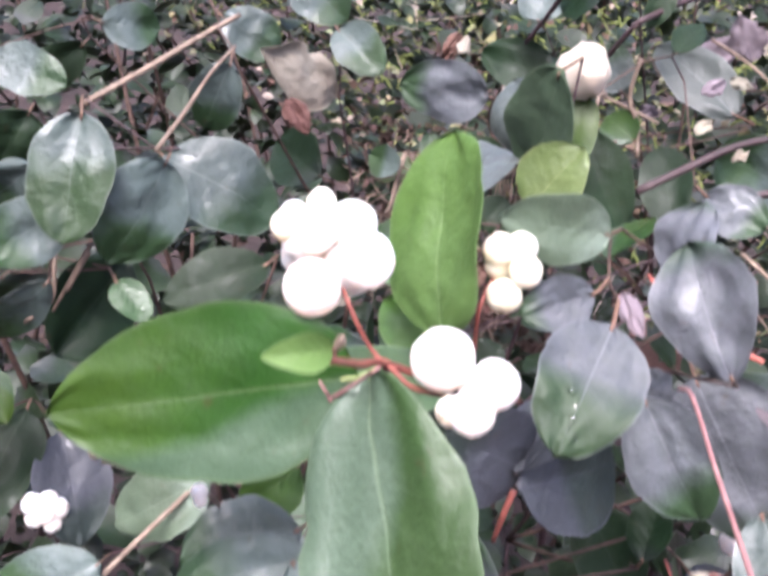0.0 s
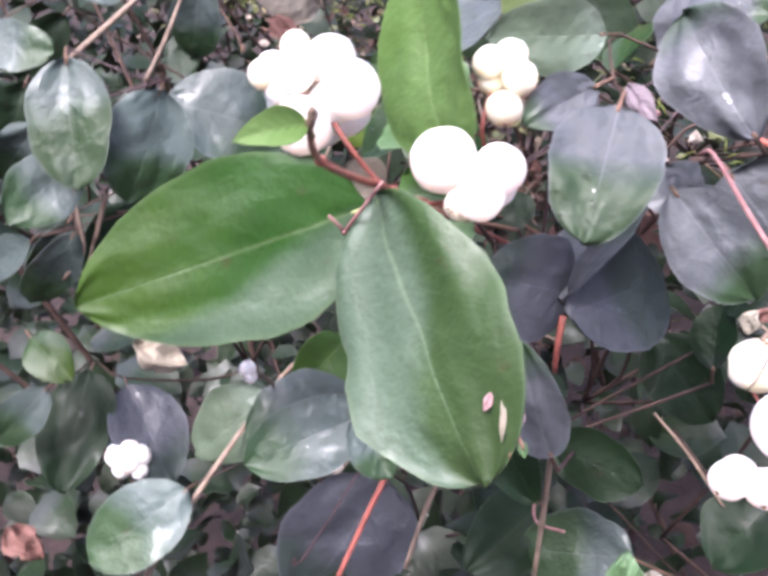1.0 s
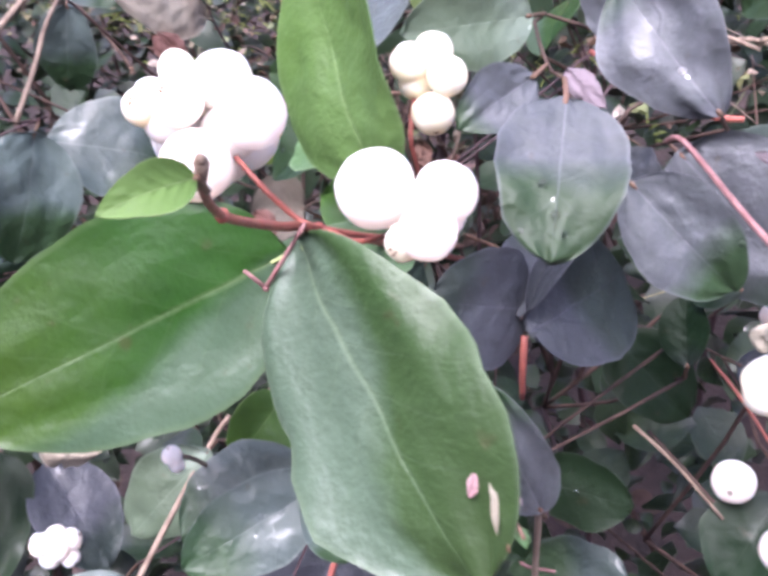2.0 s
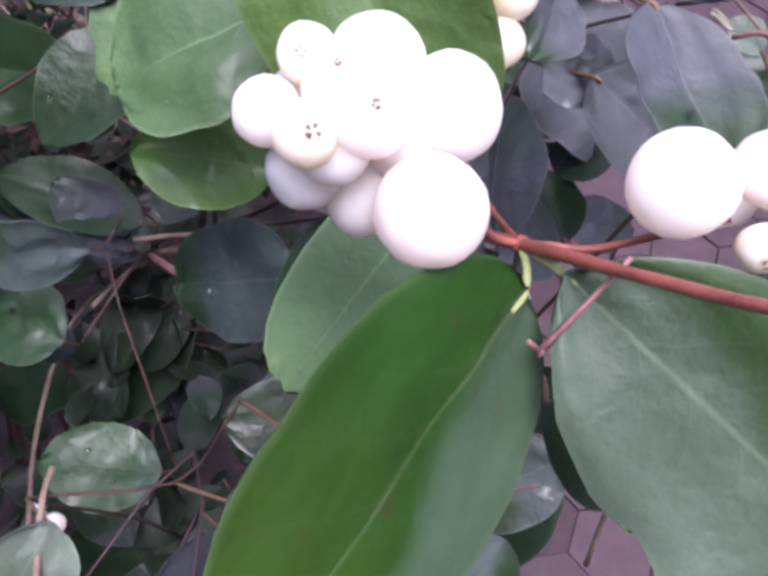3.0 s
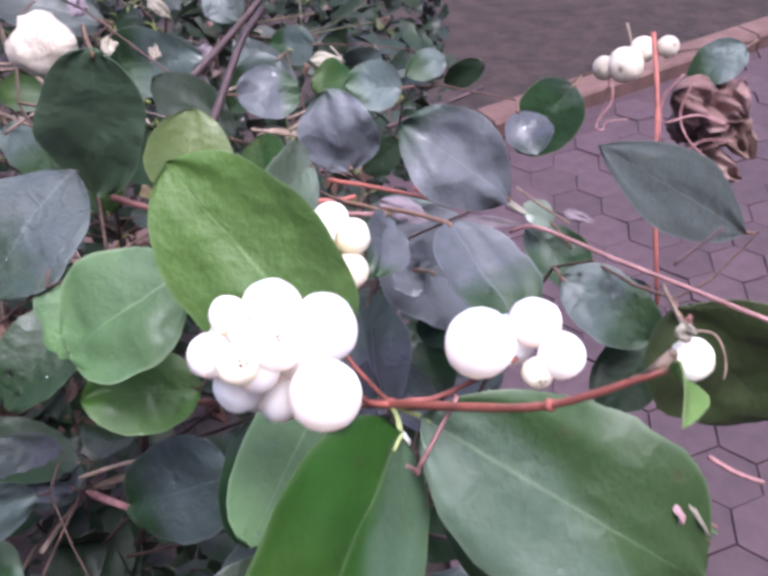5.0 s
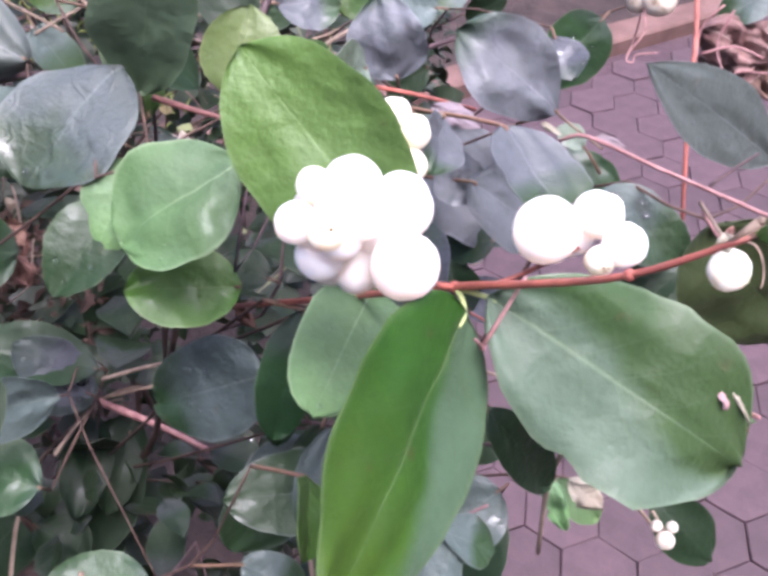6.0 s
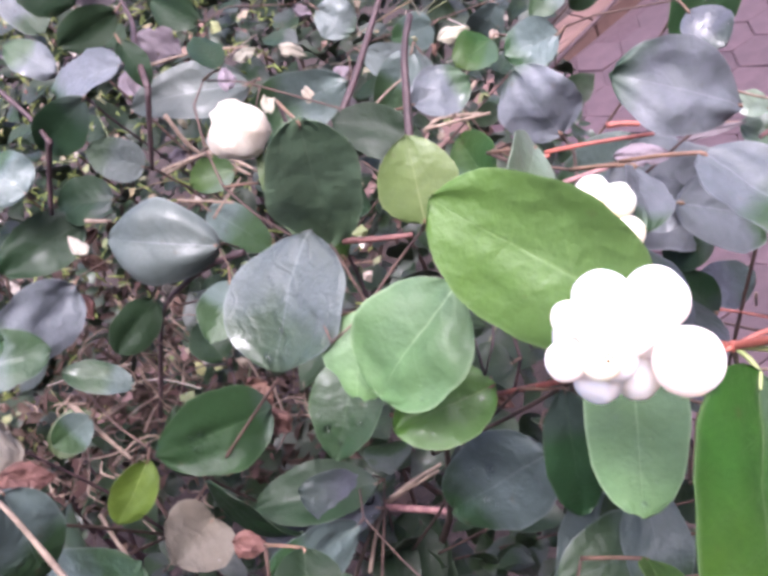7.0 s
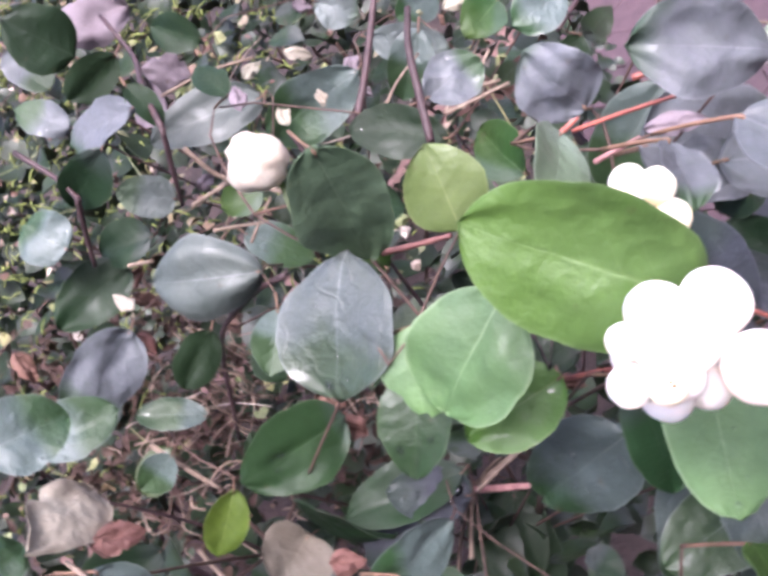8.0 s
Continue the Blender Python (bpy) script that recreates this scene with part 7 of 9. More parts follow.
stem(br_rightfar, [(0.0720, 0.0798, 0.9572), (0.0772, 0.0801, 0.9629), (0.0831, 0.0772, 0.9642)], [0.00030, 0.00027, 0.00024], M_STEM_PINK, "pale fibre of a withered leaf", "twig", sides=7, steps=4, rough=0.06, seed=402)
stem(br_rightfar, [(0.0698, 0.0835, 0.9614), (0.0706, 0.0876, 0.9698), (0.0746, 0.0881, 0.9751)], [0.00030, 0.00027, 0.00024], M_STEM_PINK, "pale fibre of a withered leaf", "twig", sides=7, steps=4, rough=0.06, seed=403)

leaf(br_rightlow, (0.0444, 0.0156, 0.9705), (0.0474, 0.0147, 0.9718), (0.10, -0.80, 0.60), 0.0031, M_CREAM, "frayed dry remains of a flower on a berry", name="withered_leaf", seed=301, rows=14, cols=6, wave=0.12, curl=0.5, torn=0.4, fold=0.3, buckle=0.25, crumple=0.08)
leaf(br_rightlow, (0.0459, 0.0163, 0.9707), (0.0473, 0.0171, 0.9727), (0.30, -0.80, 0.50), 0.0018, M_RUST, "frayed dry remains of a flower on a berry", name="withered_leaf", seed=302, rows=14, cols=6, wave=0.12, curl=0.5, torn=0.4, fold=0.3, buckle=0.25, crumple=0.08)
stem(br_rightlow, [(0.0471, 0.0148, 0.9717), (0.0492, 0.0134, 0.9719), (0.0501, 0.0115, 0.9705), (0.0501, 0.0096, 0.9685), (0.0496, 0.0086, 0.9671)], [0.00020, 0.00019, 0.00018, 0.00016, 0.00015], M_STEM_TAN, "thin dry thread", "twig", sides=7, steps=4, rough=0.06, seed=305)

leaf(hero, (0.0330, -0.0119, 0.9726), (0.0343, -0.0159, 0.9689), (0.55, -0.70, 0.50), 0.0024, M_PINKISH, "torn pinkish-brown shred at the leaf edge", name="withered_leaf", seed=311, rows=14, cols=6, wave=0.16, curl=0.5, torn=0.45, fold=0.35, buckle=0.3, crumple=0.08)
leaf(hero, (0.0354, -0.0135, 0.9712), (0.0353, -0.0158, 0.9696), (0.55, -0.70, 0.50), 0.0017, M_TORN, "torn pinkish-brown shred at the leaf edge", name="withered_leaf", seed=312, rows=14, cols=6, wave=0.16, curl=0.5, torn=0.45, fold=0.35, buckle=0.3, crumple=0.08)
leaf(hero, (0.0320, -0.0148, 0.9728), (0.0323, -0.0166, 0.9713), (0.55, -0.70, 0.50), 0.0012, M_TORN, "torn pinkish-brown shred at the leaf edge", name="withered_leaf", seed=313, rows=14, cols=6, wave=0.16, curl=0.5, torn=0.45, fold=0.35, buckle=0.3, crumple=0.08)
leaf(hero, (0.0332, -0.0140, 0.9731), (0.0356, -0.0174, 0.9692), (0.55, -0.70, 0.50), 0.0008, M_CREAM, "torn pinkish-brown shred at the leaf edge", name="withered_leaf", seed=314, rows=14, cols=6, wave=0.16, curl=0.5, torn=0.45, fold=0.35, buckle=0.3, crumple=0.08)
leaf(hero, (0.0361, -0.0152, 0.9682), (0.0376, -0.0158, 0.9670), (0.55, -0.70, 0.50), 0.0013, M_LIGHT, "torn pinkish-brown shred at the leaf edge", name="withered_leaf", seed=315, rows=14, cols=6, wave=0.16, curl=0.5, torn=0.45, fold=0.35, buckle=0.3, crumple=0.08)

stem(hero, [(0.0336, -0.0140, 0.9703), (0.0354, -0.0148, 0.9695), (0.0375, -0.0160, 0.9685)], [0.00022, 0.00020, 0.00018], M_PETIOLE, "pale torn fibre at the leaf edge", "twig", sides=7, steps=4, rough=0.06, seed=320)
stem(hero, [(0.0340, -0.0145, 0.9701), (0.0354, -0.0157, 0.9688), (0.0364, -0.0171, 0.9670)], [0.00022, 0.00020, 0.00018], M_PETIOLE, "pale torn fibre at the leaf edge", "twig", sides=7, steps=4, rough=0.06, seed=321)

# ---- bare twigs among the leaves ----
stem(br_rightfar, [(0.0700, 0.0967, 0.9812), (0.0691, 0.0867, 0.9698), (0.0662, 0.0739, 0.9550), (0.0645, 0.0596, 0.9358)], [0.00055, 0.00052, 0.0005, 0.00048], M_STEM, "", "twig", sides=7, steps=4, rough=0.06, seed=41)
stem(br_rightlow, [(0.0504, 0.0333, 0.9648), (0.0509, 0.0293, 0.9634), (0.0510, 0.0239, 0.9634)], [0.00039, 0.00034, 0.00030], M_STEM_PINK, "", "twig", sides=7, steps=4, rough=0.06, seed=42)
stem(br_rightlow, [(0.0561, 0.0412, 0.9623), (0.0617, 0.0443, 0.9635), (0.0681, 0.0481, 0.9640)], [0.00039, 0.00034, 0.00030], M_STEM_DARK, "", "twig", sides=7, steps=4, rough=0.06, seed=43)
stem(br_low2, [(-0.0922, 0.1150, 0.8283), (-0.0703, 0.1021, 0.8281), (-0.0481, 0.0901, 0.8225)], [0.00135, 0.0012, 0.00085], M_STEM_PINK, "", "twig", sides=7, steps=4, rough=0.06, seed=44)
stem(br_low2, [(-0.1089, 0.0222, 0.7895), (-0.1215, 0.0657, 0.7922), (-0.1195, 0.1043, 0.8031), (-0.1022, 0.1311, 0.8040), (-0.0912, 0.1365, 0.8039)], [0.00088, 0.00083, 0.00078, 0.00073, 0.00068], M_STEM_TAN, "", "twig", sides=7, steps=4, rough=0.06, seed=45)
stem(br_low2, [(-0.0946, 0.1219, 0.8203), (-0.0842, 0.1224, 0.8252), (-0.0734, 0.1225, 0.8266)], [0.00077, 0.00068, 0.00060], M_STEM_TAN, "", "twig", sides=7, steps=4, rough=0.06, seed=46)
stem(br_low, [(-0.0597, -0.0458, 0.8721), (-0.0622, -0.0248, 0.8842), (-0.0680, 0.0037, 0.8939), (-0.0675, 0.0116, 0.8977)], [0.00077, 0.00071, 0.00065, 0.00060], M_STEM_TAN, "", "twig", sides=7, steps=4, rough=0.06, seed=47)
stem(br_low, [(-0.0365, 0.0127, 0.8783), (-0.0358, 0.0035, 0.8704), (-0.0343, -0.0095, 0.8591)], [0.00083, 0.00073, 0.00064], M_STEM, "", "twig", sides=7, steps=4, rough=0.06, seed=48)
stem(br_low, [(-0.0225, 0.0182, 0.8840), (-0.0216, 0.0112, 0.8777), (-0.0195, 0.0020, 0.8683)], [0.00066, 0.00059, 0.00051], M_STEM_TAN, "", "twig", sides=7, steps=4, rough=0.06, seed=49)
stem(br_right, [(0.0236, 0.0046, 0.9397), (0.0217, 0.0048, 0.9254), (0.0215, 0.0015, 0.9066)], [0.00055, 0.00049, 0.00043], M_STEM_TAN, "", "twig", sides=7, steps=4, rough=0.06, seed=50)
stem(br_right, [(0.0170, 0.0424, 0.9143), (0.0250, 0.0416, 0.9101), (0.0352, 0.0394, 0.9040)], [0.00036, 0.00032, 0.00028], M_STEM_TAN, "", "twig", sides=7, steps=4, rough=0.06, seed=51)
stem(br_right, [(0.0041, 0.0309, 0.9395), (0.0049, 0.0285, 0.9351), (0.0046, 0.0277, 0.9281)], [0.00066, 0.00059, 0.00051], M_STEM, "", "twig", sides=7, steps=4, rough=0.06, seed=52)
stem(br_left, [(-0.1106, -0.0114, 0.9482), (-0.1065, -0.0149, 0.9411), (-0.1047, -0.0173, 0.9324), (-0.1072, -0.0238, 0.9268)], [0.00055, 0.00051, 0.00047, 0.00043], M_STEM_TAN, "", "twig", sides=7, steps=4, rough=0.06, seed=53)
stem(br_left, [(-0.1020, -0.0078, 0.9450), (-0.1027, -0.0105, 0.9404), (-0.1057, -0.0132, 0.9333)], [0.00055, 0.00049, 0.00043], M_STEM_TAN, "", "twig", sides=7, steps=4, rough=0.06, seed=54)
stem(br_back, [(-0.1382, 0.0062, 0.9654), (-0.1412, 0.0289, 0.9724), (-0.1426, 0.0413, 0.9768), (-0.1432, 0.0554, 0.9818)], [0.00088, 0.00081, 0.00075, 0.00068], M_STEM_TAN, "", "twig", sides=7, steps=4, rough=0.06, seed=55)
stem(br_left, [(-0.1017, 0.0104, 0.9673), (-0.1083, 0.0215, 0.9728), (-0.1135, 0.0309, 0.9787), (-0.1220, 0.0423, 0.9812)], [0.00061, 0.00056, 0.00051, 0.00047], M_STEM_TAN, "", "twig", sides=7, steps=4, rough=0.06, seed=56)
stem(br_back, [(-0.0263, 0.0906, 0.9723), (-0.0223, 0.1008, 0.9775), (-0.0182, 0.1109, 0.9824), (-0.0135, 0.1194, 0.9850)], [0.00099, 0.00092, 0.00084, 0.00077], M_STEM_DARK, "", "twig", sides=7, steps=4, rough=0.06, seed=57)
stem(br_left, [(-0.1182, -0.0102, 0.9452), (-0.1127, -0.0147, 0.9347), (-0.1099, -0.0191, 0.9184)], [0.00055, 0.00049, 0.00043], M_STEM_TAN, "", "twig", sides=7, steps=4, rough=0.06, seed=58)
stem(br_left, [(-0.1052, -0.0062, 0.9450), (-0.1075, -0.0106, 0.9363), (-0.1102, -0.0165, 0.9249)], [0.00055, 0.00049, 0.00043], M_STEM_TAN, "", "twig", sides=7, steps=4, rough=0.06, seed=59)
stem(br_far, [(-0.0444, 0.1740, 0.9405), (-0.0358, 0.1830, 0.9446), (-0.0259, 0.1954, 0.9495), (-0.0126, 0.2109, 0.9573)], [0.00132, 0.00122, 0.00112, 0.00102], M_STEM_DARK, "", "twig", sides=7, steps=4, rough=0.06, seed=60)
stem(br_far, [(-0.0845, 0.1572, 0.9851), (-0.0874, 0.1827, 0.9880), (-0.0895, 0.2084, 0.9879), (-0.0929, 0.2292, 0.9980)], [0.00099, 0.00092, 0.00084, 0.00077], M_STEM_DARK, "", "twig", sides=7, steps=4, rough=0.06, seed=61)
stem(br_far, [(-0.0845, 0.1572, 0.9851), (-0.0913, 0.1574, 0.9742), (-0.0986, 0.1593, 0.9623)], [0.00088, 0.00078, 0.00068], M_STEM_DARK, "", "twig", sides=7, steps=4, rough=0.06, seed=62)
stem(br_far, [(-0.1177, 0.1608, 0.9844), (-0.1259, 0.1638, 0.9741), (-0.1346, 0.1653, 0.9620)], [0.00099, 0.00088, 0.00077], M_STEM_DARK, "", "twig", sides=7, steps=4, rough=0.06, seed=63)
stem(br_far, [(-0.1290, 0.1828, 0.9979), (-0.1214, 0.1699, 0.9884), (-0.1178, 0.1598, 0.9832)], [0.00088, 0.00078, 0.00068], M_STEM_DARK, "", "twig", sides=7, steps=4, rough=0.06, seed=64)
stem(br_far, [(0.0188, 0.1651, 0.9262), (0.0356, 0.1792, 0.9235), (0.0556, 0.1944, 0.9214)], [0.00088, 0.00078, 0.00068], M_STEM_DARK, "", "twig", sides=7, steps=4, rough=0.06, seed=65)
stem(br_right, [(-0.0035, 0.0668, 0.9711), (0.0043, 0.0622, 0.9716), (0.0144, 0.0571, 0.9710)], [0.00046, 0.00041, 0.00036], M_STEM, "", "twig", sides=7, steps=4, rough=0.06, seed=66)
stem(br_right, [(-0.0040, 0.0593, 0.9684), (0.0005, 0.0579, 0.9688), (0.0045, 0.0564, 0.9693)], [0.00055, 0.00049, 0.00043], M_STEM_PINK, "", "twig", sides=7, steps=4, rough=0.06, seed=67)
stem(br_green, [(-0.0496, 0.0874, 0.9591), (-0.0420, 0.0832, 0.9585), (-0.0346, 0.0791, 0.9583)], [0.00077, 0.00068, 0.00060], M_STEM_ORANGE, "", "twig", sides=7, steps=4, rough=0.06, seed=68)
stem(br_far, [(-0.0882, 0.1688, 0.9714), (-0.0866, 0.1658, 0.9594), (-0.0816, 0.1666, 0.9513), (-0.0753, 0.1618, 0.9440)], [0.00077, 0.00071, 0.00065, 0.00060], M_STEM_TAN, "", "twig", sides=7, steps=4, rough=0.06, seed=69)
stem(br_far, [(-0.0983, 0.1668, 0.9555), (-0.0881, 0.1681, 0.9547), (-0.0761, 0.1696, 0.9537)], [0.00066, 0.00059, 0.00051], M_STEM_TAN, "", "twig", sides=7, steps=4, rough=0.06, seed=70)
stem(br_low2, [(-0.1672, 0.1466, 0.9072), (-0.1597, 0.1353, 0.8997), (-0.1501, 0.1214, 0.8965)], [0.00077, 0.00068, 0.00060], M_STEM_TAN, "", "twig", sides=7, steps=4, rough=0.06, seed=71)
stem(br_far, [(-0.0781, 0.1147, 0.9511), (-0.0924, 0.1306, 0.9419), (-0.1080, 0.1447, 0.9309), (-0.1259, 0.1552, 0.9160), (-0.1487, 0.1494, 0.8825)], [0.00099, 0.00093, 0.00088, 0.00082, 0.00077], M_STEM_DARK, "", "twig", sides=7, steps=4, rough=0.06, seed=72)
stem(br_low2, [(-0.0897, 0.1163, 0.8287), (-0.0799, 0.1149, 0.8327), (-0.0685, 0.1136, 0.8364)], [0.00077, 0.00068, 0.00060], M_STEM_TAN, "", "twig", sides=7, steps=4, rough=0.06, seed=73)
stem(br_low2, [(-0.1018, 0.0908, 0.8323), (-0.0986, 0.1109, 0.8242), (-0.0954, 0.1212, 0.8200)], [0.00077, 0.00068, 0.00060], M_STEM_TAN, "", "twig", sides=7, steps=4, rough=0.06, seed=74)
stem(br_rightlow, [(0.1005, 0.0765, 0.8565), (0.1075, 0.0727, 0.8530), (0.1154, 0.0696, 0.8504)], [0.00088, 0.00078, 0.00068], M_STEM_PINK, "", "twig", sides=7, steps=4, rough=0.06, seed=75)
stem(br_rightlow, [(0.0514, 0.0262, 0.8844), (0.0554, 0.0229, 0.8812), (0.0618, 0.0206, 0.8719)], [0.00055, 0.00049, 0.00043], M_STEM_TAN, "", "twig", sides=7, steps=4, rough=0.06, seed=76)
stem(br_far, [(-0.0217, 0.1694, 0.9249), (-0.0154, 0.1756, 0.9230), (-0.0023, 0.1786, 0.9157)], [0.00077, 0.00068, 0.00060], M_STEM_TAN, "", "twig", sides=7, steps=4, rough=0.06, seed=77)
stem(br_far, [(-0.0377, 0.1842, 0.9307), (-0.0292, 0.1924, 0.9308), (-0.0182, 0.2003, 0.9298)], [0.00055, 0.00049, 0.00043], M_STEM_TAN, "", "twig", sides=7, steps=4, rough=0.06, seed=78)
stem(br_far, [(-0.0955, 0.2178, 0.9689), (-0.0793, 0.2227, 0.9632), (-0.0642, 0.2256, 0.9552)], [0.00066, 0.00059, 0.00051], M_STEM_TAN, "", "twig", sides=7, steps=4, rough=0.06, seed=79)
stem(br_far, [(-0.0123, 0.1827, 0.9230), (-0.0063, 0.1893, 0.9216), (0.0022, 0.1978, 0.9220)], [0.00055, 0.00049, 0.00043], M_STEM_TAN, "", "twig", sides=7, steps=4, rough=0.06, seed=80)
stem(br_low2, [(0.0064, 0.0189, 0.9010), (0.0092, 0.0162, 0.8982), (0.0156, 0.0171, 0.9001)], [0.00039, 0.00034, 0.00030], M_STEM_PINK, "", "twig", sides=7, steps=4, rough=0.06, seed=81)
stem(br_right, [(-0.0061, 0.1153, 0.9344), (-0.0008, 0.1149, 0.9340), (0.0044, 0.1154, 0.9345)], [0.00088, 0.00078, 0.00068], M_STEM, "", "twig", sides=7, steps=4, rough=0.06, seed=82)
stem(br_right, [(0.0187, 0.1071, 0.9406), (0.0226, 0.1060, 0.9396), (0.0260, 0.1045, 0.9384)], [0.00088, 0.00078, 0.00068], M_STEM, "", "twig", sides=7, steps=4, rough=0.06, seed=83)
stem(br_rightfar, [(0.0730, 0.1283, 0.9416), (0.0760, 0.1325, 0.9467), (0.0785, 0.1378, 0.9529)], [0.00033, 0.00029, 0.00026], M_STEM_PINK, "", "twig", sides=7, steps=4, rough=0.06, seed=84)
stem(br_low2, [(-0.1269, 0.0596, 0.8345), (-0.1299, 0.0524, 0.8294), (-0.1321, 0.0455, 0.8242)], [0.00066, 0.00059, 0.00051], M_STEM_TAN, "", "twig", sides=7, steps=4, rough=0.06, seed=85)
stem(br_low2, [(-0.1220, 0.0676, 0.8401), (-0.1219, 0.0601, 0.8275), (-0.1193, 0.0441, 0.8077)], [0.00066, 0.00059, 0.00051], M_STEM_TAN, "", "twig", sides=7, steps=4, rough=0.06, seed=86)
stem(br_low2, [(-0.1273, 0.0626, 0.8630), (-0.1219, 0.0702, 0.8616), (-0.1159, 0.0764, 0.8589)], [0.00055, 0.00049, 0.00043], M_STEM_DARK, "", "twig", sides=7, steps=4, rough=0.06, seed=87)
stem(br_right, [(0.0173, 0.0740, 0.9038), (0.0258, 0.0694, 0.9010), (0.0353, 0.0637, 0.8964)], [0.00039, 0.00034, 0.00030], M_STEM, "", "twig", sides=7, steps=4, rough=0.06, seed=88)
stem(br_right, [(0.0090, 0.0641, 0.8864), (0.0187, 0.0608, 0.8836), (0.0325, 0.0569, 0.8775)], [0.00042, 0.00037, 0.00032], M_STEM_BROWN, "", "twig", sides=7, steps=4, rough=0.06, seed=89)
stem(br_rightfar, [(0.0745, 0.1278, 0.9563), (0.0741, 0.1234, 0.9513), (0.0699, 0.1204, 0.9474), (0.0690, 0.1189, 0.9457), (0.0707, 0.1185, 0.9454), (0.0717, 0.1197, 0.9469), (0.0774, 0.1195, 0.9473)], [0.00024, 0.00023, 0.00022, 0.00021, 0.00021, 0.00020, 0.00019], M_STEM_PINK, "", "twig", sides=7, steps=4, rough=0.06, seed=90)
stem(br_right, [(0.0242, 0.0372, 0.9766), (0.0278, 0.0344, 0.9790), (0.0378, 0.0267, 0.9773), (0.0479, 0.0191, 0.9757), (0.0639, 0.0068, 0.9730)], [0.00034, 0.00034, 0.00035, 0.00038, 0.0004], M_STEM_PINK, "straight glossy pinkish-red stem", "twig", sides=8, steps=4, rough=0.04, seed=99)

# ---- further berries, withered bits and water drops ----
stalk = part("pedicel", bmesh_stalk([(-0.1072, -0.0257, 0.8757), (-0.0982, -0.0296, 0.8715)]), M_STEM_TAN, br_left, "thin stalk with a little bunch of white berries")
berry(stalk, (-0.1012, -0.0316, 0.8730), 0.00324, (-0.4079, -0.5750, 0.7092), M_BERRY, seed=30)
berry(stalk, (-0.0987, -0.0282, 0.8745), 0.00269, (0.1616, 0.2638, 0.9509), M_BERRY, seed=31)
berry(stalk, (-0.0975, -0.0264, 0.8714), 0.00299, (0.4975, 0.8259, 0.2653), M_BERRY, seed=32)
berry(stalk, (-0.0996, -0.0322, 0.8691), 0.00271, (-0.0098, -0.9352, -0.3539), M_BERRY, seed=33)
berry(stalk, (-0.0954, -0.0289, 0.8687), 0.00243, (0.9453, 0.0919, -0.3131), M_BERRY, seed=34)
berry(stalk, (-0.0966, -0.0301, 0.8725), 0.00295, (0.7876, -0.2412, 0.5670), M_BERRY, seed=35)
stalk = part("pedicel", bmesh_stalk([(0.0582, 0.0063, 0.9773), (0.0574, -0.0016, 0.9735)]), M_STEM_TAN, br_rightlow, "thin stalk with a loose bunch of large white berries")
berry(stalk, (0.0585, -0.0004, 0.9746), 0.00364, (0.5885, 0.2361, 0.7733), M_BERRY, seed=30)
berry(stalk, (0.0563, -0.0065, 0.9702), 0.00205, (-0.0556, -0.9858, -0.1587), M_BERRY, seed=31)
berry(stalk, (0.0593, -0.0049, 0.9700), 0.00213, (0.4352, -0.8568, -0.2767), M_BERRY, seed=32)
berry(stalk, (0.0555, 0.0053, 0.9792), 0.00238, (-0.0794, 0.3808, 0.9212), M_BERRY, seed=33)
stalk = part("pedicel", bmesh_stalk([(0.0504, 0.0333, 0.9648), (0.0472, 0.0178, 0.9689), (0.0477, 0.0148, 0.9655)]), M_STEM_TAN, br_rightlow, "thin stalk with a pale greenish hanging berry")
berry(stalk, (0.0477, 0.0148, 0.9655), 0.00350, (0.1, 0.2, 0.9), M_BERRY_YELLOW, seed=81, lumps=0.09)
stalk = part("pedicel", bmesh_stalk([(-0.0196, -0.0163, 0.9403), (-0.0176, -0.0193, 0.9473), (-0.0156, -0.0223, 0.9523)]), M_STEM_TAN, br_low, "tiny white bud on a thin stalk")
berry(stalk, (-0.0156, -0.0223, 0.9523), 0.00140, (-0.2177, 0.0264, 0.9756), M_BERRY, seed=30)
berry(stalk, (-0.0147, -0.0226, 0.9512), 0.00109, (0.8635, -0.2895, -0.4129), M_BERRY, seed=31)
stalk = part("pedicel", bmesh_stalk([(0.0300, 0.0667, 0.9031), (0.0298, 0.0649, 0.9092)]), M_STEM_TAN, br_right, "thin stalk with two white berries")
berry(stalk, (0.0248, 0.0865, 0.9089), 0.00293, (-0.2373, 0.8614, 0.4490), M_BERRY, seed=30)
berry(stalk, (0.0349, 0.0433, 0.9096), 0.00370, (0.1980, -0.9322, 0.3030), M_BERRY, seed=31)
stalk = part("pedicel", bmesh_stalk([(-0.0216, -0.0117, 0.9264), (-0.0196, -0.0147, 0.9334), (-0.0176, -0.0177, 0.9384)]), M_STEM_TAN, br_low, "thin curled stalk with a white berry")
berry(stalk, (-0.0176, -0.0177, 0.9384), 0.00168, (0.4845, 0.5477, 0.6821), M_BERRY, seed=30)
berry(stalk, (-0.0180, -0.0202, 0.9377), 0.00111, (-0.0156, -0.9953, -0.0952), M_BERRY, seed=31)
stalk = part("pedicel", bmesh_stalk([(-0.1021, 0.0353, 0.8247), (-0.0973, 0.0318, 0.8217)]), M_STEM_TAN, br_low2, "thin curled stalk with a small white berry")
berry(stalk, (-0.0953, 0.0300, 0.8202), 0.00304, (0.7455, -0.6653, -0.0400), M_BERRY, seed=30)
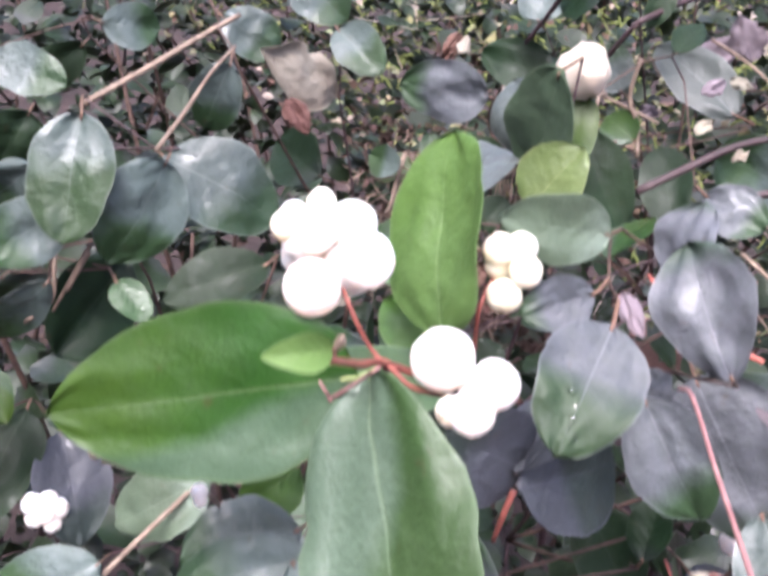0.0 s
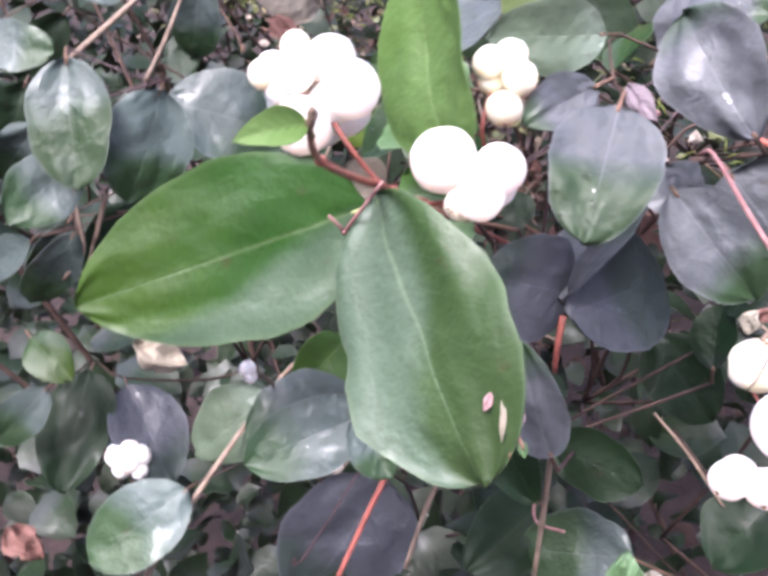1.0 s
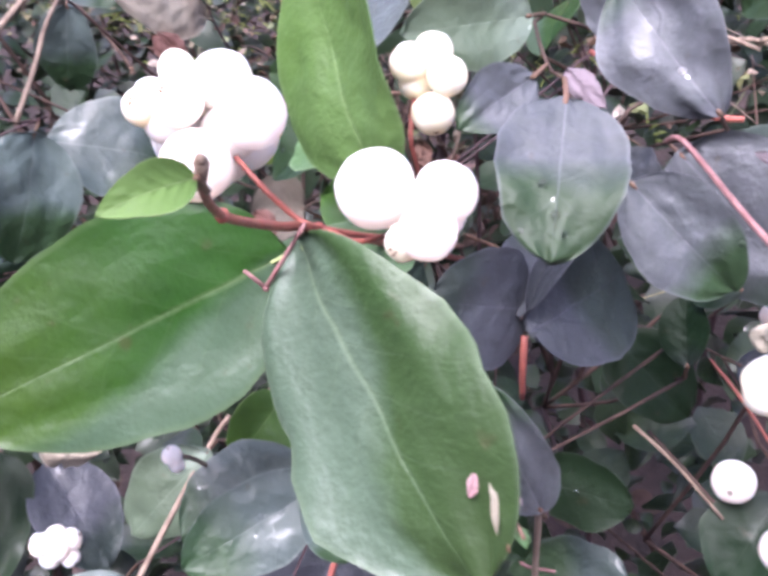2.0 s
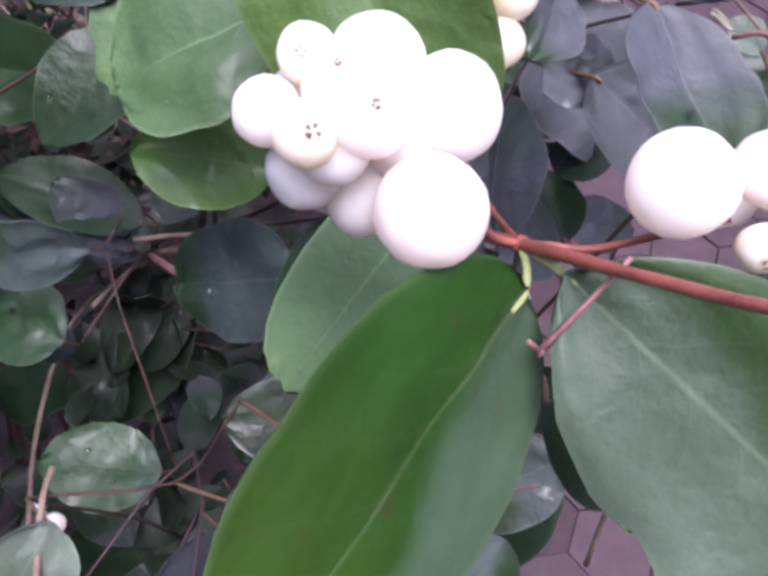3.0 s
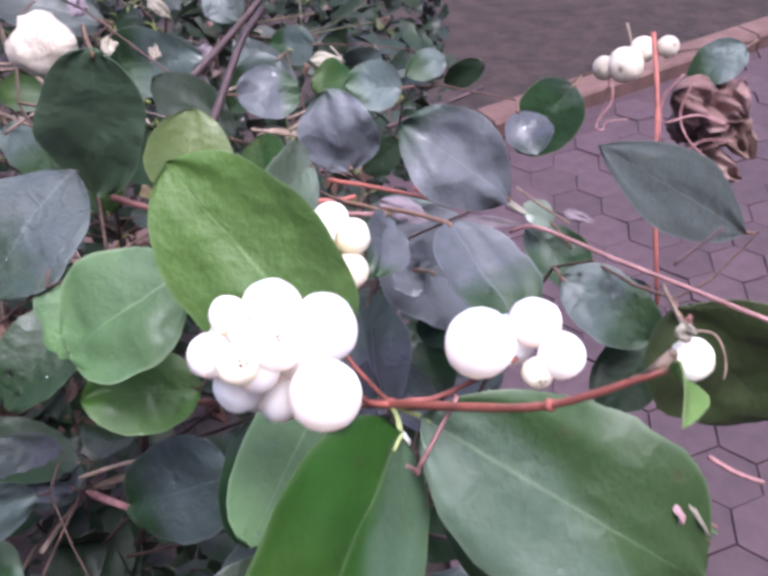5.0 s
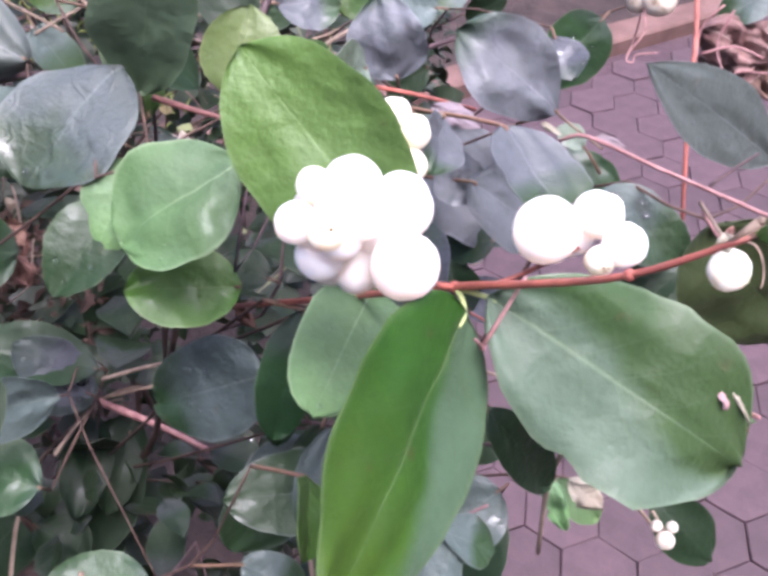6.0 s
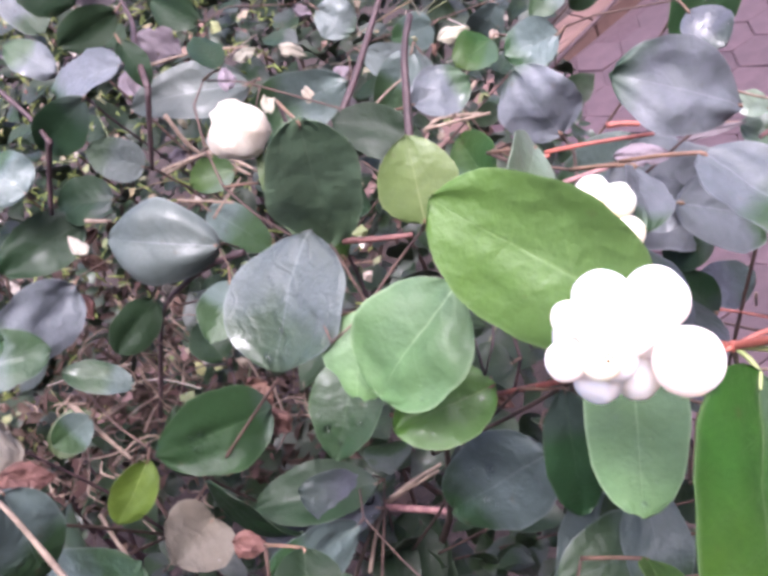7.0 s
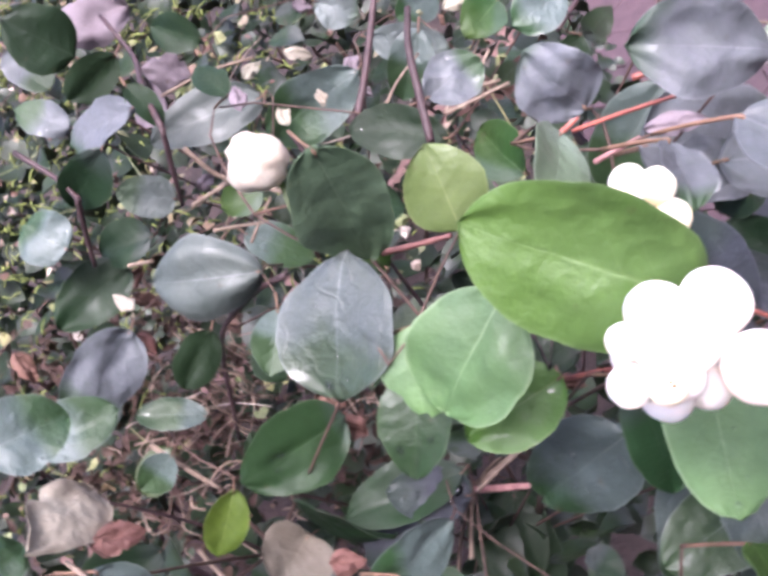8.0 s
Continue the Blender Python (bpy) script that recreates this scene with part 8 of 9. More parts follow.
berry(stalk, (-0.0994, 0.0336, 0.8232), 0.00177, (-0.4216, 0.3738, 0.8262), M_BERRY, seed=31)
stalk = part("pedicel", bmesh_stalk([(-0.1271, 0.0503, 0.8336), (-0.1221, 0.0405, 0.8312)]), M_STEM_TAN, br_low2, "thin stalk with cream buds")
berry(stalk, (-0.1243, 0.0404, 0.8316), 0.00291, (-0.7810, -0.2349, 0.5787), M_BERRY_PALE, seed=30)
berry(stalk, (-0.1200, 0.0386, 0.8294), 0.00264, (0.7635, -0.6314, -0.1359), M_BERRY_PALE, seed=31)
berry(stalk, (-0.1220, 0.0424, 0.8328), 0.00238, (0.2379, 0.4940, 0.8363), M_BERRY_PALE, seed=32)
stalk = part("pedicel", bmesh_stalk([(0.0823, 0.1406, 0.9642), (0.0816, 0.1305, 0.9591)]), M_STEM_TAN, br_rightfar, "thin stalk with greenish cream berries")
berry(stalk, (0.0786, 0.1289, 0.9580), 0.00476, (-0.6248, -0.7693, 0.1333), M_BERRY_PALE, seed=30)
berry(stalk, (0.0741, 0.1318, 0.9562), 0.00322, (-0.7857, -0.6034, 0.1361), M_BERRY_PALE, seed=31)
berry(stalk, (0.0836, 0.1309, 0.9610), 0.00344, (0.0830, -0.6594, 0.7472), M_BERRY_PALE, seed=32)
berry(stalk, (0.0902, 0.1305, 0.9613), 0.00291, (0.2312, -0.8149, 0.5314), M_BERRY_PALE, seed=33)
stalk = part("pedicel", bmesh_stalk([(0.0577, 0.0230, 0.8816), (0.0603, 0.0196, 0.8781)]), M_STEM_TAN, br_rightlow, "thin stalk with tiny cream buds")
berry(stalk, (0.0603, 0.0181, 0.8764), 0.00230, (-0.1959, -0.9173, -0.3468), M_BERRY_PALE, seed=30)
berry(stalk, (0.0585, 0.0206, 0.8790), 0.00138, (-0.7460, 0.1728, 0.6432), M_BERRY_PALE, seed=31)
berry(stalk, (0.0622, 0.0200, 0.8788), 0.00138, (0.6912, -0.0096, 0.7226), M_BERRY_PALE, seed=32)
ball = part("pedicel", bmesh_stalk([(-0.0728, 0.1194, 0.9794), (-0.0603, 0.1060, 0.9873)]), M_STEM_TAN, br_far, "bent stalk with a lumpy withered cream berry")
berry(ball, (-0.0590, 0.1046, 0.9868), 0.0066, (0.1, -0.4, 0.8), M_BERRY_PALE, seed=72, calyx=False, lumps=0.24)
leaf(br_left, (-0.0433, -0.0301, 0.9471), (-0.0374, -0.0246, 0.9413), (0.72, -0.03, 0.69), 0.0078, M_CREAM, "withered pale scrap of leaf", name="withered_leaf", rows=16, cols=6, seed=1, wave=0.16, curl=0.6, torn=0.3, fold=0.4, buckle=0.34)
leaf(br_rightlow, (0.0284, 0.0190, 0.9038), (0.0319, 0.0137, 0.8937), (0.11, -0.86, 0.49), 0.0064, M_LIGHT, "pale green hanging leaf", name="withered_leaf", rows=16, cols=6, seed=5, wave=0.16, curl=0.6, torn=0.3, fold=0.4, buckle=0.34)
leaf(br_rightlow, (0.0335, 0.0184, 0.9037), (0.0401, 0.0155, 0.8967), (0.31, -0.74, 0.60), 0.0064, M_CREAM, "pale withered leaf", name="withered_leaf", rows=16, cols=6, seed=6, wave=0.16, curl=0.6, torn=0.3, fold=0.4, buckle=0.34)
leaf(br_rightfar, (0.0950, 0.1312, 0.9475), (0.1137, 0.1262, 0.9396), (-0.03, -0.87, 0.49), 0.0156, M_HUSK, "curled rust-brown dead leaf", name="withered_leaf", rows=28, cols=10, seed=10, wave=0.16, curl=0.6, torn=0.3, fold=0.4, buckle=0.34, crumple=0.1)
leaf(br_rightfar, (0.1157, 0.1353, 0.9471), (0.1028, 0.1263, 0.9309), (-0.15, -0.81, 0.57), 0.0145, M_HUSK, "curled rust-brown dead leaf", name="withered_leaf", rows=28, cols=10, seed=11, wave=0.16, curl=0.6, torn=0.3, fold=0.4, buckle=0.34, crumple=0.1)
leaf(br_rightfar, (0.0981, 0.1287, 0.9300), (0.1160, 0.1234, 0.9217), (-0.01, -0.85, 0.52), 0.0118, M_HUSK, "curled rust-brown dead leaf", name="withered_leaf", rows=28, cols=10, seed=12, wave=0.16, curl=0.6, torn=0.3, fold=0.4, buckle=0.34, crumple=0.1)
leaf(br_rightfar, (0.1085, 0.1361, 0.9426), (0.1190, 0.1252, 0.9271), (-0.22, -0.86, 0.46), 0.0132, M_HUSK, "curled rust-brown dead leaf", name="withered_leaf", rows=28, cols=10, seed=13, wave=0.16, curl=0.6, torn=0.3, fold=0.4, buckle=0.34, crumple=0.1)
leaf(br_rightfar, (0.0969, 0.1364, 0.9355), (0.1109, 0.1346, 0.9306), (0.07, -0.85, 0.52), 0.0104, M_HUSK, "curled rust-brown dead leaf", name="withered_leaf", rows=28, cols=10, seed=14, wave=0.16, curl=0.6, torn=0.3, fold=0.4, buckle=0.34, crumple=0.1)
leaf(br_low2, (-0.1205, 0.1512, 0.8623), (-0.1164, 0.1492, 0.8541), (0.62, -0.63, 0.47), 0.0070, M_RUST, "curled rust-brown dead leaf", name="withered_leaf", rows=16, cols=6, seed=30, wave=0.16, curl=0.6, torn=0.3, fold=0.4, buckle=0.34)
leaf(br_low2, (-0.1619, 0.1898, 0.9186), (-0.1602, 0.1856, 0.9084), (0.62, -0.68, 0.38), 0.0091, M_RUST, "curled rust-brown dead leaf", name="withered_leaf", rows=16, cols=6, seed=31, wave=0.16, curl=0.6, torn=0.3, fold=0.4, buckle=0.34)
leaf(br_low2, (-0.1535, 0.1981, 0.9268), (-0.1474, 0.1960, 0.9180), (0.54, -0.65, 0.53), 0.0060, M_RUST, "curled rust-brown dead leaf", name="withered_leaf", rows=16, cols=6, seed=32, wave=0.16, curl=0.6, torn=0.3, fold=0.4, buckle=0.34)
leaf(br_low2, (-0.1176, 0.1596, 0.8718), (-0.1161, 0.1544, 0.8603), (0.54, -0.73, 0.41), 0.0081, M_RUST, "curled rust-brown dead leaf", name="withered_leaf", rows=16, cols=6, seed=33, wave=0.16, curl=0.6, torn=0.3, fold=0.4, buckle=0.34)
leaf(br_low2, (-0.1917, 0.1865, 0.9455), (-0.1934, 0.1806, 0.9341), (0.69, -0.68, 0.25), 0.0078, M_RUST, "curled rust-brown dead leaf", name="withered_leaf", rows=16, cols=6, seed=34, wave=0.16, curl=0.6, torn=0.3, fold=0.4, buckle=0.34)
leaf(br_low2, (-0.1071, 0.1253, 0.8860), (-0.1034, 0.1210, 0.8772), (0.54, -0.65, 0.54), 0.0085, M_RUST, "curled rust-brown dead leaf", name="withered_leaf", rows=16, cols=6, seed=35, wave=0.16, curl=0.6, torn=0.3, fold=0.4, buckle=0.34)
leaf(br_low2, (-0.1092, 0.1325, 0.8939), (-0.1042, 0.1290, 0.8860), (0.50, -0.63, 0.60), 0.0076, M_RUST, "curled rust-brown dead leaf", name="withered_leaf", rows=16, cols=6, seed=36, wave=0.16, curl=0.6, torn=0.3, fold=0.4, buckle=0.34)
leaf(br_low2, (-0.1438, 0.2035, 0.9311), (-0.1559, 0.2029, 0.9283), (0.02, -0.99, 0.17), 0.0060, M_RUST, "curled rust-brown dead leaf", name="withered_leaf", rows=16, cols=6, seed=37, wave=0.16, curl=0.6, torn=0.3, fold=0.4, buckle=0.34)
leaf(br_low2, (-0.1468, 0.0735, 0.9527), (-0.1376, 0.0763, 0.9435), (0.71, -0.39, 0.59), 0.0086, M_RUST, "curled rust-brown dead leaf", name="withered_leaf", rows=16, cols=6, seed=38, wave=0.16, curl=0.6, torn=0.3, fold=0.4, buckle=0.34)
leaf(br_low2, (-0.1101, 0.0634, 0.9092), (-0.1038, 0.0629, 0.9023), (0.68, -0.35, 0.65), 0.0072, M_RUST, "curled rust-brown dead leaf", name="withered_leaf", rows=16, cols=6, seed=39, wave=0.16, curl=0.6, torn=0.3, fold=0.4, buckle=0.34)
leaf(br_left, (-0.0002, 0.0802, 0.8905), (0.0059, 0.0804, 0.8791), (0.75, -0.54, 0.39), 0.0075, M_RUST, "curled rust-brown dead leaf", name="withered_leaf", rows=16, cols=6, seed=40, wave=0.16, curl=0.6, torn=0.3, fold=0.4, buckle=0.34)
leaf(br_left, (-0.1340, -0.0645, 0.8419), (-0.1256, -0.0604, 0.8310), (0.73, 0.23, 0.65), 0.0110, M_RUST, "curled rust-brown dead leaf", name="withered_leaf", rows=16, cols=6, seed=41, wave=0.16, curl=0.6, torn=0.3, fold=0.4, buckle=0.34)
leaf(br_low2, (-0.1097, 0.1289, 0.8822), (-0.1069, 0.1258, 0.8728), (0.61, -0.68, 0.41), 0.0055, M_RUST, "curled rust-brown dead leaf", name="withered_leaf", rows=16, cols=6, seed=42, wave=0.16, curl=0.6, torn=0.3, fold=0.4, buckle=0.34)
leaf(br_low2, (-0.0364, 0.0649, 0.9173), (-0.0320, 0.0630, 0.9112), (0.45, -0.71, 0.54), 0.0039, M_RUST, "curled rust-brown dead leaf", name="withered_leaf", rows=16, cols=6, seed=43, wave=0.16, curl=0.6, torn=0.3, fold=0.4, buckle=0.34)
leaf(br_far, (-0.1015, 0.2652, 0.9642), (-0.0956, 0.2626, 0.9550), (0.36, -0.82, 0.45), 0.0070, M_CREAM, "pale leaf-shaped scrap caught in the twigs", name="withered_leaf", rows=16, cols=6, seed=60, wave=0.16, curl=0.6, torn=0.3, fold=0.4, buckle=0.34)
leaf(br_far, (-0.1205, 0.2808, 0.9876), (-0.1143, 0.2783, 0.9783), (0.35, -0.82, 0.46), 0.0082, M_PINKISH, "pale leaf-shaped scrap caught in the twigs", name="withered_leaf", rows=16, cols=6, seed=61, wave=0.16, curl=0.6, torn=0.3, fold=0.4, buckle=0.34)
leaf(br_far, (-0.0418, 0.2177, 0.9246), (-0.0404, 0.2169, 0.9186), (0.35, -0.91, 0.21), 0.0038, M_PINKISH, "pale leaf-shaped scrap caught in the twigs", name="withered_leaf", rows=16, cols=6, seed=62, wave=0.16, curl=0.6, torn=0.3, fold=0.4, buckle=0.34)
leaf(br_far, (-0.0570, 0.2410, 0.9405), (-0.0519, 0.2441, 0.9382), (0.59, -0.68, 0.43), 0.0034, M_CREAM, "pale leaf-shaped scrap caught in the twigs", name="withered_leaf", rows=16, cols=6, seed=63, wave=0.16, curl=0.6, torn=0.3, fold=0.4, buckle=0.34)
leaf(br_far, (-0.0707, 0.2240, 0.9548), (-0.0671, 0.2268, 0.9525), (0.69, -0.64, 0.33), 0.0028, M_CREAM, "pale leaf-shaped scrap caught in the twigs", name="withered_leaf", rows=16, cols=6, seed=64, wave=0.16, curl=0.6, torn=0.3, fold=0.4, buckle=0.34)
leaf(br_far, (0.0011, 0.2330, 0.9173), (0.0085, 0.2374, 0.9162), (0.47, -0.62, 0.63), 0.0051, M_CREAM, "pale leaf-shaped scrap caught in the twigs", name="withered_leaf", rows=16, cols=6, seed=65, wave=0.16, curl=0.6, torn=0.3, fold=0.4, buckle=0.34)
leaf(br_far, (-0.0468, 0.2712, 0.9430), (-0.0412, 0.2708, 0.9364), (0.34, -0.87, 0.35), 0.0054, M_PINKISH, "pale leaf-shaped scrap caught in the twigs", name="withered_leaf", rows=16, cols=6, seed=66, wave=0.16, curl=0.6, torn=0.3, fold=0.4, buckle=0.34)
leaf(br_back, (-0.1079, 0.1087, 0.9746), (-0.1113, 0.1138, 0.9780), (0.32, -0.36, 0.88), 0.0044, M_CREAM, "pale leaf-shaped scrap caught in the twigs", name="withered_leaf", rows=16, cols=6, seed=67, wave=0.16, curl=0.6, torn=0.3, fold=0.4, buckle=0.34)
leaf(br_back, (-0.0698, 0.1808, 0.9643), (-0.0691, 0.1897, 0.9665), (0.57, -0.24, 0.79), 0.0057, M_PINKISH, "pale leaf-shaped scrap caught in the twigs", name="withered_leaf", rows=16, cols=6, seed=68, wave=0.16, curl=0.6, torn=0.3, fold=0.4, buckle=0.34)
leaf(br_back, (-0.0605, 0.1661, 0.9577), (-0.0604, 0.1738, 0.9596), (0.49, -0.21, 0.84), 0.0046, M_CREAM, "pale leaf-shaped scrap caught in the twigs", name="withered_leaf", rows=16, cols=6, seed=69, wave=0.16, curl=0.6, torn=0.3, fold=0.4, buckle=0.34)
leaf(br_back, (-0.0489, 0.1731, 0.9513), (-0.0494, 0.1801, 0.9530), (0.38, -0.20, 0.90), 0.0042, M_CREAM, "pale leaf-shaped scrap caught in the twigs", name="withered_leaf", rows=16, cols=6, seed=70, wave=0.16, curl=0.6, torn=0.3, fold=0.4, buckle=0.34)
leaf(br_back, (-0.1145, 0.2438, 0.9496), (-0.1094, 0.2646, 0.9582), (0.56, -0.43, 0.71), 0.0145, M_PINKISH, "pale leaf-shaped scrap caught in the twigs", name="withered_leaf", rows=16, cols=6, seed=71, wave=0.16, curl=0.6, torn=0.3, fold=0.4, buckle=0.34)
leaf(br_far, (-0.1144, 0.1437, 0.9333), (-0.1117, 0.1461, 0.9306), (0.80, -0.43, 0.41), 0.0037, M_CREAM, "pale leaf-shaped scrap caught in the twigs", name="withered_leaf", rows=16, cols=6, seed=72, wave=0.16, curl=0.6, torn=0.3, fold=0.4, buckle=0.34)
leaf(br_far, (0.0009, 0.1938, 0.9310), (0.0047, 0.1970, 0.9305), (0.54, -0.54, 0.65), 0.0036, M_CREAM, "pale leaf-shaped scrap caught in the twigs", name="withered_leaf", rows=16, cols=6, seed=73, wave=0.16, curl=0.6, torn=0.3, fold=0.4, buckle=0.34)
leaf(br_far, (-0.0433, 0.2241, 0.9295), (-0.0347, 0.2268, 0.9291), (0.27, -0.78, 0.57), 0.0066, M_PINKISH, "pale leaf-shaped scrap caught in the twigs", name="withered_leaf", rows=16, cols=6, seed=74, wave=0.16, curl=0.6, torn=0.3, fold=0.4, buckle=0.34)
leaf(br_far, (-0.1062, 0.2014, 0.9416), (-0.0991, 0.2042, 0.9411), (0.34, -0.76, 0.55), 0.0060, M_PINKISH, "pale leaf-shaped scrap caught in the twigs", name="withered_leaf", rows=16, cols=6, seed=75, wave=0.16, curl=0.6, torn=0.3, fold=0.4, buckle=0.34)
water_drop((0.0106, 0.0531, 0.9598), 0.00130)
water_drop((0.0475, 0.0485, 0.9535), 0.00149)
water_drop((0.0422, 0.0497, 0.9552), 0.00083)
water_drop((-0.0978, 0.1158, 0.8291), 0.00188)
water_drop((-0.0898, 0.0943, 0.8542), 0.00135)
water_drop((-0.0878, 0.0958, 0.8606), 0.00183)
water_drop((-0.0910, 0.0937, 0.8613), 0.00122)
water_drop((0.0495, 0.0991, 0.9563), 0.00092)
water_drop((0.0487, 0.0471, 0.9515), 0.00085)
water_drop((0.0530, 0.0472, 0.9506), 0.00068)
stalk = part("pedicel", bmesh_stalk([NODE, (0.0005, 0.0031, 0.9685)]), M_STEM_TAN, hero, "short stalk with a withered white berry")
berry(stalk, (0.0005, 0.0031, 0.9685), 0.0019, (0.3, -0.2, 0.8), M_BERRY_YELLOW, seed=91, lumps=0.25)


# ---- foliage and litter too dense to count ----
def bed_side(x, y):
    """How far a place lies inside the shrub, seen from the path."""
    return 0.0 + (0.10 * y if y < 0.2 else 0.034 + 0.21 * (y - 0.2)) - x


def in_clearing(x, y, z):
    """The air round the wet leaves that stand free of the dense ones."""
    return -0.115 < x < -0.045 and 0.0 < y < 0.075 and z > 0.805


def foliage(count, seed):
    rng = random.Random(seed)
    bm = bmesh.new()
    uvs = bm.loops.layers.uv.new("blade")
    made = 0
    while made < count:
        x, y = rng.uniform(-0.95, 0.2), rng.uniform(-0.25, 1.1)
        inside = bed_side(x, y)
        if inside < 0.004:
            continue
        top = 0.862 + 0.36 * max(0.0, min(y, 0.4) - 0.08) + 0.10 * max(0.0, -x - 0.25)
        if y > 0.3:
            top -= 0.2 * max(0.0, 1 - inside / 0.08)
        z = top - abs(rng.gauss(0, 0.10))
        size = rng.uniform(0.013, 0.027)
        yaw, tilt, roll = rng.uniform(0, 6.28), rng.gauss(-0.25, 0.4), rng.gauss(0, 0.4)
        m = Matrix.Translation((x, y, z)) @ Euler((tilt, roll, yaw)).to_matrix().to_4x4()
        shape = dict(width=size * rng.uniform(0.62, 0.85), fold=rng.uniform(0.05, 0.35), arch=rng.uniform(0, 0.12))
        if not in_clearing(x, y, z):
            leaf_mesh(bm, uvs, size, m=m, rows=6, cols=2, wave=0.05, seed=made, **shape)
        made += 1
    return tagged(part("shrub_foliage", bm, M_FILL, None), "dense grey-green snowberry foliage behind, its shade in the colour", "foliage", kind="stuff")


foliage(5600, 11)


def understorey(count, seed):
    """Smaller leaves close-set below the outer ones."""
    rng = random.Random(seed)
    bm = bmesh.new()
    uvs = bm.loops.layers.uv.new("blade")
    made = 0
    while made < count:
        x, y = rng.uniform(-0.75, 0.16), rng.uniform(-0.22, 0.95)
        if bed_side(x, y) < 0.002:
            continue
        z = 0.845 + 0.36 * max(0.0, min(y, 0.4) - 0.08) - rng.uniform(0.0, 0.24)
        if y > 0.3:
            z -= 0.2 * max(0.0, 1 - bed_side(x, y) / 0.08)
        size = rng.uniform(0.007, 0.019)
        m = Matrix.Translation((x, y, z)) @ Euler((rng.gauss(-0.2, 0.6), rng.gauss(0, 0.6), rng.uniform(0, 6.28))).to_matrix().to_4x4()
        shape = dict(width=size * rng.uniform(0.6, 0.9), fold=rng.uniform(0.1, 0.5), arch=rng.uniform(0, 0.15))
        if not in_clearing(x, y, z):
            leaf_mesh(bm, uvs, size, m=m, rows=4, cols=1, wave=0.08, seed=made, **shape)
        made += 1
    return tagged(part("shrub_understorey", bm, M_FILL, None), "small green leaves crowded inside the shrub, coloured dark for shade", "foliage", kind="stuff")


understorey(13000, 17)


def dry_bits(count, seed):
    """Crumbs of dead leaf, broken stalks and moss caught among the leaves."""
    rng = random.Random(seed)
    bm = bmesh.new()
    for k in range(count):
        while True:
            x, y = rng.uniform(-0.6, 0.14), rng.uniform(0.16, 0.8)
            if bed_side(x, y) > (0.012 if y < 0.3 else 0.08):
                break
        p = Vector((x, y, 0.866 + 0.36 * max(0.0, min(y, 0.4) - 0.08) - abs(rng.gauss(0, 0.03))))
        if k % 7 == 0:
            a = rng.uniform(0, 6.28)
            way = Vector((math.cos(a), math.sin(a), rng.gauss(0.1, 0.35))).normalized()
            length = rng.uniform(0.012, 0.045)
            tube(bm, [p, p + way * length * 0.5 + Vector((0, 0, rng.gauss(0, 0.0015))), p + way * length], [0.0003, 0.00028, 0.00018], 4, 2)
            continue
        turn = Euler((rng.gauss(0, 0.7), rng.gauss(0, 0.7), rng.uniform(0, 6.28))).to_matrix()
        r = rng.uniform(0.001, 0.0036)
        n = 6
        rim = [bm.verts.new(p + turn @ Vector((math.cos(6.2832 * q / n) * r * rng.uniform(0.5, 1.2), math.sin(6.2832 * q / n) * r * rng.uniform(0.4, 1.0), r * rng.gauss(0, 0.35)))) for q in range(n)]
        mid = bm.verts.new(p + turn @ Vector((0, 0, r * 0.3)))
        low = bm.verts.new(p - turn @ Vector((0, 0, 0.0003)))
        for q in range(n):
            bm.faces.new((rim[q], rim[(q + 1) % n], mid))
            bm.faces.new((rim[(q + 1) % n], rim[q], low))
    return tagged(part("dry_bits", bm, M_BITS, None, smooth=False), "crumbs of dead leaf, moss and broken stalks among leaves", "debris", kind="stuff")


dry_bits(4200, 23)


def caught_litter(seed):
    """Small rust-brown leaves caught in the gaps of the shrub."""
    rng = random.Random(seed)
    bm = bmesh.new()
    uvs = bm.loops.layers.uv.new("blade")
    for heap in ((-0.1590, 0.2142, 0.9158), (-0.1177, 0.1583, 0.8702), (-0.1116, 0.1365, 0.8679), (-0.1774, 0.1521, 0.8726), (-0.1973, 0.1733, 0.8909), (-0.1547, 0.1957, 0.9055), (-0.1995, 0.1628, 0.9117), (-0.1318, 0.1663, 0.8616), (-0.1951, 0.1959, 0.9369), (-0.1771, 0.1676, 0.8954), (-0.1601, 0.1831, 0.8827), (-0.1197, 0.1421, 0.8613)):
        for k in range(70):
            p = Vector(heap) + Vector((rng.gauss(0, 0.014), rng.gauss(0, 0.014), rng.gauss(-0.014, 0.008)))
            size = rng.uniform(0.003, 0.0085)
            m = Matrix.Translation(p) @ Euler((rng.gauss(0, 0.6), rng.gauss(0, 0.6), rng.uniform(0, 6.28))).to_matrix().to_4x4()
            leaf_mesh(bm, uvs, size, size * rng.uniform(0.2, 0.6), m, rows=5, cols=1, fold=0.5, arch=0.2, wave=0.15, seed=k)
    return tagged(part("caught_litter", bm, M_LITTER, None), "rust-brown withered leaves caught between the twigs", "leaf litter", kind="stuff")


caught_litter(31)


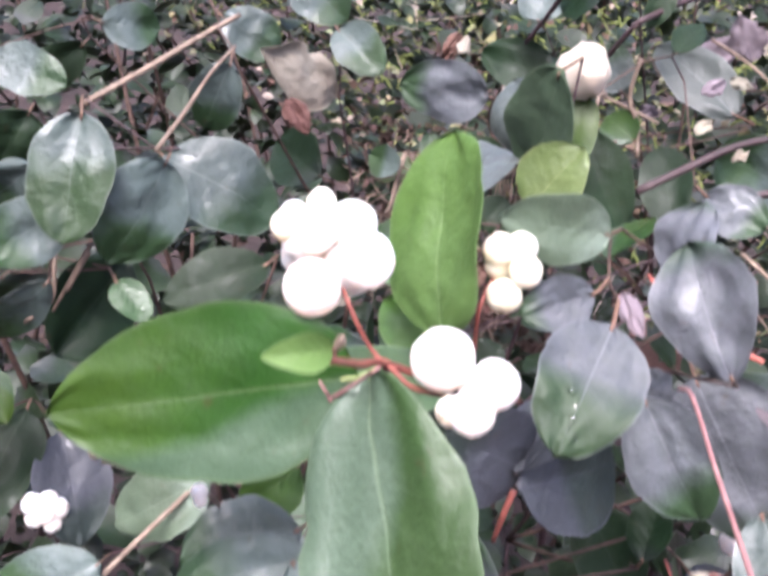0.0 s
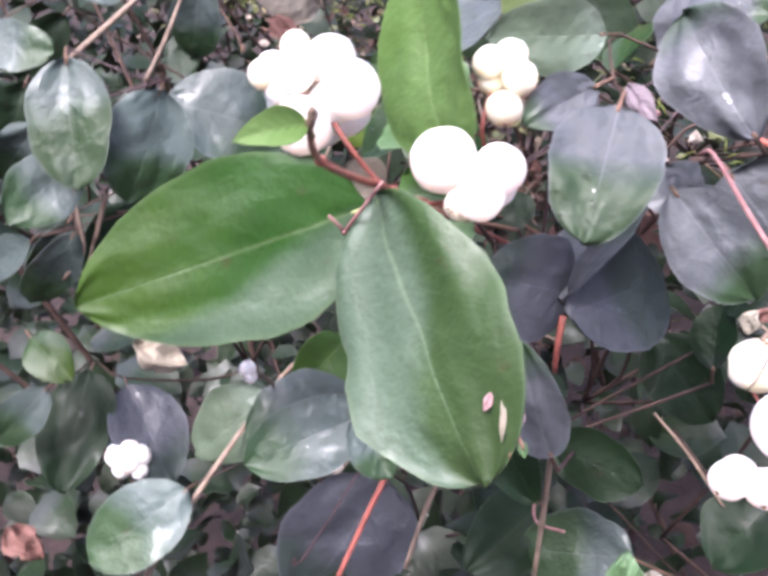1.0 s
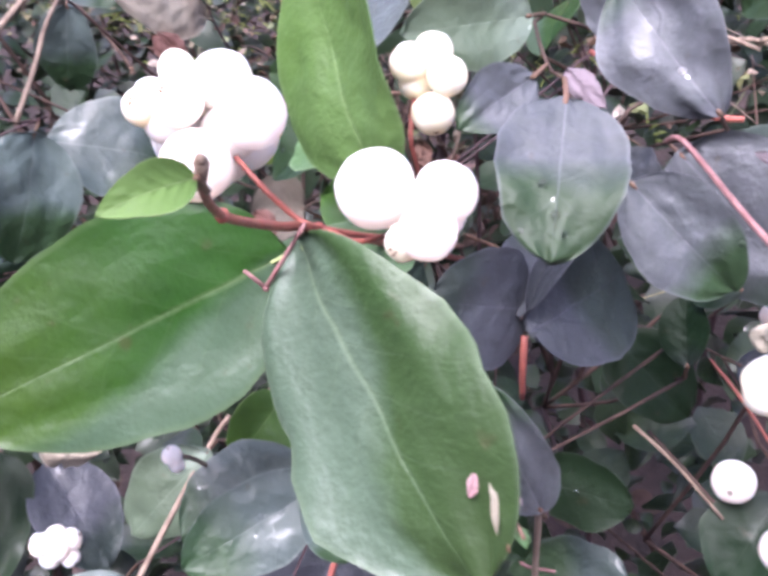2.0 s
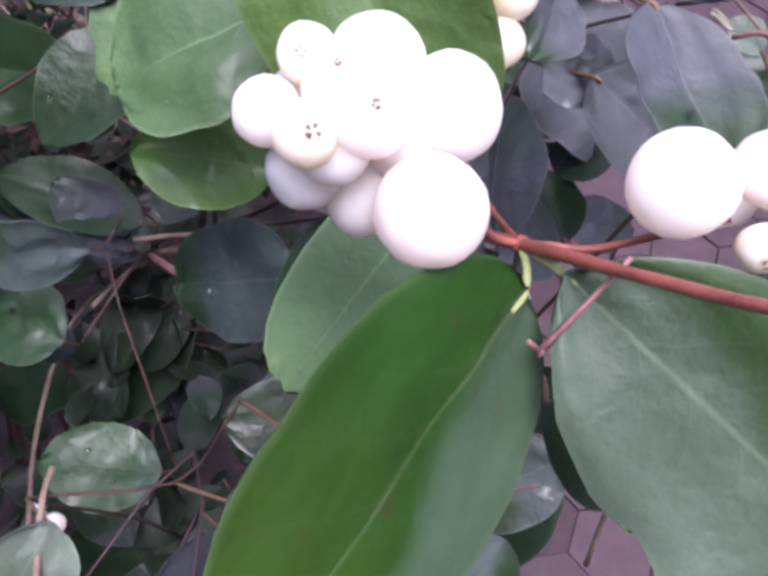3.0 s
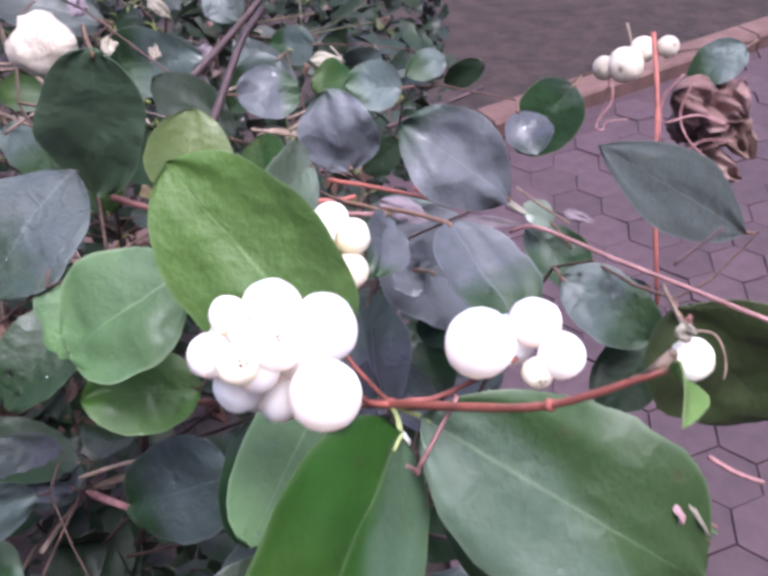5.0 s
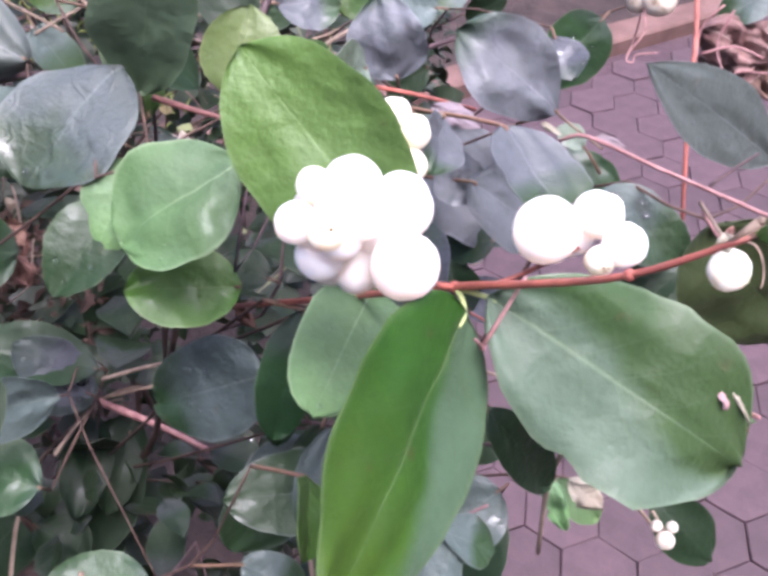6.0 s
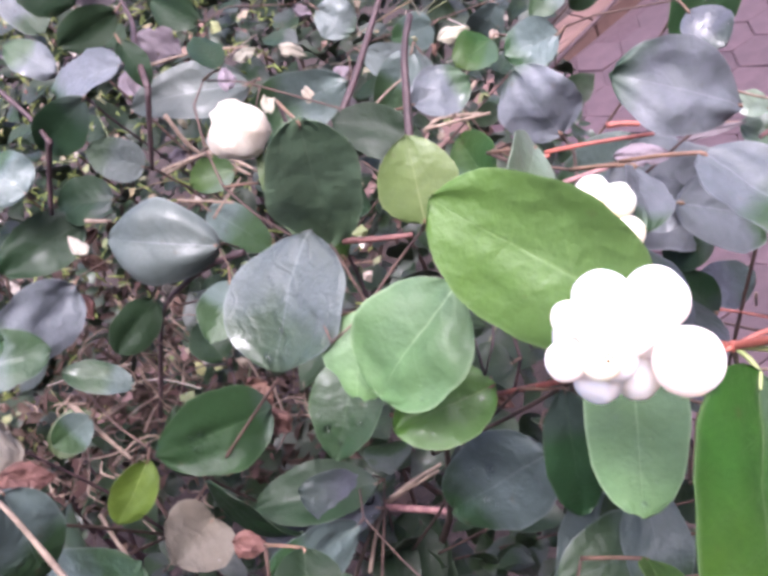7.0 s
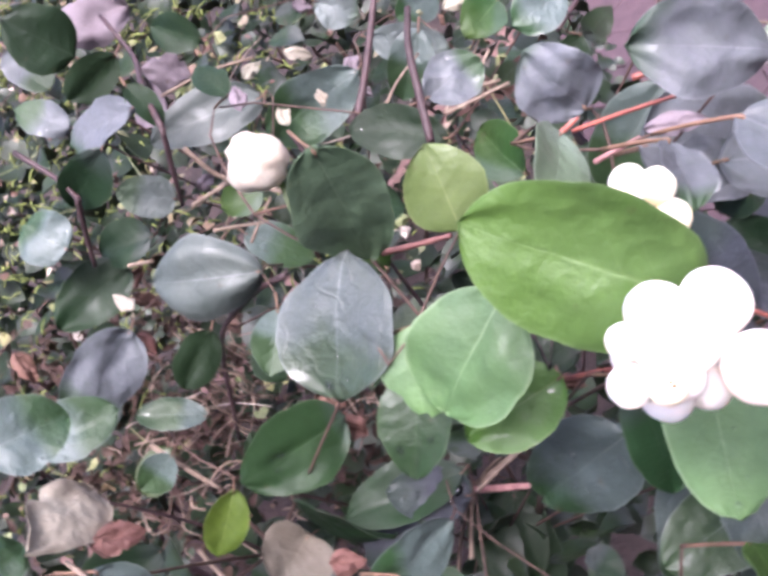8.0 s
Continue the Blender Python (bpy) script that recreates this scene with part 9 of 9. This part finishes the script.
def dry_straw(seed):
    """Pale broken stalks standing and lying in the gaps of the shrub."""
    rng = random.Random(seed)
    bm = bmesh.new()
    for heap, count, upright in (((-0.1378, 0.1643, 0.8981), 26, 0.9), ((-0.1333, 0.1616, 0.8916), 18, 0.9), ((-0.1662, 0.1505, 0.9026), 14, 0.3), ((-0.1729, 0.1259, 0.8973), 12, 0.3), ((-0.1484, 0.1691, 0.9129), 14, 0.4), ((-0.1145, 0.1414, 0.8739), 12, 0.3), ((-0.1566, 0.1454, 0.8885), 12, 0.2), ((-0.1404, 0.1116, 0.8745), 10, 0.3)):
        for k in range(count):
            p = Vector(heap) + Vector((rng.gauss(0, 0.011), rng.gauss(0, 0.011), rng.gauss(-0.006, 0.005)))
            way = Vector((rng.gauss(0, 1 - upright), rng.gauss(0, 1 - upright), rng.gauss(upright, 0.25))).normalized()
            length = rng.uniform(0.006, 0.02)
            bend = Vector((rng.gauss(0, 0.002), rng.gauss(0, 0.002), rng.gauss(0, 0.001)))
            r = rng.uniform(0.0002, 0.0005)
            tube(bm, [p, p + way * length * 0.5 + bend, p + way * length], [r, r * 0.9, r * 0.6], 5, 2)
    return tagged(part("dry_straw", bm, M_STEM_TAN, None), "pale broken stalks among the fallen leaves", "straw", kind="stuff")


dry_straw(37)


def inner_twigs(count, seed):
    rng = random.Random(seed)
    bm = bmesh.new()
    for k in range(count):
        while True:
            x, y = rng.uniform(-0.7, 0.0), rng.uniform(-0.1, 0.8)
            if bed_side(x, y) > 0.05:
                break
        p = Vector((x, y, 0.55 + 0.1 * rng.random()))
        way = Vector((rng.gauss(0, 0.35), rng.gauss(-0.1, 0.35), 1)).normalized()
        length = rng.uniform(0.25, 0.38)
        pts = [p + way * length * s + Vector((rng.gauss(0, 0.008), rng.gauss(0, 0.008), 0)) for s in (0, 0.3, 0.6, 0.85, 1)]
        if bed_side(pts[-1].x, pts[-1].y) < 0.02:
            continue
        tube(bm, pts, [0.0018, 0.0016, 0.0013, 0.001, 0.0007], 6, 3, 0.06, k)
    return tagged(part("shrub_twigs", bm, M_STEM_BROWN, None), "tangle of thin brown twigs inside the shrub", "twigs", kind="stuff")


inner_twigs(90, 5)


def tufts(count, seed):
    """Thin yellow-green blades and moss stalks that show between the leaves."""
    rng = random.Random(seed)
    bm = bmesh.new()
    for k in range(count):
        x, y = rng.uniform(-0.6, -0.06), rng.uniform(0.2, 0.62)
        p = Vector((x, y, 0.85 + 0.34 * max(0.0, min(y, 0.4) - 0.08) + rng.uniform(-0.05, 0.012)))
        a = rng.uniform(0, 6.28)
        way = Vector((math.cos(a) * 0.7, math.sin(a) * 0.7, rng.uniform(0.1, 0.9))).normalized()
        length = rng.uniform(0.003, 0.01)
        bend = Vector((rng.gauss(0, 0.3), rng.gauss(0, 0.3), -0.4)) * length * 0.4
        tube(bm, [p, p + way * length * 0.5 - bend * 0.2, p + way * length + bend], [0.0004, 0.0005, 0.0002], 4, 3)
    return tagged(part("moss_tufts", bm, M_MOSS, None), "thin yellow-green moss stalks between the leaves", "moss", kind="stuff")


tufts(5000, 8)


def trunks():
    rng = random.Random(9)
    bm = bmesh.new()
    for k in range(26):
        x, y = rng.uniform(-0.8, -0.25), rng.uniform(-0.1, 1.0)
        top = Vector((x * 0.8 + rng.gauss(0, 0.05), y + rng.gauss(0, 0.05), rng.uniform(0.6, 0.8)))
        tube(bm, [Vector((x, y, -0.08)), Vector((x, y, 0.2)) + Vector((rng.gauss(0, 0.02), rng.gauss(0, 0.02), 0)), Vector((x, y, 0)).lerp(top, 0.7) + Vector((0, 0, 0.05)), top], [0.005, 0.0045, 0.0035, 0.002], 7, 4, 0.05, k)
    return tagged(part("shrub_stems", bm, M_STEM_DARK, None), "dark upright stems of the snowberry shrub rooted in soil", "stems", kind="stuff")


trunks()


def litter(count, seed):
    rng = random.Random(seed)
    bm = bmesh.new()
    uvs = bm.loops.layers.uv.new("blade")
    for k in range(count):
        x, y = rng.uniform(-1.6, -0.22), rng.uniform(-0.8, 2.2)
        size = rng.uniform(0.025, 0.06)
        m = Matrix.Translation((x, y, rng.uniform(-0.03, 0.0))) @ Euler((rng.gauss(0, 0.3), rng.gauss(0, 0.3), rng.uniform(0, 6.28))).to_matrix().to_4x4()
        leaf_mesh(bm, uvs, size, size * rng.uniform(0.5, 0.8), m, rows=6, cols=2, fold=0.3, arch=0.15, wave=0.12, seed=k)
    return tagged(part("leaf_litter", bm, M_LITTER, None), "reddish-brown fallen leaves on the soil", "leaf litter", kind="stuff")


litter(500, 3)


# ---- pavers: hexagons laid close, the near ones apart ----
def paver_mesh(kind):
    bm = bmesh.new()
    rng = random.Random(kind)
    r = 0.0588
    rings = []
    for rad, z in ((r - 0.001, -0.05), (r - 0.001, -0.0012), (r - 0.002, 0.0)):
        rings.append([bm.verts.new((math.cos(radians(60 * k)) * (rad + rng.uniform(-0.0006, 0.0006)), math.sin(radians(60 * k)) * (rad + rng.uniform(-0.0006, 0.0006)), z)) for k in range(6)])
    for a, b in zip(rings, rings[1:]):
        for k in range(6):
            bm.faces.new((a[k], a[(k + 1) % 6], b[(k + 1) % 6], b[k]))
    bm.faces.new(rings[-1])
    me = bpy.data.meshes.new("paver")
    bm.to_mesh(me)
    bm.free()
    me.materials.append(M_PAVER)
    return me


def lay_pavers():
    rng = random.Random(21)
    kinds = [paver_mesh(k) for k in range(5)]
    far = bmesh.new()
    turn = Matrix.Rotation(radians(14), 4, "Z")
    count = 0
    spots = []
    for i in range(-30, 60):
        for j in range(-30, 60):
            p = turn @ Vector((i * 0.0885, (j + (0.5 if i % 2 else 0)) * 0.1022, 0))
            if p.x < 0.18 or p.x > 3.2 or p.y < -1.0 or p.y > 4:
                continue
            if (p - EDGE_AT).dot(EDGE_OUT) > -0.055:
                continue
            spots.append(p)
    spots.sort(key=lambda p: (p - Vector((0.6, 1.2, 0))).length)
    for p in spots:
        m = Matrix.Translation(p + Vector((0, 0, rng.uniform(-0.002, 0.002)))) @ Euler((rng.gauss(0, 0.008), rng.gauss(0, 0.008), radians(14) + rng.gauss(0, 0.006))).to_matrix().to_4x4()
        if count < 290:
            ob = new("paver", kinds[count % 5])
            ob.parent = pavement
            ob.matrix_basis = m
            count += 1
        else:
            me = kinds[rng.randrange(5)]
            vs = [far.verts.new(m @ v.co) for v in me.vertices]
            for poly in me.polygons:
                far.faces.new([vs[q] for q in poly.vertices])
    tagged(part("far_pavers", far, M_PAVER, pavement, smooth=False), kind="stuff")


lay_pavers()
